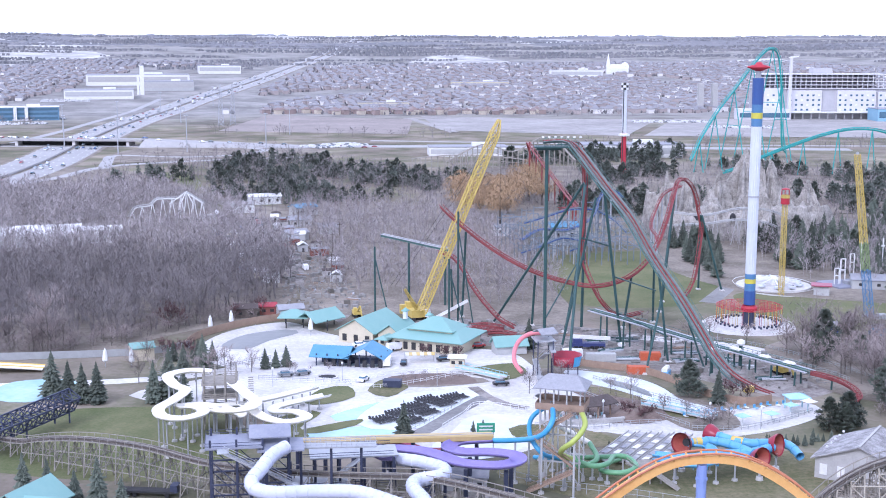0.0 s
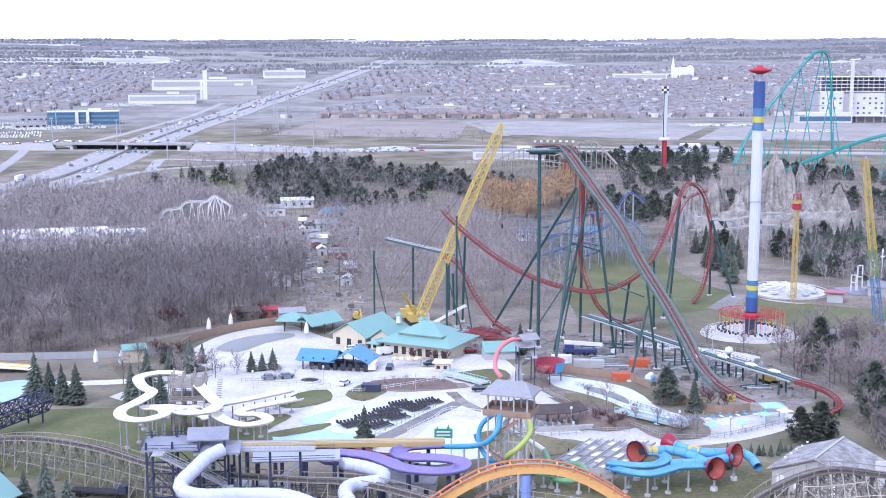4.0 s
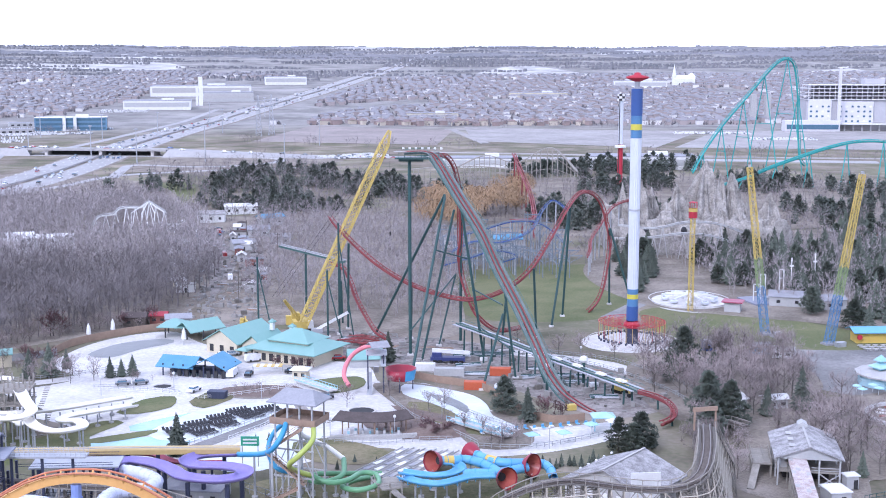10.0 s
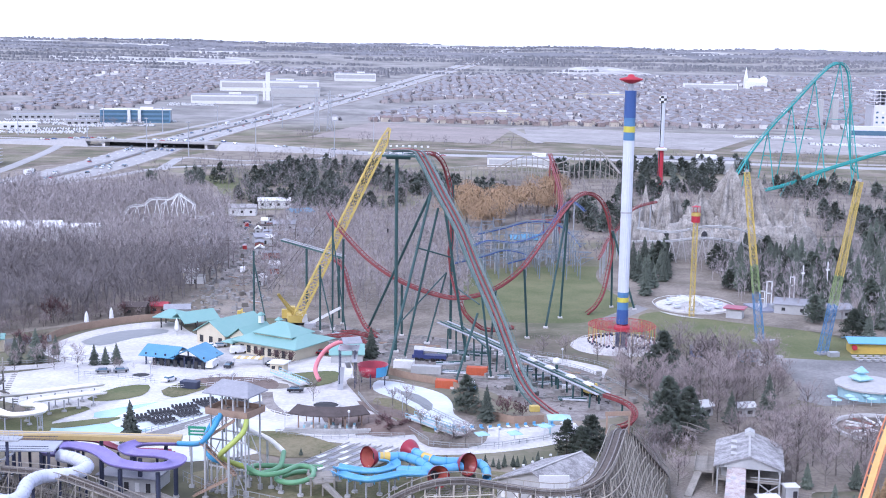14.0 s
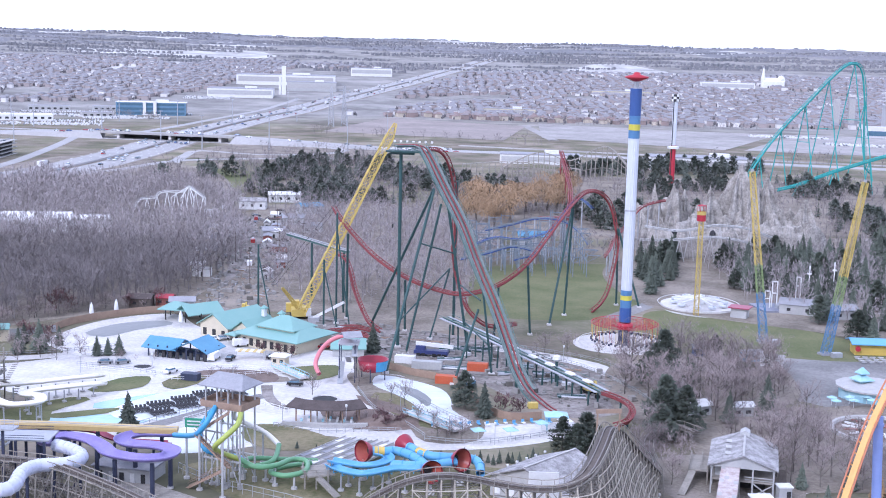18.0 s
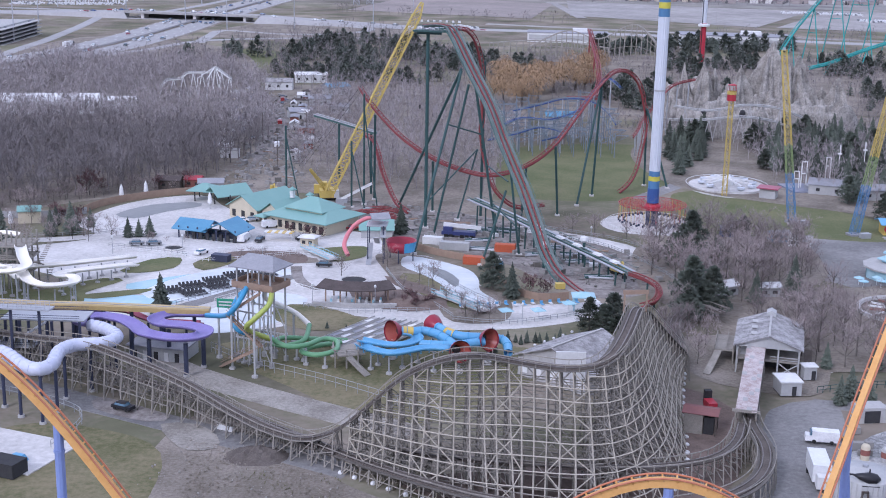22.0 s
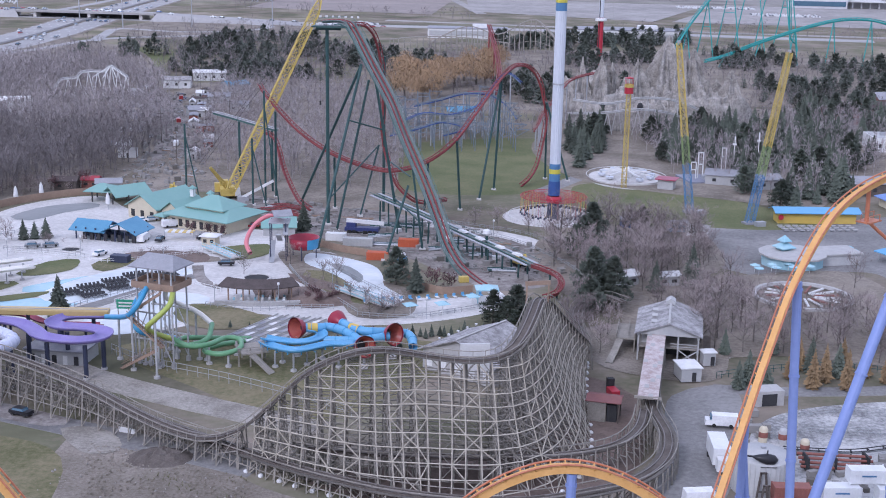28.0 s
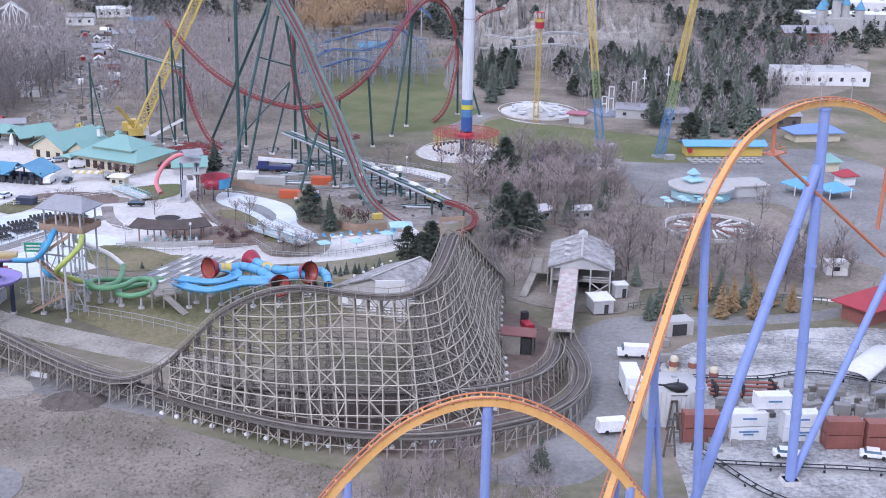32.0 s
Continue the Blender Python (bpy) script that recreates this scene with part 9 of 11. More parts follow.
    for x, y, rz, lab in ((152, 343, 30, "yellow excavator with its arm folded"), (36, 452, 10, "orange loader at the end of the street")):
        z = gz(x, y)
        ex = thing("excavator", x, y, z, lab, "excavator", "diggers")
        part("track", MB().box(x - 1.1, y, z, 0.6, 4, 1.0, rz).box(x + 1.1, y, z, 0.6, 4, 1.0, rz), TYRE, ex)
        part("house", MB().box(x, y, z + 1.0, 2.8, 3.4, 1.4, rz), YELLOW, ex)
        part("cab", MB().box(x - 0.6, y - 0.8, z + 2.2, 1.3, 1.5, 1.3, rz, 0.9), YELLOW, ex)
        part("boom", MB().bar((x, y - 1, z + 2), (x + 1, y - 4, z + 4.6), 0.5, 0.6).bar((x + 1, y - 4, z + 4.6), (x + 1.4, y - 5.8, z + 1.2), 0.4, 0.5), YELLOW, ex)
        part("bucket", MB().box(x + 1.4, y - 6, z + 0.3, 1.3, 1.0, 1.0, rz, 0.7), DARK, ex)
    tram = thing("yellow_machine", 134.5, 327, -1, "small yellow generator by the fence", "generator")
    part("body", MB().box(134.5, 324, -0.9, 2.6, 1.6, 1.6, 10), YELLOW, tram)
    part("skid", MB().box(134.5, 324, -1.0, 2.8, 1.8, 0.2, 10), DARK, tram)
    pump = thing("blue_pump_truck", 122, 352, -1.8, "small blue pump truck", "truck")
    part("body", MB().box(117.5, 345, -1.4, 4, 2.2, 1.8, 60), SKYSLIDE, pump)
    part("tank", MB().tube([(116.6, 343.6, 0.9), (118.4, 346.4, 0.9)], 0.9, 10), WHITE, pump)
    part("wheel", MB().box(117.5, 345, -1.7, 3.6, 2.3, 0.7, 60), TYRE, pump)
    for x, y in ((131, 344), (143, 352)):
        w = thing("white_wrapped_motor", x, y, 0, "white wrapped drive unit on the track", "machine", "wrapped units")
        part("wrap", MB().lathe(x, y, 5.4, [(0.8, 0), (1.3, 0.6), (1.1, 1.5), (0, 2.0)], 10), WHITE, w)
        part("stand", MB().box(x, y, gz(x, y), 0.8, 0.8, 5.4 - gz(x, y)), GREENSTEEL, w)
    m = thing("dirt_mound", 72, 208, 0, "dark heap of loose earth", "mound")
    mb = MB()
    for j in range(12):
        for i in range(16):
            x, y = 66 + i * 0.8, 201 + j * 0.8
            e = max(0, 1 - ((i - 7.5) / 7.5) ** 2 - ((j - 5.5) / 5.5) ** 2)
            mb.v.append((x, y, 1.5 * e * (0.7 + 0.6 * rng.random()) - 0.02))
    mb.f = [(j * 16 + i, j * 16 + i + 1, (j + 1) * 16 + i + 1, (j + 1) * 16 + i) for j in range(11) for i in range(15)]
    part("heap", mb, WOODDARK, m)
    sg = thing("white_barrier_board", 64, 216.5, 0, "white board lying against the low track", "board")
    part("board", MB().box(64, 216.5, 0.2, 3.6, 0.25, 1.0, -25), WHITE, sg)




def vehicles():
    for x, y, rz, pk, lab in ((8, 364, 10, 4, "grey pickup parked on the drive"), (13, 365, 20, 4, "dark car parked on the drive"), (30, 354, 60, 0, "white pickup on the ramp"), (44, 374, 80, 2, "black van beside the pavilion"), (43.5, 400, 20, 1, "silver car by the hall"), (33, 404, 10, 0, "white car by the hall"), (36, 406, 15, 1, "silver car by the hall"), (57, 377, 10, 2, "black car beside the canopy"), (42, 225.5, -25, 2, "black car on the service road"), (192, 174, -15, 0, "white car in the gravel yard"), (206.5, 172.5, -20, 0, "white car in the gravel yard"), (71, 396, 10, 3, "red car behind the hall"), (68, 342, 0, 2, "dark cart beside the footbridge")):
        simple_car(x, y, rz, PAINTS[pk], gz(x, y) + 0.35, 1.05, lab, "park vehicles")
    simple_car(165.5, 185.5, 5, PAINTS[0], 0.35, 1.15, "white delivery van in the service yard", "park vehicles", "van", True)
    simple_car(44, 396, 25, PAINTS[0], gz(44, 396) + 0.3, 1.15, "white van beside the teal hall", "park vehicles", "van", True)
    simple_car(39, 374, 80, PAINTS[0], gz(39, 374) + 0.3, 1.15, "white ice-cream van by the pavilion", "park vehicles", "van", True)
    simple_car(178, 219, 170, PAINTS[0], 0.35, 1.15, "white pickup towing a box", "park vehicles", "van", True)
    t = thing("box_truck", 173, 202.5, 0.3, "white box truck with a flat roof", "truck")
    part("box", MB().box(173, 203, 1.0, 3.2, 8, 3.2, -6), CONTWHITE, t)
    part("cab", MB().box(172.6, 197.8, 0.7, 2.6, 2.2, 2.2, -6, 0.9), WHITE, t)
    for u, v in ((-1.2, 2.2), (1.2, 2.2), (-1.2, -4.6), (1.2, -4.6)):
        part("wheel", MB().tube([(173 + u - 0.2, 203 + v, 0.5), (173 + u + 0.2, 203 + v, 0.5)], 0.5, 10), TYRE, t)
    f = thing("flatbed_trailer", -23.5, 265.5, 0.3, "dark empty flatbed trailer", "trailer")
    part("bed", MB().box(-23.5, 262, 1.0, 12, 2.6, 0.4, -14), DARK, f)
    part("headboard", MB().box(-17.8, 260.6, 1.2, 1.6, 2.6, 1.6, -14), NAVY, f)
    for u, v in ((-4, -1.2), (-4, 1.2), (-2.6, -1.2), (-2.6, 1.2), (4.4, -1.2), (4.4, 1.2)):
        px, py = -23.5 + u * 0.97 + v * 0.242, 262 - u * 0.242 + v * 0.97
        part("wheel", MB().tube([(px - 0.05, py - 0.2, 0.6), (px + 0.05, py + 0.2, 0.6)], 0.5, 10), TYRE, f)
    gan = thing("steel_gantry_bridge", -56, 300, 0, "navy steel lattice gantry beside the spruces", "bridge")
    lattice(gan, (-66, 288, 5), (-47, 322, 5), 4, 4, 12, NAVY, "truss", 0.35, 0.2)
    for x, y in ((-64, 291), (-57, 304), (-49, 318)):
        part("post", MB().box(x - 1.8, y, 0, 0.4, 0.4, 5).box(x + 1.8, y, 0, 0.4, 0.4, 5), NAVY, gan)
    yl = thing("yellow_white_slide", -75, 384, -3, "low yellow and white slides by the fence", "water slide")
    for k in range(4):
        part("lane", MB().sweep(spline([(-92, 385 + k * 1.6, 2.5 - 3), (-80, 384 + k * 1.6, 1.6 - 3), (-64, 382 + k * 1.6, 0.4 - 2.8)], 2), trough(0.8, 0.5)), YELLOWSLIDE if k % 2 else SLIDEWHITE, yl)
    pad = thing("lower_pool_deck", 24, 206, 0, "pale pool deck with a folded parasol and a dark shed", "deck", kind="structure")
    part("deck_slab", MB().box(26, 205, 0.02, 22, 15, 0.25, -20), CONCRETE, pad)
    part("shed", MB().box(27, 196, 0.2, 12, 4, 2.6, -20), DARK, pad)
    part("tarpaulin", MB().box(30, 199.5, 0.3, 3, 3, 1.2, -20, 0.7), SKYSLIDE, pad)




# ---- trees ----
def sliver(mb, p, q, w):
    """One thin twig."""
    p, q = np.array(p), np.array(q)
    d = q - p
    s = np.array([-d[1], d[0], 0.0])
    n = np.linalg.norm(s)
    s = s / n * w if n > 1e-6 else np.array([w, 0, 0])
    mb.add([p - s, p + s, q], [(0, 1, 2)])


def bare_tree(rng, h=15.0, spread=5.2, twigs=8, w=0.07, limbs=12, forks=5, low=0.22):
    """A leafless tree: trunk, rising limbs, forks and fine twigs."""
    trunk, crown = MB(), MB()
    trunk.tube([(0, 0, -0.3), (rng.gauss(0, 0.2), rng.gauss(0, 0.2), h * 0.3), (rng.gauss(0, 0.3), rng.gauss(0, 0.3), h * 0.6), (0.1, 0, h * 0.85)], [0.26 * h / 15, 0.2 * h / 15, 0.12 * h / 15, 0.03], 5, False)
    for i in range(limbs):
        a, z0 = i * 2.4 + rng.uniform(-0.6, 0.6), h * (low + (0.72 - low) * (i + rng.random()) / limbs)
        L = spread * rng.uniform(0.55, 1.1) * (1.2 - 0.7 * (z0 / h - low))
        rise = rng.uniform(0.5, 1.3)
        c, s = math.cos(a), math.sin(a)
        e = np.array([c * L, s * L, min(z0 + L * rise, h)])
        m = np.array([c * L * 0.5, s * L * 0.5, z0 + (e[2] - z0) * 0.42])
        trunk.tube([(0, 0, z0), m, e], [0.1 * h / 15, 0.06 * h / 15, 0.02], 3, False)
        for k in range(forks):
            f = rng.uniform(0.25, 1.0)
            b = np.array([0, 0, z0]) * (1 - f) + e * f
            t = b + np.array([rng.gauss(0, 1), rng.gauss(0, 1), rng.uniform(0.2, 1.7)]) * L * 0.34
            sliver(crown, b, t, w * 1.2)
            for q in range(twigs):
                g = b + (t - b) * rng.uniform(0.2, 1)
                sliver(crown, g, g + np.array([rng.gauss(0, 0.8), rng.gauss(0, 0.8), rng.uniform(-0.1, 1.4)]) * rng.uniform(0.7, 1.6) * h / 15, w * 0.75)
    for k in range(twigs * 3):
        z0 = h * rng.uniform(0.5, 0.85)
        sliver(crown, (0, 0, z0), (rng.gauss(0, 1.3), rng.gauss(0, 1.3), z0 + rng.uniform(1, h * 0.2)), w)
    return trunk, crown


def crown_tree(rng, h, r, limbs, forks, twigs, w):
    """A leafless tree with a domed crown of limbs, forks and fine outer twigs."""
    mb = MB()
    mb.tube([(0, 0, -0.3), (rng.gauss(0, 0.2), rng.gauss(0, 0.2), h * 0.3), (rng.gauss(0, 0.4), rng.gauss(0, 0.4), h * 0.62)], [0.24 * h / 14, 0.17 * h / 14, 0.05], 4, False)
    for i in range(limbs):
        a, u = i * 2.4 + rng.uniform(-0.5, 0.5), -0.35 + 1.3 * (i + rng.random()) / limbs
        q = math.sqrt(max(0.05, 1 - min(u, 0.97) ** 2)) * r * rng.uniform(0.75, 1.05)
        e = np.array([math.cos(a) * q, math.sin(a) * q, h * (0.62 + 0.36 * u)])
        b0 = np.array([0, 0, h * rng.uniform(0.2, 0.45)])
        m = b0 * 0.5 + e * 0.5 + (0, 0, 0.06 * h)
        mb.tube([b0, m, e], [0.08, 0.05, 0.015], 3, False)
        for k in range(forks):
            f = rng.uniform(0.3, 1.0)
            b = m * (1 - f) + e * f
            o = b - (0, 0, h * 0.5)
            o = o / (np.linalg.norm(o) + 1e-6)
            t = b + (o * 0.8 + np.array([rng.gauss(0, 0.7), rng.gauss(0, 0.7), rng.gauss(0.25, 0.4)])) * r * 0.3
            sliver(mb, b, t, w * 1.3)
            for _ in range(twigs):
                g = b + (t - b) * rng.uniform(0.2, 1)
                sliver(mb, g, g + (o * 0.7 + np.array([rng.gauss(0, 0.7), rng.gauss(0, 0.7), rng.gauss(0.35, 0.5)])) * rng.uniform(0.6, 1.3) * h / 14, w)
    return mb.v, mb.f


def conifer(rng, h=14.0, r=3.2, layers=24, per=22, top=0.25, lean=0.85):
    """A conifer: drooping boughs in whorls, each a ridged fan with ragged tips."""
    trunk, crown = MB(), MB()
    trunk.tube([(0, 0, -0.3), (0, 0, h * 0.97)], [0.018 * h, 0.03], 6, False)
    for i in range(layers):
        f = i / (layers - 1)
        z = h * (0.06 + 0.92 * f)
        rad = r * ((1 - f) ** lean * min(1.0, 0.6 + 3 * f) + 0.05) * rng.uniform(0.8, 1.15)
        n = max(5, int(per * (1 - 0.62 * f)))
        for k in range(n):
            a = 6.283 * (k + rng.uniform(-0.45, 0.45)) / n + i
            L = rad * rng.uniform(0.6, 1.15)
            c, s = math.cos(a), math.sin(a)
            wd = 0.14 + 0.17 * L
            droop = rng.uniform(0.05, 0.38) * L
            zz = z + rng.uniform(-0.45, 0.45) * h / layers
            m, e = np.array([c * L * 0.6, s * L * 0.6, zz - droop * 0.3]), np.array([c * L, s * L, zz - droop])
            sd = np.array([-s, c, 0]) * wd
            l, rr = m + sd * rng.uniform(0.7, 1.2) - (0, 0, 0.35), m - sd * rng.uniform(0.7, 1.2) - (0, 0, 0.35)
            t1, t2 = e * 0.92 + sd * 0.6 + (0, 0, 0.08), e * 0.92 - sd * 0.6 + (0, 0, 0.08)
            t1[2], t2[2] = e[2] - 0.1, e[2] - 0.15
            crown.add([(0, 0, zz + 0.35), l, t1, m * 0.98 + (0, 0, 0.28), e, t2, rr], [(0, 1, 3), (1, 2, 3), (3, 2, 4), (3, 4, 5), (6, 3, 5), (0, 3, 6)])
    return trunk, crown


def pine(rng, h=13.0, r=4.6, lobes=30, per=95, leaf=1.0):
    """A broad pine: many tufted boughs in clumps with gaps between."""
    trunk, crown = MB(), MB()
    trunk.tube([(0, 0, -0.3), (0.1, 0.1, h * 0.5), (0, 0, h * 0.95)], [0.32, 0.22, 0.05], 6, False)
    for i in range(lobes):
        f = (i + rng.random()) / lobes
        z = h * (0.12 + 0.84 * f)
        a = i * 2.4 + rng.uniform(-0.5, 0.5)
        rad = r * (1 - f ** 1.7) * rng.uniform(0.45, 0.9) * min(1.0, 0.65 + f)
        c = np.array([rad * math.cos(a), rad * math.sin(a), z])
        trunk.tube([(0, 0, z - 0.6), c], [0.09, 0.03], 3, False)
        lr = rng.uniform(1.1, 1.7) * (1.25 - 0.6 * f)
        for k in range(per):
            n = np.array([rng.gauss(0, 1), rng.gauss(0, 1), rng.gauss(0.15, 0.8)])
            n /= np.linalg.norm(n) + 1e-9
            p = c + n * np.array([lr * 1.2, lr * 1.2, lr * 0.75]) * rng.uniform(0.5, 1.0)
            u = np.cross(n, (0.3, 0.2, 1.0))
            u = u / (np.linalg.norm(u) + 1e-9) * rng.uniform(0.24, 0.46) * leaf
            crown.add([p - u, p + u, p + n * rng.uniform(0.5, 0.9) * leaf + (0, 0, 0.15)], [(0, 1, 2)])
    return trunk, crown


def willow(rng, h=14.0, r=8.0):
    trunk, crown = MB(), MB()
    trunk.tube([(0, 0, -0.3), (0.2, 0, h * 0.35), (0, 0.3, h * 0.6)], [0.6, 0.45, 0.25], 6, False)
    for i in range(9):
        a = rng.uniform(0, 6.283)
        e = (math.cos(a) * r * 0.6, math.sin(a) * r * 0.6, h * rng.uniform(0.7, 0.95))
        trunk.tube([(0, 0, h * 0.35), (e[0] * 0.4, e[1] * 0.4, h * 0.65), e], [0.25, 0.16, 0.05], 4, False)
    lobes = [(rng.gauss(0, r * 0.42), rng.gauss(0, r * 0.42), h * rng.uniform(0.45, 0.8), r * rng.uniform(0.35, 0.55)) for _ in range(9)]
    for i in range(3000):
        lx, ly, lz, lr = rng.choice(lobes)
        a, u = rng.uniform(0, 6.283), rng.uniform(-0.55, 1)
        rr = lr * math.sqrt(max(0, 1 - u * u)) * rng.uniform(0.75, 1.05)
        p = np.array([lx + math.cos(a) * rr, ly + math.sin(a) * rr, lz + u * lr * 0.9])
        sliver(crown, p, p + np.array([math.cos(a) * 0.9, math.sin(a) * 0.9, -rng.uniform(0.2, 1.5)]), 0.1)
    return trunk, crown


def make_tree(name, built, wood, leaf, label, group, category="tree"):
    root = thing(name, 0, 0, 0, label, category, group)
    part("trunk", built[0], wood, root)
    part("crown", built[1], leaf, root)
    return root


RNG = random.Random(11)
BARE = [bare_tree(RNG, 11.5 + 1.2 * k, 5.4 + 0.4 * k, 10, 0.075, 13, 7, 0.15) for k in range(6)]
FRONT = [crown_tree(RNG, 11.5 + 1.3 * k, 4.2 + 0.4 * k, 13, 6, 6, 0.055) for k in range(5)]
DISTANT = [crown_tree(RNG, 11 + 1.5 * k, 4.4 + 0.4 * k, 6, 4, 4, 0.14) for k in range(5)]
COARSE = [crown_tree(RNG, 11.5 + 1.4 * k, 4.0 + 0.45 * k, 10, 4, 5, 0.09) for k in range(5)]
bare_roots = [make_tree("bare_tree", b, BARK, TWIGDARK, "leafless grey-brown deciduous tree", "bare trees") for b in BARE]
shrub_roots = [make_tree("bare_shrub", bare_tree(RNG, 4.5, 2.4, 7, 0.05, 10, 5, 0.05), BARK, TWIGDARK, "leafless brown shrub with thin twigs", "bare shrubs", "shrub") for _ in range(2)]
red_roots = [make_tree("red_shrub", bare_tree(RNG, 5.5, 2.8, 12, 0.09, 14, 6, 0.1), BARK, TWIGRED, "dark red-twigged ornamental tree", "red shrubs", "shrub")]
spruce_roots = [make_tree("spruce", conifer(RNG, 12 + k, 3.3 + 0.3 * k), BARK, NEEDLE, "dark green spruce with drooping branches", "conifers") for k in range(4)]
pine_roots = [make_tree("pine", pine(RNG, 12 + k, 6.0), BARK, NEEDLE, "broad dark green pine with a full crown", "conifers") for k in range(2)]
larch_roots = [make_tree("larch", conifer(RNG, 10, 2.4, 20, 16), BARK, LARCH, "slender ochre larch in autumn needles", "conifers")]
willow_roots = [make_tree("willow", willow(RNG), BARK, WILLOW, "ochre weeping willow without leaves", "willows") for _ in range(2)]
USED = set()


def plant(roots, x, y, s=1.0, rng=RNG):
    r = rng.choice(roots)
    m = Matrix.Translation((x, y, gz(x, y))) @ Matrix.Rotation(rng.uniform(0, 6.28), 4, "Z")
    if r.name not in USED:
        USED.add(r.name)
        r.matrix_basis = m @ Matrix.Scale(s, 4)
        return r
    ob = copy_thing(r, m)
    ob.scale = (s, s, s * rng.uniform(0.9, 1.12))
    return ob


def mass(name, label, spots, sources, material, category="wood"):
    """Many far trees joined as one wood; spots: (x, y, size)."""
    rng = random.Random(len(spots))
    arr = [(np.array(v), f) for v, f in sources]
    V, F, o = [], [], 0
    for x, y, s in spots:
        v, f = rng.choice(arr)
        a = rng.uniform(0, 6.283)
        c, k = math.cos(a) * s, math.sin(a) * s
        w = np.stack([v[:, 0] * c - v[:, 1] * k + x, v[:, 0] * k + v[:, 1] * c + y, v[:, 2] * s + gz(x, y)], 1)
        V.append(w)
        F += [tuple(i + o for i in q) for q in f]
        o += len(v)
    me = bpy.data.meshes.new(name)
    me.from_pydata(np.concatenate(V).tolist(), [], F)
    me.materials.append(material)
    return tagged(new(name, me), label, category, kind="stuff")


def inside(x, y, poly):
    n, hit = len(poly), False
    for i in range(n):
        (x0, y0), (x1, y1) = poly[i], poly[(i + 1) % n]
        if (y0 > y) != (y1 > y) and x < (x1 - x0) * (y - y0) / (y1 - y0) + x0:
            hit = not hit
    return hit


def scatter(poly, spacing, rng, jitter=0.45):
    xs, ys = [p[0] for p in poly], [p[1] for p in poly]
    out, y = [], min(ys)
    while y < max(ys):
        x = min(xs)
        while x < max(xs):
            px, py = x + rng.uniform(-jitter, jitter) * spacing, y + rng.uniform(-jitter, jitter) * spacing
            if inside(px, py, poly):
                out.append((px, py))
            x += spacing
        y += spacing
    return out


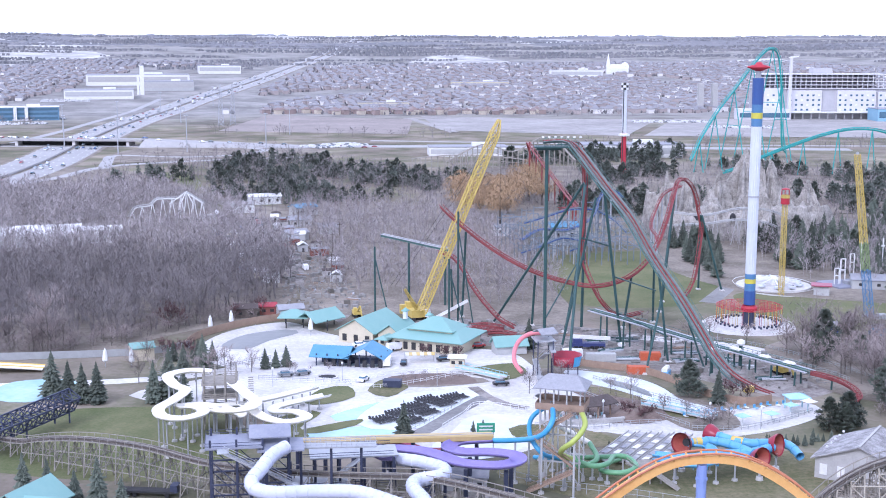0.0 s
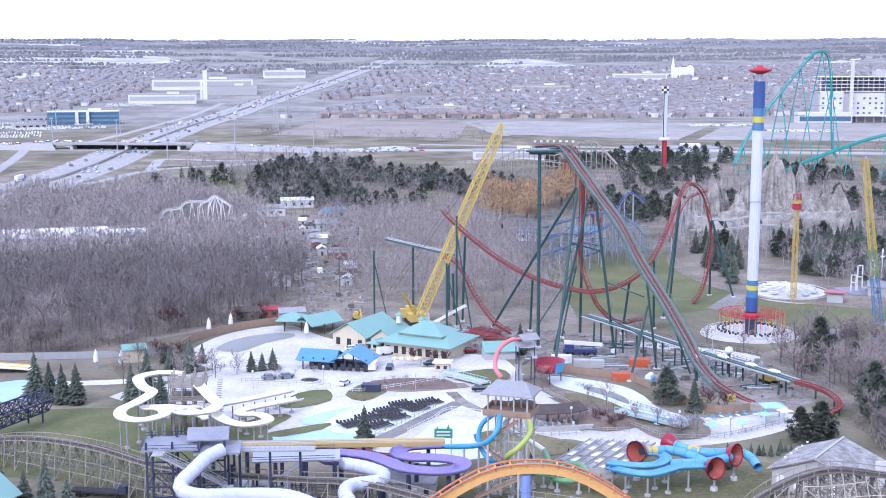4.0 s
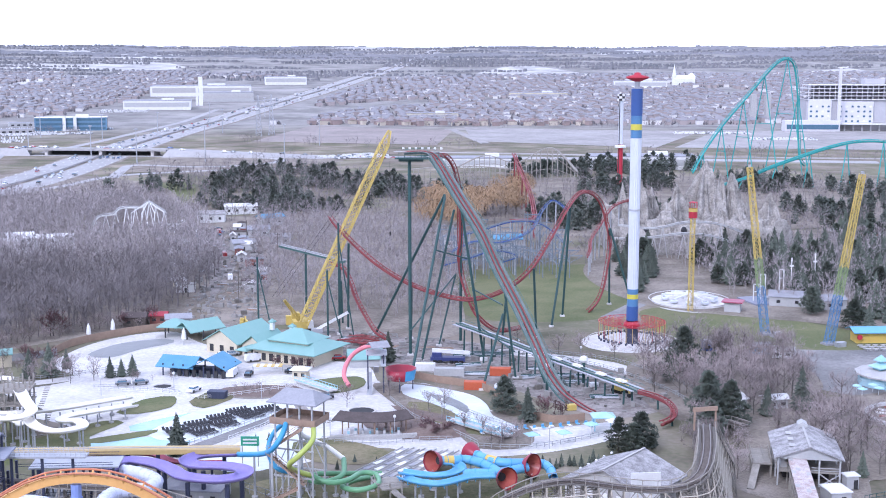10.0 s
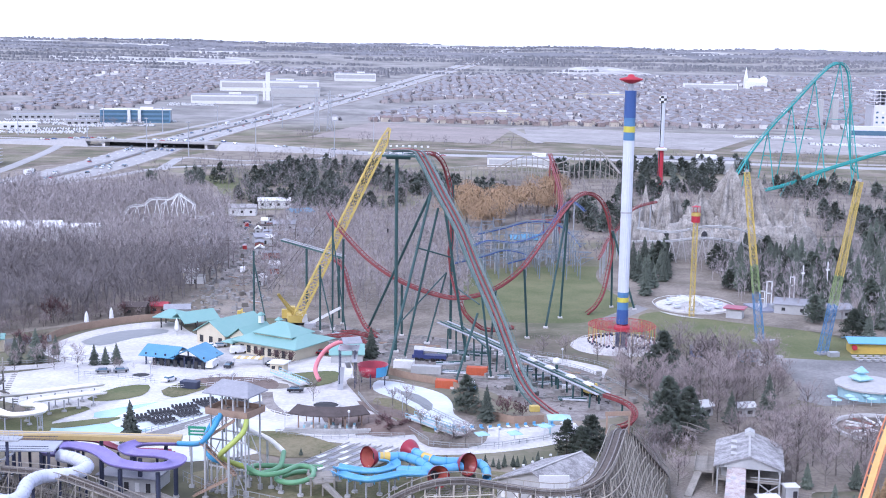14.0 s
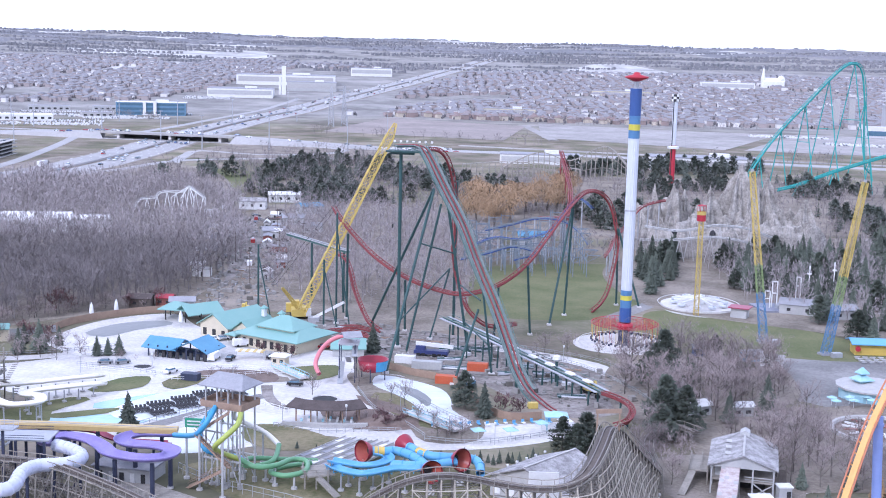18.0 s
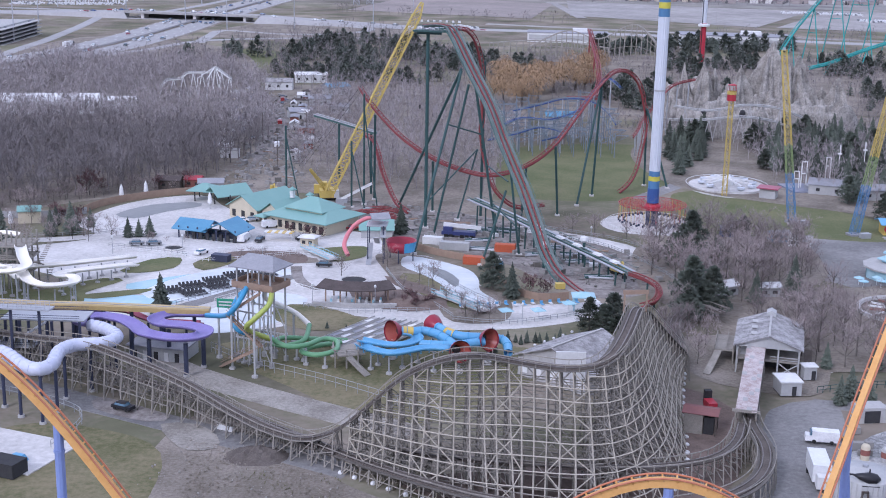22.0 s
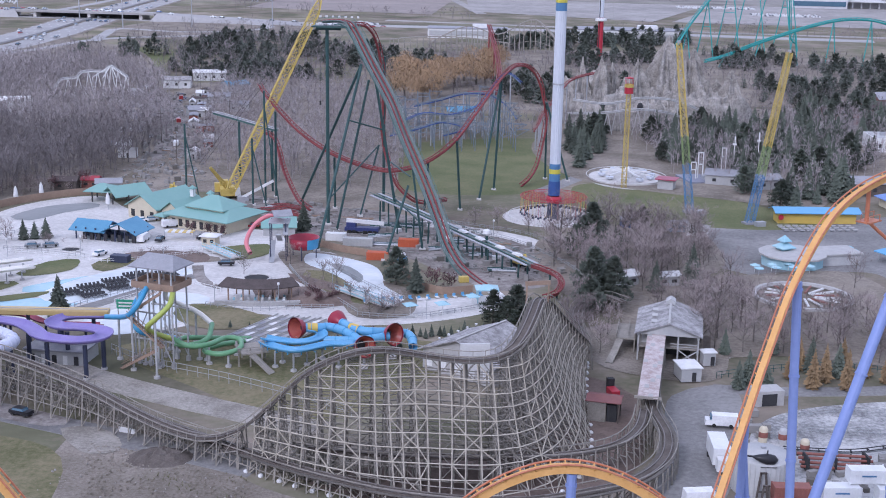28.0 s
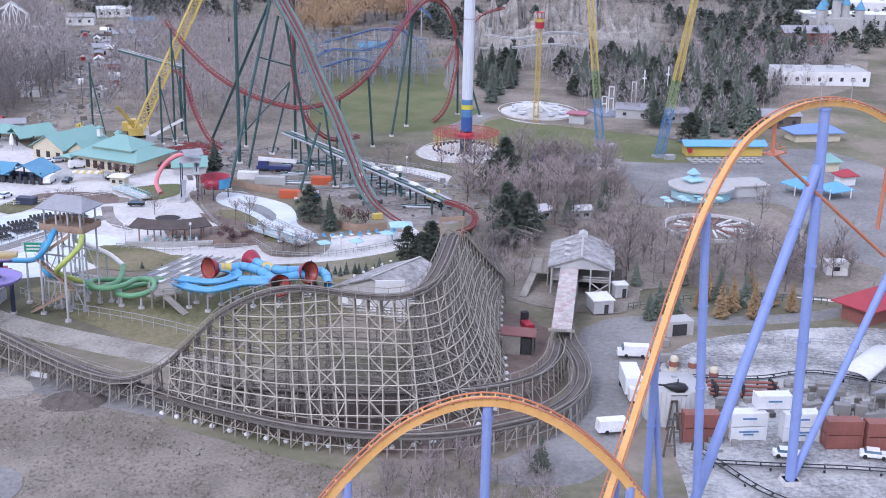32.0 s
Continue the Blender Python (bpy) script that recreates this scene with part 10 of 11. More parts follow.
def woods():
    rng = random.Random(5)
    wood = [(-330, 425), (-130, 412), (-66, 410), (-26, 440), (2, 464), (16, 520), (14, 600), (-10, 690), (-20, 760), (-60, 830), (-170, 840), (-330, 830)]
    def clear(x, y):
        return x > np.interp(y, [p[1] for p in FREEWAY], [p[0] for p in FREEWAY]) + 40
    spots = [p for p in scatter(wood, 6.0, rng) if clear(*p) and p[0] > -175 and not (-70 < p[0] < -18 and 672 < p[1] < 725) and not (-150 < p[0] < -70 and 626 < p[1] < 652)]
    spots.sort(key=lambda p: p[1])
    front, rest = spots[:50], spots[50:]
    for x, y in front[:30]:
        plant(bare_roots, x, y, rng.uniform(0.7, 1.1), rng)
    for x, y in scatter([(-175, 408), (-130, 403), (-66, 403), (-26, 434), (4, 458), (4, 470), (-26, 448), (-66, 416), (-175, 424)], 4.2, rng):
        plant(red_roots if rng.random() < 0.07 else shrub_roots, x, y, rng.uniform(0.7, 1.5), rng)
    sides = [(x, y, rng.uniform(0.62, 1.2)) for x, y in rest] + [(x, y, rng.uniform(0.8, 1.1)) for x, y in scatter(wood, 13, rng) if x <= -175 and clear(x, y)]
    sides += [(x, y, rng.uniform(1.25, 1.5)) for x, y in scatter([(-185, 700), (-90, 720), (-85, 765), (-185, 745)], 15, rng) if clear(x, y)]
    mass("bare_wood", "dense leafless wood of grey-brown trees", [p for p in sides if p[1] >= 560], COARSE, TWIG)
    mass("bare_wood_front", "front of the dense leafless wood", [p for p in sides if p[1] < 560], FRONT, TWIG)
    mid = [(28, 500), (62, 470), (118, 455), (126, 560), (140, 590), (128, 640), (112, 720), (60, 740), (20, 740), (26, 600)]
    mass("bare_site_trees", "leafless trees behind the construction site", [(x, y, rng.uniform(0.55, 0.95)) for x, y in scatter(mid, 7.4, rng)], COARSE, TWIG)
    more = []
    back = [(-30, 735), (120, 730), (135, 900), (60, 1060), (-40, 1050), (-90, 1010), (-30, 870)]
    more += [(x, y, rng.uniform(0.5, 0.9)) for x, y in scatter(back, 10, rng)]
    right = [(150, 470), (200, 580), (230, 600), (245, 520), (300, 520), (380, 600), (430, 700), (330, 720), (210, 660), (140, 620)]
    more += [(x, y, rng.uniform(0.5, 0.85)) for x, y in scatter(right, 10, rng) if not inside(x, y, [(118, 466), (124, 565), (195, 584), (208, 540), (182, 466), (150, 448)])]
    more += [(x, y, rng.uniform(0.5, 0.95)) for x, y in scatter([(-140, 838), (-60, 838), (-46, 862), (-84, 940), (-108, 960)], 9.5, rng)]
    lots = [(146, 700), (300, 694), (465, 752), (515, 895), (380, 1000), (155, 975), (118, 860)]
    more += [(x, y, rng.uniform(0.45, 0.85)) for x, y in scatter(lots, 12, rng) if not inside(x, y, [(196, 596), (196, 690), (312, 690), (312, 596)]) and noise.noise((x / 50, y / 70, 7.1)) > -0.25]
    mass("bare_park_trees", "leafless park trees between the rides", more, DISTANT, TWIG)
    cones = [conifer(rng, 9 + 1.6 * k, 3.0 + 0.4 * k, 11, 10, 0.25, 0.7) for k in range(3)] + [pine(rng, 9 + 1.5 * k, 5.0, 14, 22, 2.2) for k in range(4)]
    src = [(t.v + c.v, t.f + [tuple(i + len(t.v) for i in q) for q in c.f]) for t, c in cones]
    belt = [(-95, 985), (-40, 870), (-5, 790), (60, 780), (130, 850), (120, 990), (30, 1080), (-20, 1060), (-40, 1000), (-36, 985)]
    sp = [(x, y, rng.uniform(0.65, 1.05)) for x, y in scatter(belt, 9.0, rng) if noise.noise((x / 40, y / 60, 1.5)) > -0.02]
    sp += [(x, y, rng.uniform(0.6, 1.15)) for x, y in scatter([(146, 700), (300, 694), (465, 752), (515, 895), (380, 1000), (155, 975), (118, 860)], 11, rng) if noise.noise((x / 45, y / 60, 12.3)) > 0.08]
    band = [(200, 1000), (375, 1060), (385, 1115), (205, 1050)]
    sp += [(x, y, rng.uniform(0.8, 1.2)) for x, y in scatter(band, 9, rng)]
    sp += [(x, y, rng.uniform(0.7, 1.1)) for x, y in scatter([(380, 600), (460, 690), (560, 900), (440, 830), (330, 720)], 16, rng)]
    sp += [(-94, 888, 1.25), (-64, 925, 1.15), (-52, 932, 1.2), (-72, 922, 1.05), (-45, 940, 1.1), (-58, 940, 1.0)]
    mass("conifer_belt", "dark conifer belt", sp, src, FARNEEDLE)
    for poly, gap in (([(190, 495), (200, 590), (208, 600), (226, 602), (214, 560), (206, 520)], 6.5), ([(232, 527), (238, 602), (300, 606), (312, 600), (284, 530), (266, 466), (246, 452), (256, 505), (246, 512)], 6.8),
                      ([(294, 556), (318, 640), (338, 660), (386, 668), (392, 640), (358, 592), (334, 540), (312, 505), (290, 450), (262, 424), (256, 432), (276, 490)], 7.6)):
        for x, y in scatter(poly, gap, rng):
            if rng.random() < 0.66 and not (330 < x < 385 and 545 < y < 578):
                plant(spruce_roots if rng.random() < 0.86 else pine_roots, x, y, rng.uniform(0.6, 1.12), rng)
    mixed = []
    for x, y in scatter([(226, 515), (230, 600), (300, 604), (330, 640), (400, 640), (380, 560), (318, 500), (270, 440), (250, 445)], 8.5, rng):
        if not (330 < x < 385 and 545 < y < 578):
            mixed.append((x, y, rng.uniform(0.5, 0.85)))
    mass("bare_mountain_trees", "leafless trees mixed with the conifers below the mountain", mixed, COARSE, TWIG)
    for x, y in [(120, 700), (126, 720), (134, 745), (128, 770), (142, 760), (150, 790), (158, 770), (166, 800), (172, 780), (182, 815), (188, 840), (146, 720), (136, 690), (176, 760)]:
        plant(willow_roots, x, y, rng.uniform(1.2, 1.65), rng)


woods()


def park_trees():
    rng = random.Random(9)
    for x, y, s in ((2.1, 376, 0.46), (5.3, 377, 0.5), (8.5, 378, 0.5), (-22, 375, 0.8), (-16.5, 378, 0.75), (-18, 384, 0.7), (-47, 341, 0.95), (-51, 344, 1.0), (-43, 340, 0.9), (-28, 338, 0.9), (-24, 340, 0.95), (-20, 337, 0.8), (-56, 349, 0.9),
                    (34, 289, 0.75), (87, 392, 0.95), (-26, 392, 0.55), (-20, 395, 0.5), (-14, 390, 0.55), (185, 313, 0.7), (148, 287, 0.45), (115.4, 266.5, 0.5), (121, 312, 0.72), (190, 262, 0.5), (187, 240, 0.5), (190, 243, 0.55), (193, 240, 0.6), (190, 237, 0.4),
                    (-44, 262, 0.75), (-38, 258, 0.7), (-33, 255, 0.72), (-28, 252, 0.62), (-50, 268, 0.7), (196, 318, 0.8), (201, 262, 0.55), (206, 250, 0.6), (211, 247, 0.55), (237, 282, 0.5), (241, 286, 0.55), (246, 279, 0.5), (234, 277, 0.5)):
        plant(spruce_roots, x, y, s, rng)
    for x, y, s in ((116, 321, 0.8), (177, 368, 1.0), (182, 353, 0.7), (139, 284, 0.72), (145, 286, 0.78), (142, 281, 0.6), (167, 306, 1.0), (171, 300, 0.9), (165, 299, 0.85), (164, 293, 0.8), (170, 356, 0.75), (198, 394, 0.7)):
        plant(pine_roots, x, y, s, rng)
    for k in range(14):
        plant(spruce_roots, 118 + k * 1.5 + rng.uniform(-0.4, 0.4), 273 + rng.uniform(-1.2, 1.2) + k * 0.3, rng.uniform(0.16, 0.26), rng)
    for x, y in ((81, 277), (85, 281), (76, 281), (72, 276), (52, 296), (55, 299)):
        plant(spruce_roots, x, y, 0.18, rng)
    for x, y, s in ((126, 316, 1.0), (130, 314, 0.9), (111, 268, 0.8), (52, 384, 0.7), (58, 382, 0.75), (62, 381, 0.7), (-26, 398, 1.0), (-22, 402, 0.9), (-30, 404, 0.9), (-19, 393, 0.8)):
        plant(red_roots, x, y, s, rng)
    for x, y, s in ((203, 240, 0.9), (207, 244, 0.8), (210, 239, 0.85), (213, 250, 0.9), (217, 247, 0.8), (204, 252, 0.8), (220, 243, 0.7), (200, 246, 0.7)):
        plant(larch_roots, x, y, s, rng)
    for x, y in scatter([(160, 318), (164, 372), (172, 388), (192, 400), (214, 392), (212, 350), (200, 330), (188, 316), (178, 306)], 7.4, rng):
        if min(math.hypot(x - a, y - b) for a, b in ((177, 366), (182, 351), (164, 303), (170, 354), (198, 392))) > 6.5:
            plant(bare_roots, x, y, rng.uniform(0.62, 0.95), rng)
    for x, y in scatter([(184, 262), (180, 300), (192, 310), (206, 318), (212, 328), (240, 334), (246, 322), (238, 312), (240, 290), (250, 270), (232, 252), (205, 262)], 6.6, rng):
        if math.hypot(x - 223, y - 307) > 17 and not (208 < x < 242 and 284 < y < 307) and y < 322:
            plant(bare_roots, x, y, rng.uniform(0.45, 0.75), rng)
    for x, y in scatter([(152, 262), (158, 300), (168, 296), (165, 268), (158, 250)], 6, rng):
        plant(bare_roots, x, y, rng.uniform(0.35, 0.6), rng)
    for x, y in scatter([(118, 404), (150, 388), (164, 372), (168, 378), (156, 398), (126, 416)], 5.5, rng):
        plant(bare_roots if rng.random() < 0.5 else shrub_roots, x, y, rng.uniform(0.4, 0.6), rng)
    for x, y in scatter([(112, 156), (124, 172), (140, 176), (152, 170), (150, 155), (130, 150)], 4.0, rng):
        plant(shrub_roots, x, y, rng.uniform(0.7, 1.25), rng)
    for x, y in ((-34, 362), (-30, 366), (-26, 364), (-18, 362), (-8, 368), (-2, 372), (-12, 376), (-10, 380), (-14, 371), (-22, 381), (-28, 386), (-34, 392), (-38, 384), (96, 328), (100, 322), (74, 332), (104, 306), (108, 300), (112, 292), (115, 289), (109, 290), (86, 344)):
        plant(bare_roots, x, y, rng.uniform(0.35, 0.5), rng)
    for x, y in scatter([(228, 235), (262, 262), (280, 250), (250, 228)], 6, rng):
        plant(shrub_roots, x, y, rng.uniform(0.8, 1.3), rng)
    plant(spruce_roots, 150, 172, 0.45, rng)
    for poly, roots, gap in (([(37, 355), (44, 360), (58, 358), (61, 348), (41, 349)], shrub_roots, 3.6), ([(90, 303), (93, 309), (100, 307), (104, 301), (93, 298)], red_roots, 3.4), ([(88, 331), (95, 325), (108, 311), (107, 307), (91, 322)], shrub_roots, 3.4), ([(106, 292), (112, 302), (118, 300), (113, 290)], shrub_roots, 2.6), ([(78, 306), (90, 316), (96, 310), (84, 305)], shrub_roots, 3.2), ([(-20, 372), (0, 380), (24, 372), (20, 368), (0, 374)], shrub_roots, 4.0)):
        for x, y in scatter(poly, gap, rng):
            plant(roots, x, y, rng.uniform(0.3, 0.55), rng)


park_trees()


# ---- suburbs, far buildings, traffic ----
ROOFS = islands("suburb_roof_shingles", [(0.24, 0.235, 0.245), (0.29, 0.275, 0.285), (0.19, 0.185, 0.195), (0.34, 0.325, 0.33), (0.25, 0.24, 0.245), (0.46, 0.45, 0.46)], 0.9)
WALLS = islands("suburb_walls", [(0.34, 0.30, 0.29), (0.42, 0.395, 0.38), (0.50, 0.485, 0.475), (0.28, 0.255, 0.25), (0.62, 0.60, 0.585), (0.37, 0.35, 0.345)], 0.9)
SUBTREE = surface("far_bare_trees", (0.21, 0.195, 0.20), (0.13, 0.125, 0.13), 0.05, 0.95)


def house_at(walls, roofs, x, y, rz, w, d, h):
    z = gz(x, y) - 0.5
    walls.box(x, y, z, w, d, h + 0.5, rz)
    roofs.hip(x, y, z + h + 0.5, w, d, h * 0.42, rz, 0.4, 0.35, 0.15)


def suburbs():
    rng = random.Random(21)
    areas = [[(-40, 1830), (190, 1780), (480, 1760), (760, 1800), (1250, 1900), (1500, 2500), (1300, 3000), (420, 3080), (150, 3000), (30, 2400)],
             [(-1100, 1950), (-560, 1900), (-390, 2000), (-330, 2300), (-300, 2700), (-200, 3000), (-60, 3100), (-420, 3250), (-1300, 3000)]]
    walls, roofs, trees = MB(), MB(), MB()
    near = []
    for poly in areas:
        for x, y in scatter(poly, 19, rng, 0.3):
            k = noise.cell((x / 190, y / 190, 0))
            rz = 90 * round(k * 3) + 25 * k
            if rng.random() < 0.1 or noise.noise((x / 120, y / 260, 4.4)) > 0.36:
                continue
            w, d, h = rng.uniform(7.5, 11), rng.uniform(8, 12), rng.uniform(4.5, 6.5)
            if y < 1905 and -30 < x < 420 and len(near) < 60:
                near.append((x, y, rz, w, d, h))
            else:
                house_at(walls, roofs, x, y, rz, w, d, h)
            for _ in range(2):
                tx, ty = x + rng.uniform(-11, 11), y + rng.uniform(-11, 11)
                s = rng.uniform(2.5, 6)
                trees.cone(tx, ty, gz(tx, ty), s * 0.2, s * 0.42, s * 0.5, 4).cone(tx, ty, gz(tx, ty) + s * 0.5, s * 0.42, s * 0.08, s * 0.5, 3)
    tagged(new("suburb_walls", mesh_data("suburb_walls", walls, WALLS)), "brick walls of dense suburban houses", "houses", kind="stuff")
    tagged(new("suburb_roofs", mesh_data("suburb_roofs", roofs, ROOFS)), "grey and brown hipped roofs of suburban houses", "houses", kind="stuff")
    tagged(new("suburb_trees", mesh_data("suburb_trees", trees, SUBTREE)), "bare garden trees among the houses", "trees", kind="stuff")
    wm = [surface("brick_house_wall", (0.31, 0.245, 0.225), (0.26, 0.205, 0.19), 0.1, 0.9), surface("buff_house_wall", (0.52, 0.46, 0.38), (0.45, 0.40, 0.33), 0.1, 0.9)]
    rm = [surface("grey_house_roof", (0.22, 0.19, 0.19), (0.27, 0.24, 0.23), 0.1, 0.9), surface("brown_house_roof", (0.25, 0.19, 0.17), (0.2, 0.16, 0.15), 0.1, 0.9)]
    for i, (x, y, rz, w, d, h) in enumerate(near):
        z = gz(x, y)
        root = thing("suburban_house", x, y, z, "two-storey brick house with a hipped roof", "house", "suburban houses")
        part("wall", MB().box(x, y, z - 0.5, w, d, h + 0.5, rz), wm[i % 2], root)
        part("roof", MB().hip(x, y, z + h, w, d, h * 0.6, rz, 0.5, 0.3), rm[i % 2], root)
        for dx in (-0.27, 0.27):
            for dz in (0.9, 3.6):
                c, s = math.cos(radians(rz)), math.sin(radians(rz))
                u, v = dx * w, -d / 2 - 0.02
                part("window", MB().box(x + u * c - v * s, y + u * s + v * c, z + dz, 1.6, 0.2, 1.5, rz), GLASS, root)
    # far woods and hedgerows
    far = MB()
    for band in range(34):
        y0 = 2950 + band * 50 + rng.uniform(-20, 20)
        x0 = rng.uniform(-1900, 1700)
        for j in range(rng.randint(3, 6)):
            L, cx = rng.uniform(150, 700), rng.uniform(-1900, 2300)
            for k in range(int(L / 7)):
                x, y = cx + k * 7 + rng.uniform(-4, 4), y0 + rng.uniform(-16, 16)
                r = math.hypot(x - 60, y)
                if r > 4780:
                    continue
                s = rng.uniform(5, 9)
                far.cone(x, y, gz(x, y) - 1, s * 0.6, s * 0.42, s * rng.uniform(0.6, 1.0), 5)
    for k in range(6500):
        a, r = rng.uniform(-0.55, 0.55), rng.uniform(3900, 4720)
        x, y = 60 + r * math.sin(a), r * math.cos(a)
        if noise.noise((x / 300, y / 160, 2.2)) > 0.0:
            s = rng.uniform(6, 10)
            far.cone(x, y, gz(x, y) - 1, s * 2.4, s * 1.2, s * rng.uniform(0.35, 0.6), 6)
    tagged(new("far_woods", mesh_data("far_woods", far, surface("far_bare_woods", (0.15, 0.155, 0.165), (0.22, 0.215, 0.225), 0.004, 0.95, world_space=True))), "dark woods and hedgerows towards the horizon", "woods", kind="stuff")
    # tree rows beside the graded land
    rows = []
    for (xa, ya), (xb, yb), n in (((150, 1745), (520, 1715), 90), ((-60, 1440), (200, 1330), 40), ((420, 1200), (600, 1150), 60), ((300, 1180), (420, 1150), 50), ((-320, 1640), (-260, 1600), 14), ((-100, 1085), (60, 1130), 40), ((-480, 1600), (-300, 1660), 30), ((-60, 1150), (20, 1200), 16)):
        for k in range(n):
            f = rng.random()
            rows.append((xa + (xb - xa) * f + rng.uniform(-12, 12), ya + (yb - ya) * f + rng.uniform(-12, 12), rng.uniform(0.45, 0.85)))
    mass("hedgerow", "row of bare trees before the suburb", rows, DISTANT, TWIG, "trees")


suburbs()


def slab_building(name, x, y, w, d, h, rz, wall, label, floors=0, bays=0, band=GLASS, roof=GREYROOF, category="building", plant_room=True):
    z = gz(x, y)
    root = thing(name, x, y, z, label, category)
    part("wall", MB().box(x, y, z - 2, w, d, h + 2, rz), wall, root)
    part("roof", MB().box(x, y, z + h, w + 0.8, d + 0.8, 0.6, rz), roof, root)
    c, s = math.cos(radians(rz)), math.sin(radians(rz))
    if plant_room:
        part("roof_unit", MB().box(x + w * 0.15 * c, y + w * 0.15 * s, z + h + 0.6, w * 0.18, d * 0.3, 3, rz), WHITE, root)
    for i in range(floors):
        zz = z + (i + 0.3) * h / floors
        if bays:
            for j in range(bays):
                u, v = (j + 0.5) / bays * w - w / 2, -d / 2 - 0.1
                part("window", MB().box(x + u * c - v * s, y + u * s + v * c, zz, w / bays * 0.6, 0.5, h / floors * 0.5, rz), band, root)
        else:
            v = -d / 2 - 0.1
            part("window_band", MB().box(x - v * s, y + v * c, zz, w * 0.96, 0.6, h / floors * 0.5, rz), band, root)
    return root


BLUEGLASS = surface("blue_tinted_facade", (0.10, 0.19, 0.28), (0.14, 0.24, 0.33), 0.05, 0.2, spec=0.5)
slab_building("glass_office", -296, 1715, 92, 30, 17, 8, BLUEGLASS, "low blue glass office block with white piers", 3, 0, GLASS, WHITE)
for dx in (-6, 8):
    solo("white_pier", MB().box(-296 + dx, 1698, gz(-296, 1698) - 1, 4, 3, 20, 8), WHITE, "white concrete entrance pier", "pier", "office piers")
slab_building("factory", -250, 2170, 110, 60, 14, 5, WHITE, "long white factory hall", 1, 0, GREYWALL)
slab_building("factory", -150, 2360, 90, 60, 15, 5, GREYWALL, "grey and white factory hall beside the freeway", 1, 0, STONEWALL)
slab_building("factory", -215, 2500, 190, 80, 18, 5, WHITE, "long white factory hall", 1, 0, STONEWALL)
slab_building("factory", -70, 2830, 90, 60, 16, 5, WHITE, "white warehouse beside the freeway", 1, 0, GREYWALL)
solo("chimney", MB().box(-186, 2235, gz(-186, 2235), 7, 7, 50, 5), WHITE, "tall white concrete chimney", "chimney")
solo("chimney", MB().box(-192.6, 2235, gz(-186, 2235), 4, 6, 34, 5), WHITE, "lower white concrete chimney", "chimney")
slab_building("warehouse", 330, 1092, 92, 34, 11, -6, WHITE, "long white warehouse with a flat roof", 1, 0, GREYWALL)
slab_building("warehouse", 190, 1120, 70, 26, 8, -4, WHITE, "low white warehouse behind the trees", 1, 0, GREYWALL)
slab_building("depot", -470, 1420, 70, 40, 9, 20, WHITE, "white flat-roofed depot beside the ramp", 1)
slab_building("store", -560, 1580, 90, 40, 9, 10, GREYWALL, "pale flat-roofed store beside the street", 1)
slab_building("long_hall", 680, 2640, 110, 40, 14, -8, WHITE, "long white hall among the suburbs", 1, 0, GREYWALL)
slab_building("school", 430, 2400, 110, 30, 9, -8, CREAM, "low pale school building", 1, 0, STONEWALL)
slab_building("school", 200, 1960, 80, 20, 8, -3, CREAM, "low pale apartment block", 1, 0, STONEWALL)
church = thing("white_church", 780, 2700, gz(780, 2700), "white church with a thin spire", "church")
part("nave", MB().wall_gable(790, 2700, gz(790, 2700) - 1, 44, 20, 14, 8, -5), WHITE, church)
part("dome", MB().lathe(806, 2700, gz(800, 2700) + 14, [(9, 0), (9, 4), (6, 9), (0, 12)], 12), WHITE, church)
part("spire", MB().box(768, 2698, gz(768, 2698) - 1, 8, 8, 20).cone(768, 2698, gz(768, 2698) + 19, 5, 0.2, 26, 8), WHITE, church)


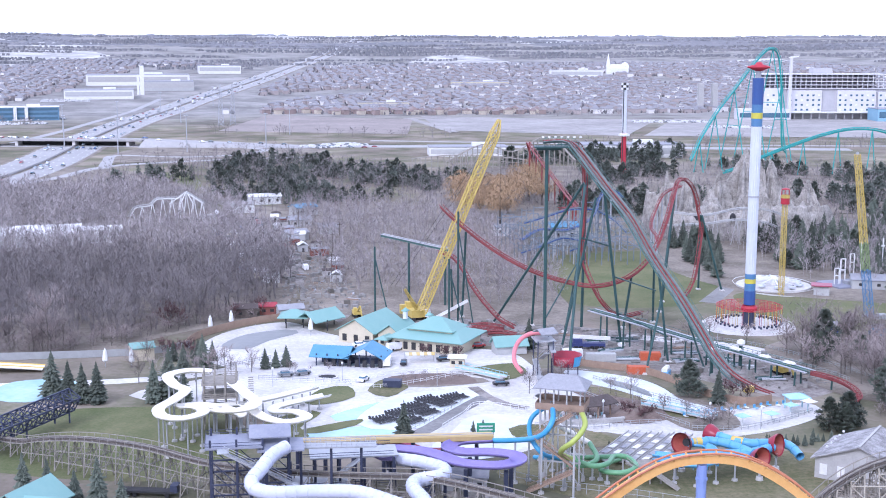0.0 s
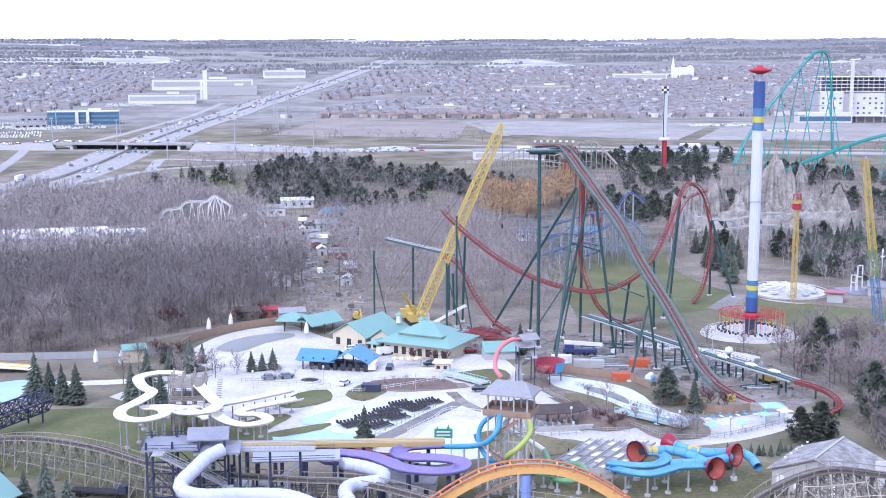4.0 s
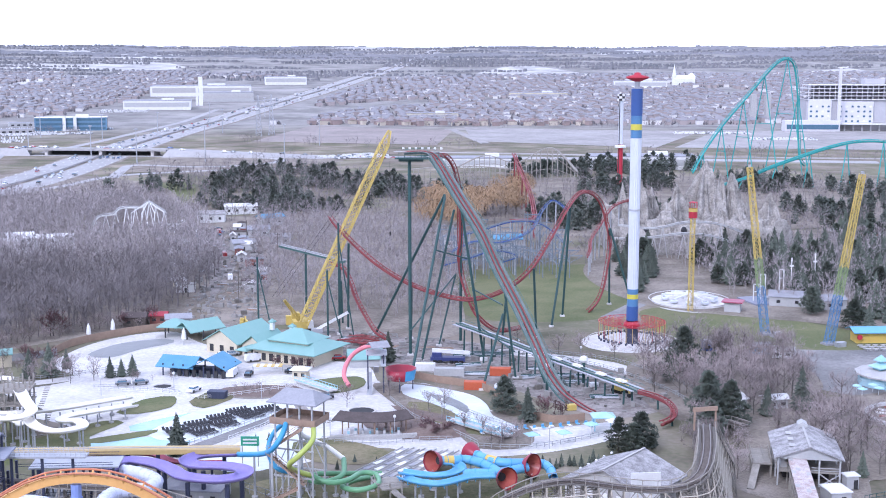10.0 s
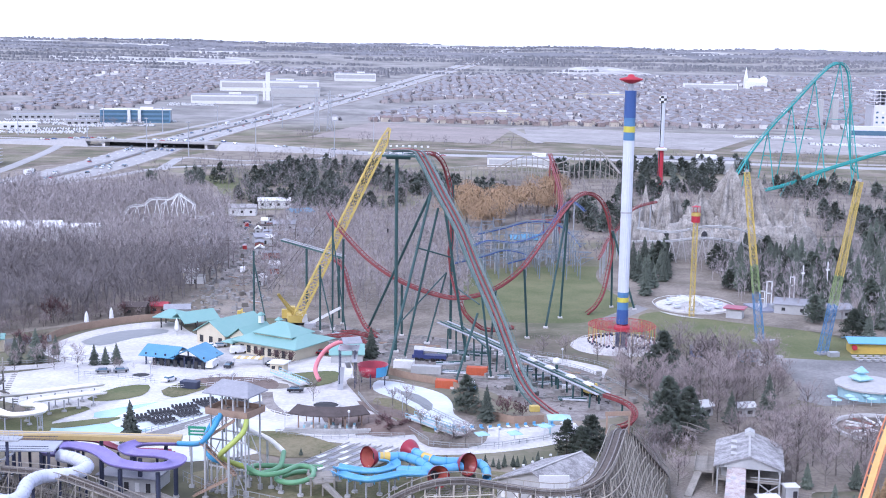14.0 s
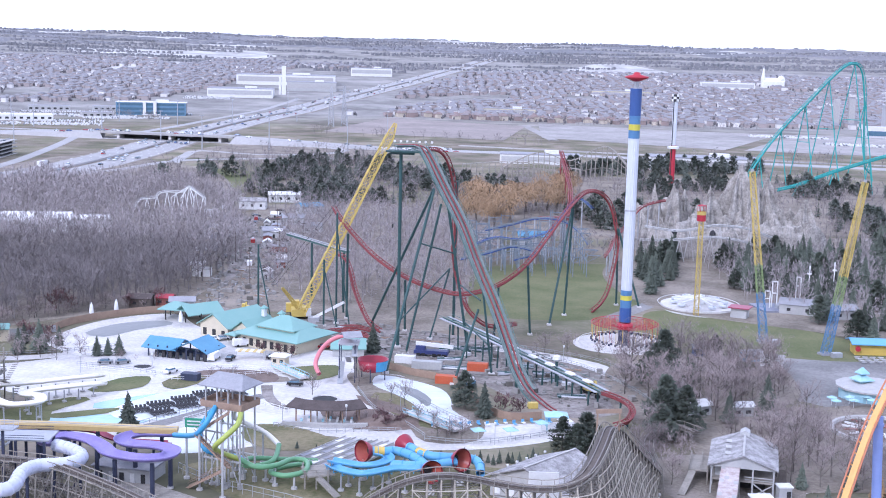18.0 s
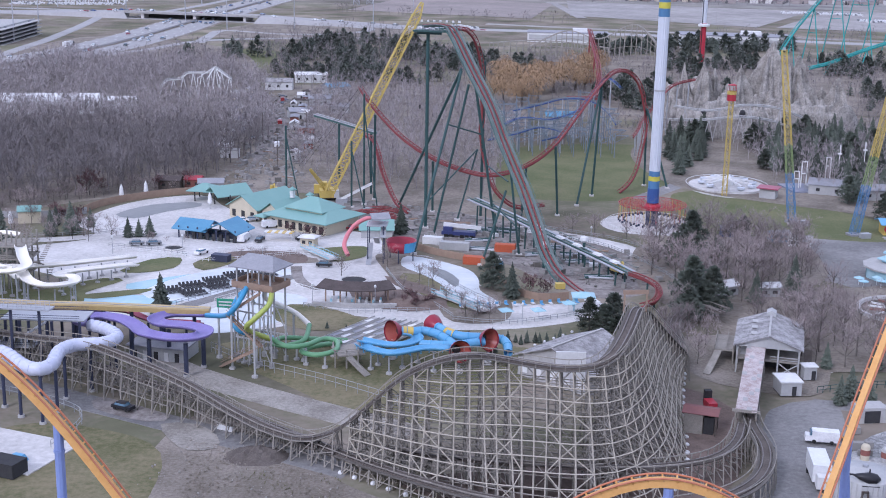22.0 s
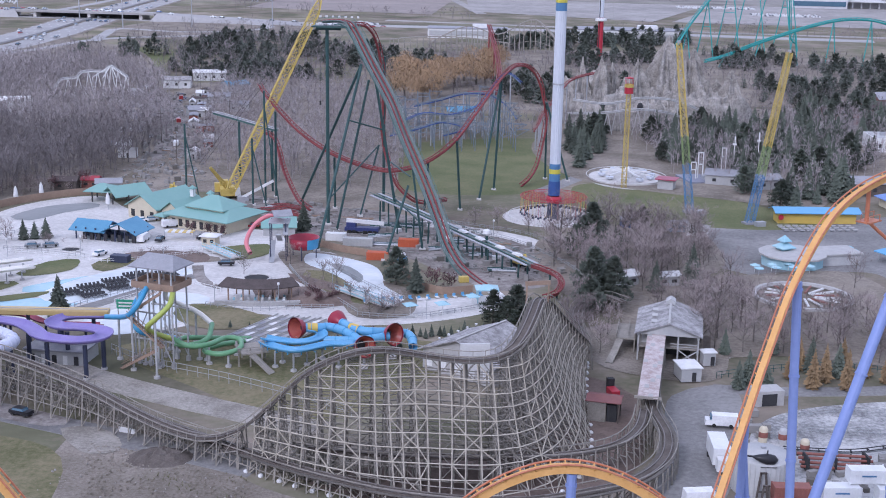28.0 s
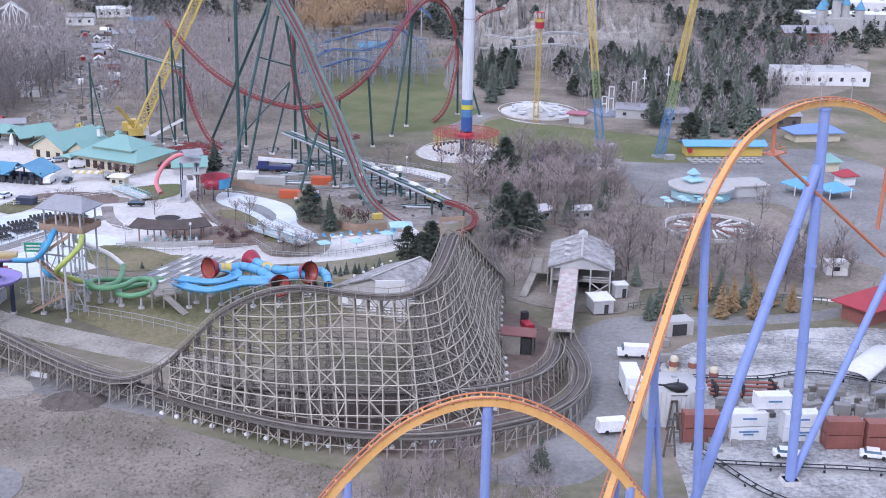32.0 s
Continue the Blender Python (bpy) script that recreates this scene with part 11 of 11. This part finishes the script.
def hospital():
    """A large concrete shell under construction: clad lower floors, open frame above."""
    x, y, z, rz = 764, 1640, gz(764, 1640), -8
    c, s = math.cos(radians(rz)), math.sin(radians(rz))
    def at(u, v):
        return x + u * c - v * s, y + u * s + v * c
    pale = surface("pale_raw_concrete", (0.62, 0.61, 0.63), (0.50, 0.495, 0.51), 0.06, 0.85, spread=0.8)
    grey = surface("grey_raw_concrete", (0.46, 0.455, 0.47), (0.36, 0.355, 0.37), 0.06, 0.9, spread=0.8)
    root = thing("hospital_shell", x, y, z, "large pale concrete hospital block under construction", "building")
    part("tower_block", MB().box(*at(0, 4), z - 2, 178, 44, 42, rz), grey, root)
    # set-back grey box gives the open floors their shaded interior
    part("frame_core", MB().box(*at(0, 10), z + 40, 150, 22, 18, rz), surface("grey_inner_walls", (0.34, 0.34, 0.36), (0.44, 0.44, 0.46), 0.08, 0.9), root)
    for u, w, h in ((-72, 30, 40), (-26, 46, 38), (44, 52, 38), (80, 14, 36)):
        clad = part("clad_front", MB().box(*at(u, -20), z + 7, w, 5, h - 7, rz), pale, root, "pale clad front")
        for i in range(4):
            for j in range(max(2, int(w / 7))):
                n = max(2, int(w / 7))
                part("window", MB().box(*at(u - w / 2 + (j + 0.5) * w / n, -22.6), z + 11 + i * 6.4, 2.8, 0.6, 2.4, rz), GLASS if (i + j) % 4 else WHITE, clad)
    for i in range(5):
        part("floor_slab", MB().box(*at(0, 2), z + 40 + i * 4.7, 180 - (i > 3) * 6, 46, 0.9, rz), pale, root)
    for j in range(26):
        for v in (-19.5, 18):
            part("column", MB().box(*at(-87 + j * 6.96, v), z + 40, 1.0, 1.0, 19, rz), pale, root)
    for j in range(16):
        part("ground_column", MB().box(*at(-84 + j * 11.2, -24), z - 2, 1.6, 1.6, 11, rz), pale, root)
    part("podium_roof", MB().box(*at(0, -26), z + 8, 176, 10, 1.6, rz), WHITE, root)
    part("podium", MB().box(*at(-86, -36), z - 2, 70, 24, 16, rz), pale, root)
    part("podium_band", MB().box(*at(-86, -48.3), z + 3, 66, 0.8, 6, rz), GLASS, root)
    part("penthouse", MB().box(*at(2, 6), z + 59, 26, 20, 8, rz), grey, root)
    crane = thing("tower_crane", 707, 1606, z, "pale concrete hoist tower beside the hospital shell", "crane")
    part("mast", MB().box(707, 1606, z, 3.4, 3.4, 82), pale, crane)
    part("jib", MB().bar((703, 1606, z + 82), (716, 1604, z + 83), 1.4), WHITE, crane)
    slab_building("blue_shed", 850, 1560, 90, 40, 16, -8, surface("sky_blue_cladding", (0.20, 0.38, 0.50), (0.26, 0.42, 0.54), 0.05, 0.6), "sky-blue clad hall beside the hospital", 1)
    for dx in (0, 22):
        solo("concrete_core", MB().box(668 + dx, 1840, gz(668, 1840), 8, 8, 40), STONEWALL, "pale concrete stair core", "tower", "stair cores")


hospital()


def simple_car(x, y, rz, paint, z=None, s=1.0, label="parked car", group="freeway traffic", category="car", van=False):
    z = gz(x, y) if z is None else z
    root = thing("van" if van else "car", x, y, z, label, category, group)
    c, k = math.cos(radians(rz)), math.sin(radians(rz))
    def at(u, v):
        return x + (u * c - v * k) * s, y + (u * k + v * c) * s
    if van:
        body = MB().box(*at(-0.4, 0), z + 0.35 * s, 4.6 * s, 1.95 * s, 1.75 * s, rz, 0.94).box(*at(2.3, 0), z + 0.35 * s, 1.2 * s, 1.9 * s, 0.9 * s, rz, 0.9)
        glass = MB().box(*at(1.75, 0), z + 1.3 * s, 0.8 * s, 1.7 * s, 0.65 * s, rz, 0.85)
    else:
        body = MB().box(*at(0, 0), z + 0.3 * s, 4.5 * s, 1.8 * s, 0.62 * s, rz, 0.95).box(*at(-0.2, 0), z + 1.32 * s, 2.0 * s, 1.4 * s, 0.12 * s, rz)
        glass = MB().box(*at(-0.2, 0), z + 0.9 * s, 2.7 * s, 1.66 * s, 0.46 * s, rz, 0.78)
    part("body", body, paint, root)
    part("window_glass", glass, GLASS, root)
    for u in (-1.4, 1.4):
        for v in (-0.86, 0.86):
            px, py = at(u, v)
            part("wheel", MB().tube([(px - 0.12 * k * s, py + 0.12 * c * s, z + 0.34 * s), (px + 0.12 * k * s, py - 0.12 * c * s, z + 0.34 * s)], 0.34 * s, 8), TYRE, root)
    return root


PAINTS = [surface("car_white", (0.8, 0.8, 0.8), None, 0.5, 0.3), surface("car_silver", (0.5, 0.52, 0.54), None, 0.5, 0.3, metal=0.4), surface("car_black", (0.03, 0.03, 0.035), None, 0.5, 0.3), surface("car_red", (0.35, 0.04, 0.04), None, 0.5, 0.3), surface("car_grey", (0.2, 0.21, 0.22), None, 0.5, 0.3), surface("car_blue", (0.06, 0.10, 0.25), None, 0.5, 0.3)]


def traffic():
    rng = random.Random(33)
    protos = {}
    hw = [np.array(p) for p in spline([(x, y, 0) for x, y in FREEWAY[:11]], 4)]
    for k in range(165):
        i = int(len(hw) * (0.09 + 0.82 * rng.random() ** 1.2))
        p = hw[min(i, len(hw) - 2)]
        d = hw[min(i + 1, len(hw) - 1)] - hw[max(i - 1, 0)]
        d = d / np.linalg.norm(d)
        lane = rng.choice([-24, -20, -16, -12, -7, 7, 12, 16, 20, 24])
        x, y = p[0] + d[1] * lane, p[1] - d[0] * lane
        pk = rng.choices(range(6), (6, 4, 4, 2, 3, 1))[0]
        rz = math.degrees(math.atan2(d[1], d[0]))
        s = 1.25
        z = gz(x, y) + 0.9
        if pk not in protos:
            protos[pk] = simple_car(x, y, rz, PAINTS[pk], z, s, "car standing in a freeway lane")
            protos[pk]["rz"] = rz
        else:
            copy_thing(protos[pk], Matrix.Translation((x, y, z)) @ Matrix.Rotation(radians(rz - protos[pk]["rz"]), 4, "Z"))
    for k in range(10):
        i = int(len(hw) * (0.16 + 0.7 * rng.random()))
        p = hw[i]
        d = hw[i + 1] - hw[i - 1]
        d = d / np.linalg.norm(d)
        lane = rng.choice([-21, -16, 11, 16])
        x, y = p[0] + d[1] * lane, p[1] - d[0] * lane
        rz = math.degrees(math.atan2(d[1], d[0]))
        z = gz(x, y) + 0.9
        truck = thing("lorry", x, y, z, "white lorry with a box trailer", "lorry", "freeway lorries")
        part("trailer", MB().box(x, y, z + 1.1, 13, 2.8, 3.2, rz), WHITE, truck)
        part("cab", MB().box(x + d[0] * 8.4, y + d[1] * 8.4, z + 0.8, 2.6, 2.6, 2.8, rz, 0.9), PAINTS[k % 6], truck)
        for u in (-5.4, -4.0, 5.6, 8.6):
            for v in (-1.15, 1.15):
                px, py = x + d[0] * u - d[1] * v, y + d[1] * u + d[0] * v
                part("wheel", MB().tube([(px - d[1] * 0.18, py + d[0] * 0.18, z + 0.5), (px + d[1] * 0.18, py - d[0] * 0.18, z + 0.5)], 0.5, 7), TYRE, truck)
    for k in range(40):
        f = rng.random()
        x = -300 + f * 420
        y = 1298 - (x + 300) * 0.19 + rng.choice([-7, -2, 3, 8])
        pk = rng.choices(range(6), (6, 4, 4, 2, 3, 1))[0]
        copy_thing(protos[pk], Matrix.Translation((x, y, 2.85 if -246 < x < -104 else (-4.0 + 6.8 * max(0.0, 1 - (-246 - x) / 154 if x < -150 else 1 - (x + 104) / 164)))) @ Matrix.Rotation(radians(-11 - protos[pk]["rz"]), 4, "Z"))
    barrier = MB().sweep([(p[0], p[1], gz(p[0], p[1]) + 0.8) for p in hw[::6]], [(-0.6, 0), (0.6, 0), (0.3, 1.2), (-0.3, 1.2)])
    tagged(new("median_barrier", mesh_data("median_barrier", barrier, HIGHWAY)), "concrete median barrier of the freeway", "barrier", kind="structure")
    for side in (-20, 20):
        mark = MB()
        for i in range(0, len(hw) - 6, 6):
            a, b = hw[i], hw[i + 2]
            d = (b - a) / np.linalg.norm(b - a)
            for l in (-8, 0, 8):
                p = a + np.array([d[1], -d[0], 0]) * (side * 0.9 + l)
                q = p + d * 6
                mark.bar((p[0], p[1], gz(p[0], p[1]) + 0.95), (q[0], q[1], gz(q[0], q[1]) + 0.95), 0.5, 0.04)
        tagged(new("lane_markings", mesh_data("lane_markings", mark, WHITE)), "white lane dashes of the freeway", "road marking", kind="structure")
    for x, y, w, d, h, rz, wm in ((-415, 1540, 74, 34, 7, 20, WHITE), (-500, 1580, 60, 26, 6, 14, STONEWALL), (-560, 1500, 66, 30, 7, 10, GREYWALL), (-350, 1640, 40, 20, 6, 24, STONEWALL), (-450, 1760, 56, 22, 7, 16, GREYWALL), (-560, 1720, 50, 24, 6, 12, WHITE), (-640, 1620, 60, 30, 8, 8, STONEWALL), (-380, 1800, 40, 18, 6, 22, GREYWALL)):
        shop = thing("store_building", x, y, gz(x, y), "low flat-roofed store beside the freeway", "building", "stores by the freeway")
        part("wall", MB().box(x, y, gz(x, y) - 1, w, d, h + 1, rz), wm, shop)
        part("roof", MB().box(x, y, gz(x, y) + h, w - 1, d - 1, 0.3, rz), GREYROOF if wm is not WHITE else WHITE, shop)
        windows(shop, x, y, gz(x, y), w, d, h * 0.3, rz, max(3, int(w / 8)), 4, h * 0.35)
    # parked cars beside offices, stores and the park's back gate
    lots = MB()
    for x0, y0, nx, ny, rz in ((-420, 1436, 40, 5, 12), (-400, 1500, 30, 4, 14), (-350, 1585, 34, 4, 20), (-300, 1690, 22, 4, 30), (-620, 1440, 40, 5, 5), (-520, 1620, 44, 4, 12), (-470, 1700, 40, 3, 14), (-380, 1620, 26, 5, 8), (-560, 1500, 24, 6, 10), (60, 1205, 20, 4, 35), (-330, 2080, 24, 6, 5), (480, 1560, 30, 4, -8), (540, 1440, 24, 4, -8), (230, 2020, 20, 3, -3)):
        c, k = math.cos(radians(rz)), math.sin(radians(rz))
        for i in range(nx):
            for j in range(ny):
                if rng.random() < 0.7:
                    u, v = i * 3.2, j * 9 + rng.uniform(-0.4, 0.4)
                    x, y = x0 + u * c - v * k, y0 + u * k + v * c
                    lots.box(x, y, gz(x, y) + 0.5, 1.9, 4.6, 1.5, rz, 0.8)
    tagged(new("parked_cars", mesh_data("parked_cars", lots, islands("mixed_car_paints", [(0.55, 0.55, 0.55), (0.3, 0.31, 0.33), (0.03, 0.03, 0.035), (0.28, 0.05, 0.05), (0.16, 0.17, 0.18), (0.05, 0.08, 0.2)], 0.35))), "rows of parked cars beside far buildings", "cars", kind="stuff")
    br = thing("overpass_bridge", -180, 1272, -4, "concrete overpass with dark openings under its deck", "bridge")
    part("deck", MB().bar((-246, 1288.6, 2.0), (-104, 1261.4, 2.0), 24, 1.6), HIGHWAY, br)
    part("approach", MB().add([(x, y, z) for x, y, z in ((-246, 1276.6, 2.7), (-246, 1300.6, 2.7), (-400, 1343, -4), (-400, 1319, -4), (-240, 1268, -5), (-250, 1310, -5), (-405, 1360, -5), (-405, 1308, -5))], [(0, 1, 2, 3), (4, 7, 6, 5), (0, 3, 7, 4), (1, 5, 6, 2), (0, 4, 5, 1), (2, 6, 7, 3)]), HIGHWAY, br)
    part("approach", MB().add([(x, y, z) for x, y, z in ((-104, 1249.4, 2.7), (-104, 1273.4, 2.7), (60, 1243, -4), (60, 1219, -4), (-110, 1240, -5), (-100, 1284, -5), (66, 1256, -5), (66, 1206, -5))], [(0, 3, 2, 1), (4, 5, 6, 7), (0, 4, 7, 3), (1, 2, 6, 5), (0, 1, 5, 4), (2, 3, 7, 6)]), HIGHWAY, br)
    for x, y in ((-225, 1285), (-170, 1274), (-118, 1264)):
        part("pier", MB().box(x, y, -5, 3, 20, 6.2, -11), CONCRETE, br)
    # dark bar put in as the shade below the deck
    part("underpass_wall", MB().bar((-224, 1287, -1.4), (-119, 1267, -1.4), 2.0, 4.6), DARK, br)
    part("parapet", MB().bar((-246, 1276.8, 3.2), (-104, 1249.6, 3.2), 0.5, 1.0), STONEWALL, br)
    for x, y, h in ((-120, 1165, 32), (-60, 1180, 34), (12, 1200, 34), (-262, 1010, 34), (-300, 1180, 30), (-215, 1500, 30), (-160, 1560, 30), (-90, 1640, 30), (-300, 1560, 30), (-360, 1420, 30), (-250, 1300, 30), (-180, 1260, 30), (-420, 1520, 28), (40, 1400, 28), (-130, 1860, 30), (-60, 2000, 30)):
        z = gz(x, y)
        mast = thing("high_mast_light", x, y, z, "tall grey freeway light mast", "lamp post", "freeway light masts")
        pole = part("pole", MB().tube([(x, y, z), (x, y, z + h)], [0.6, 0.35], 6), STEELGREY, mast)
        part("lamp_ring", MB().lathe(x, y, z + h - 0.6, [(0.3, 0), (2.0, 0.2), (2.0, 0.8), (0.2, 1.0)], 8), STEELGREY, pole)
    garage = thing("parking_garage", -292, 1028, -4, "dark slatted parking garage with pale floor slabs", "building")
    for j in range(5):
        part("floor_slab", MB().box(-292, 1028, -4 + j * 2.9, 62, 108, 0.45, 3), STONEWALL, garage)
    part("core", MB().box(-292, 1028, -4, 55, 102, 11.8, 3), DARK, garage)
    for j in range(20):
        part("facade_fin", MB().box(-263.2 - j * 0.27, 978 + j * 5.3, -4, 1.6, 1.3 + (j % 3) * 0.6, 12.6 - (j % 4) * 0.7, 3), NAVY if j % 3 else GREYWALL, garage)
    for j in range(12):
        part("facade_fin", MB().box(-320 + j * 5.0, 975.6 - j * 0.2, -4, 1.4, 1.6, 12.4 - (j % 3) * 0.8, 3), NAVY if j % 3 else GREYWALL, garage)
    part("roof_parapet", MB().bar((-264, 974, 8.6), (-269.5, 1082, 8.6), 0.4, 1.2), GREYWALL, garage)
    for x, y in ((-38, 1560), (-24, 1585)):
        py = thing("power_pylon", x, y, -4, "grey lattice power pylon", "pylon", "pylons")
        lattice(py, (x, y, -4), (x, y, 46), 7, 1.5, 10, STEELGREY, "mast", 0.5, 0.3)
        for zz in (34, 40):
            part("crossarm", MB().bar((x - 7, y, zz), (x + 7, y, zz), 0.6), STEELGREY, py)


traffic()


site_clutter()
vehicles()


def street_sheds():
    """Trailers, sheds and lorries that line the rubble street in the back lot."""
    rng = random.Random(41)
    walls, roofs = [GREYWALL, WHITE, STONEWALL, CREAM, CONTRED, DECKBLUE], [WHITE, OLDROOF, GREYROOF, WHITE, BROWNROOF, STONEWALL]
    for k in range(34):
        f = (k // 2 + rng.random() * 0.6) / 17
        side = -1 if k % 2 else 1
        y = 520 + 215 * f
        x = 21 - 30 * f + side * (10 + rng.uniform(0, 12))
        w, d, h, rz = rng.uniform(4, 9), rng.uniform(3, 5), rng.uniform(2.4, 3.6), rng.choice([0, 10, 80, 95])
        z = gz(x, y)
        sh = thing("street_shed", x, y, z, "small pale shed or trailer beside the rubble street", "shed", "street sheds")
        part("wall", MB().box(x, y, z, w, d, h, rz), walls[k % 6], sh)
        part("roof", MB().gable(x, y, z + h, w, d, 0.5 + 0.8 * (k % 3 == 0), rz, 0.3), roofs[(k * 5) % 6], sh)
        part("door", MB().box(x + 0.3, y - d / 2 - 0.05 if rz < 45 else y - w / 2 - 0.05, z, 1.0, 0.2, 2.0, 0), DARK, sh)
    for k in range(12):
        f = rng.random()
        x, y = 20 - 27 * f + rng.choice([-6, 6, 7]), 520 + 200 * f
        simple_car(x, y, rng.choice([80, 95, 100, 10]), PAINTS[k % 6], gz(x, y) + 0.1, 1.1, "car or pickup parked on the rubble street", "street vehicles", van=k % 3 == 0)
    for x, y, h in ((30, 500, 16), (14, 560, 14), (34, 560, 15), (4, 620, 14), (22, 640, 15), (40, 600, 14)):
        p = thing("utility_pole", x, y, gz(x, y), "thin dark utility pole beside the street", "pole", "utility poles")
        part("shaft", MB().tube([(x, y, gz(x, y)), (x, y, gz(x, y) + h)], 0.14, 6), WOODDARK, p)
        part("crossarm", MB().box(x, y, gz(x, y) + h - 1, 2.4, 0.16, 0.2), WOODDARK, p)


street_sheds()


def mulch_mound():
    rng = random.Random(61)
    mb = MB()
    for j in range(14):
        for i in range(22):
            u, v = (i - 10.5) / 10.5, (j - 6.5) / 6.5
            e = max(0.0, 1 - u * u - v * v)
            mb.v.append((96 + u * 8.2, 303.4 + v * 4.6 + u * 1.2, 1.6 * e ** 0.7 * (0.85 + 0.3 * rng.random()) + 0.1))
    mb.f = [(j * 22 + i, j * 22 + i + 1, (j + 1) * 22 + i + 1, (j + 1) * 22 + i) for j in range(13) for i in range(21)]
    solo("mulch_mound", mb, MULCH, "dark red-brown mulch mound beside the pavilion", "mound")
    for k in range(16):
        x, y = 112 + (k % 4) * 3.4, 397 + (k // 4) * 2.0
        z = gz(x, y) + 0.1
        p = thing("green_steel_beam", x, y, z, "dark green steel beam lying on the site", "beam", "stored beams")
        part("beam", MB().bar((x - 3.5, y + 0.3 * (k % 3), z + 0.35), (x + 3.5, y - 0.5 + 0.4 * (k % 2), z + 0.35), 0.5), GREENSTEEL if k % 3 else STEELGREY, p)


mulch_mound()


def lower_corner():
    """Grey roofed block and round paved pad at the corner of the bare earth."""
    b = thing("grey_service_block", 53, 165.5, 0, "low grey service block with a raised blue-grey roof", "building")
    part("wall", MB().box(52, 166, -0.2, 18, 5.6, 3.8, 3), GREYWALL, b)
    part("roof", MB().box(52, 166, 3.6, 18.6, 6.2, 0.35, 3), GREYROOF, b)
    part("upper_roof", MB().box(59, 168.8, 3.95, 4.6, 4.4, 0.6, 8), DECKBLUE, b)
    part("parapet", MB().box(52, 163.0, 3.95, 18.6, 0.25, 0.3, 3), STONEWALL, b)
    part("door", MB().box(57, 163.35, 0, 1.2, 0.2, 2.2, 3), DARK, b)
    patch("pavement_round_pad", [(64.5 + 4.6 * math.cos(k * 0.785), 173.5 + 6.6 * math.sin(k * 0.785)) for k in range(8)], ASPHALT, 0.12, "round grey paved pad")
    rng = random.Random(52)
    clods = MB()
    for x, y in scatter([(58, 212), (70, 208), (90, 192), (106, 178), (122, 164), (124, 140), (74, 150), (62, 184)], 0.85, rng, 0.8):
        if noise.noise((x / 7, y / 7, 3.3)) > -0.12:
            k = rng.choice([0.12, 0.18, 0.26, 0.36])
            clods.box(x, y, 0.06, k * 1.5, k, k * 0.6, rng.uniform(0, 180), 0.5)
    tagged(new("earth_clods", mesh_data("earth_clods", clods, DIRT)), "clods and ruts of turned brown earth", "earth", kind="stuff")
    tufts = MB()
    for x, y in scatter([(60, 208), (76, 206), (96, 190), (118, 176), (124, 158), (110, 168), (88, 186), (70, 196)], 1.2, rng, 0.8):
        if noise.noise((x / 9, y / 9, 8.1)) > 0.05:
            for _ in range(5):
                a = rng.uniform(0, 6.283)
                sliver(tufts, (x, y, 0.05), (x + 0.35 * math.cos(a), y + 0.35 * math.sin(a), rng.uniform(0.3, 0.7)), 0.05)
    tagged(new("grass_tufts", mesh_data("grass_tufts", tufts, GRASS)), "thin tufts of dull grass on bare earth", "grass", kind="stuff")


lower_corner()
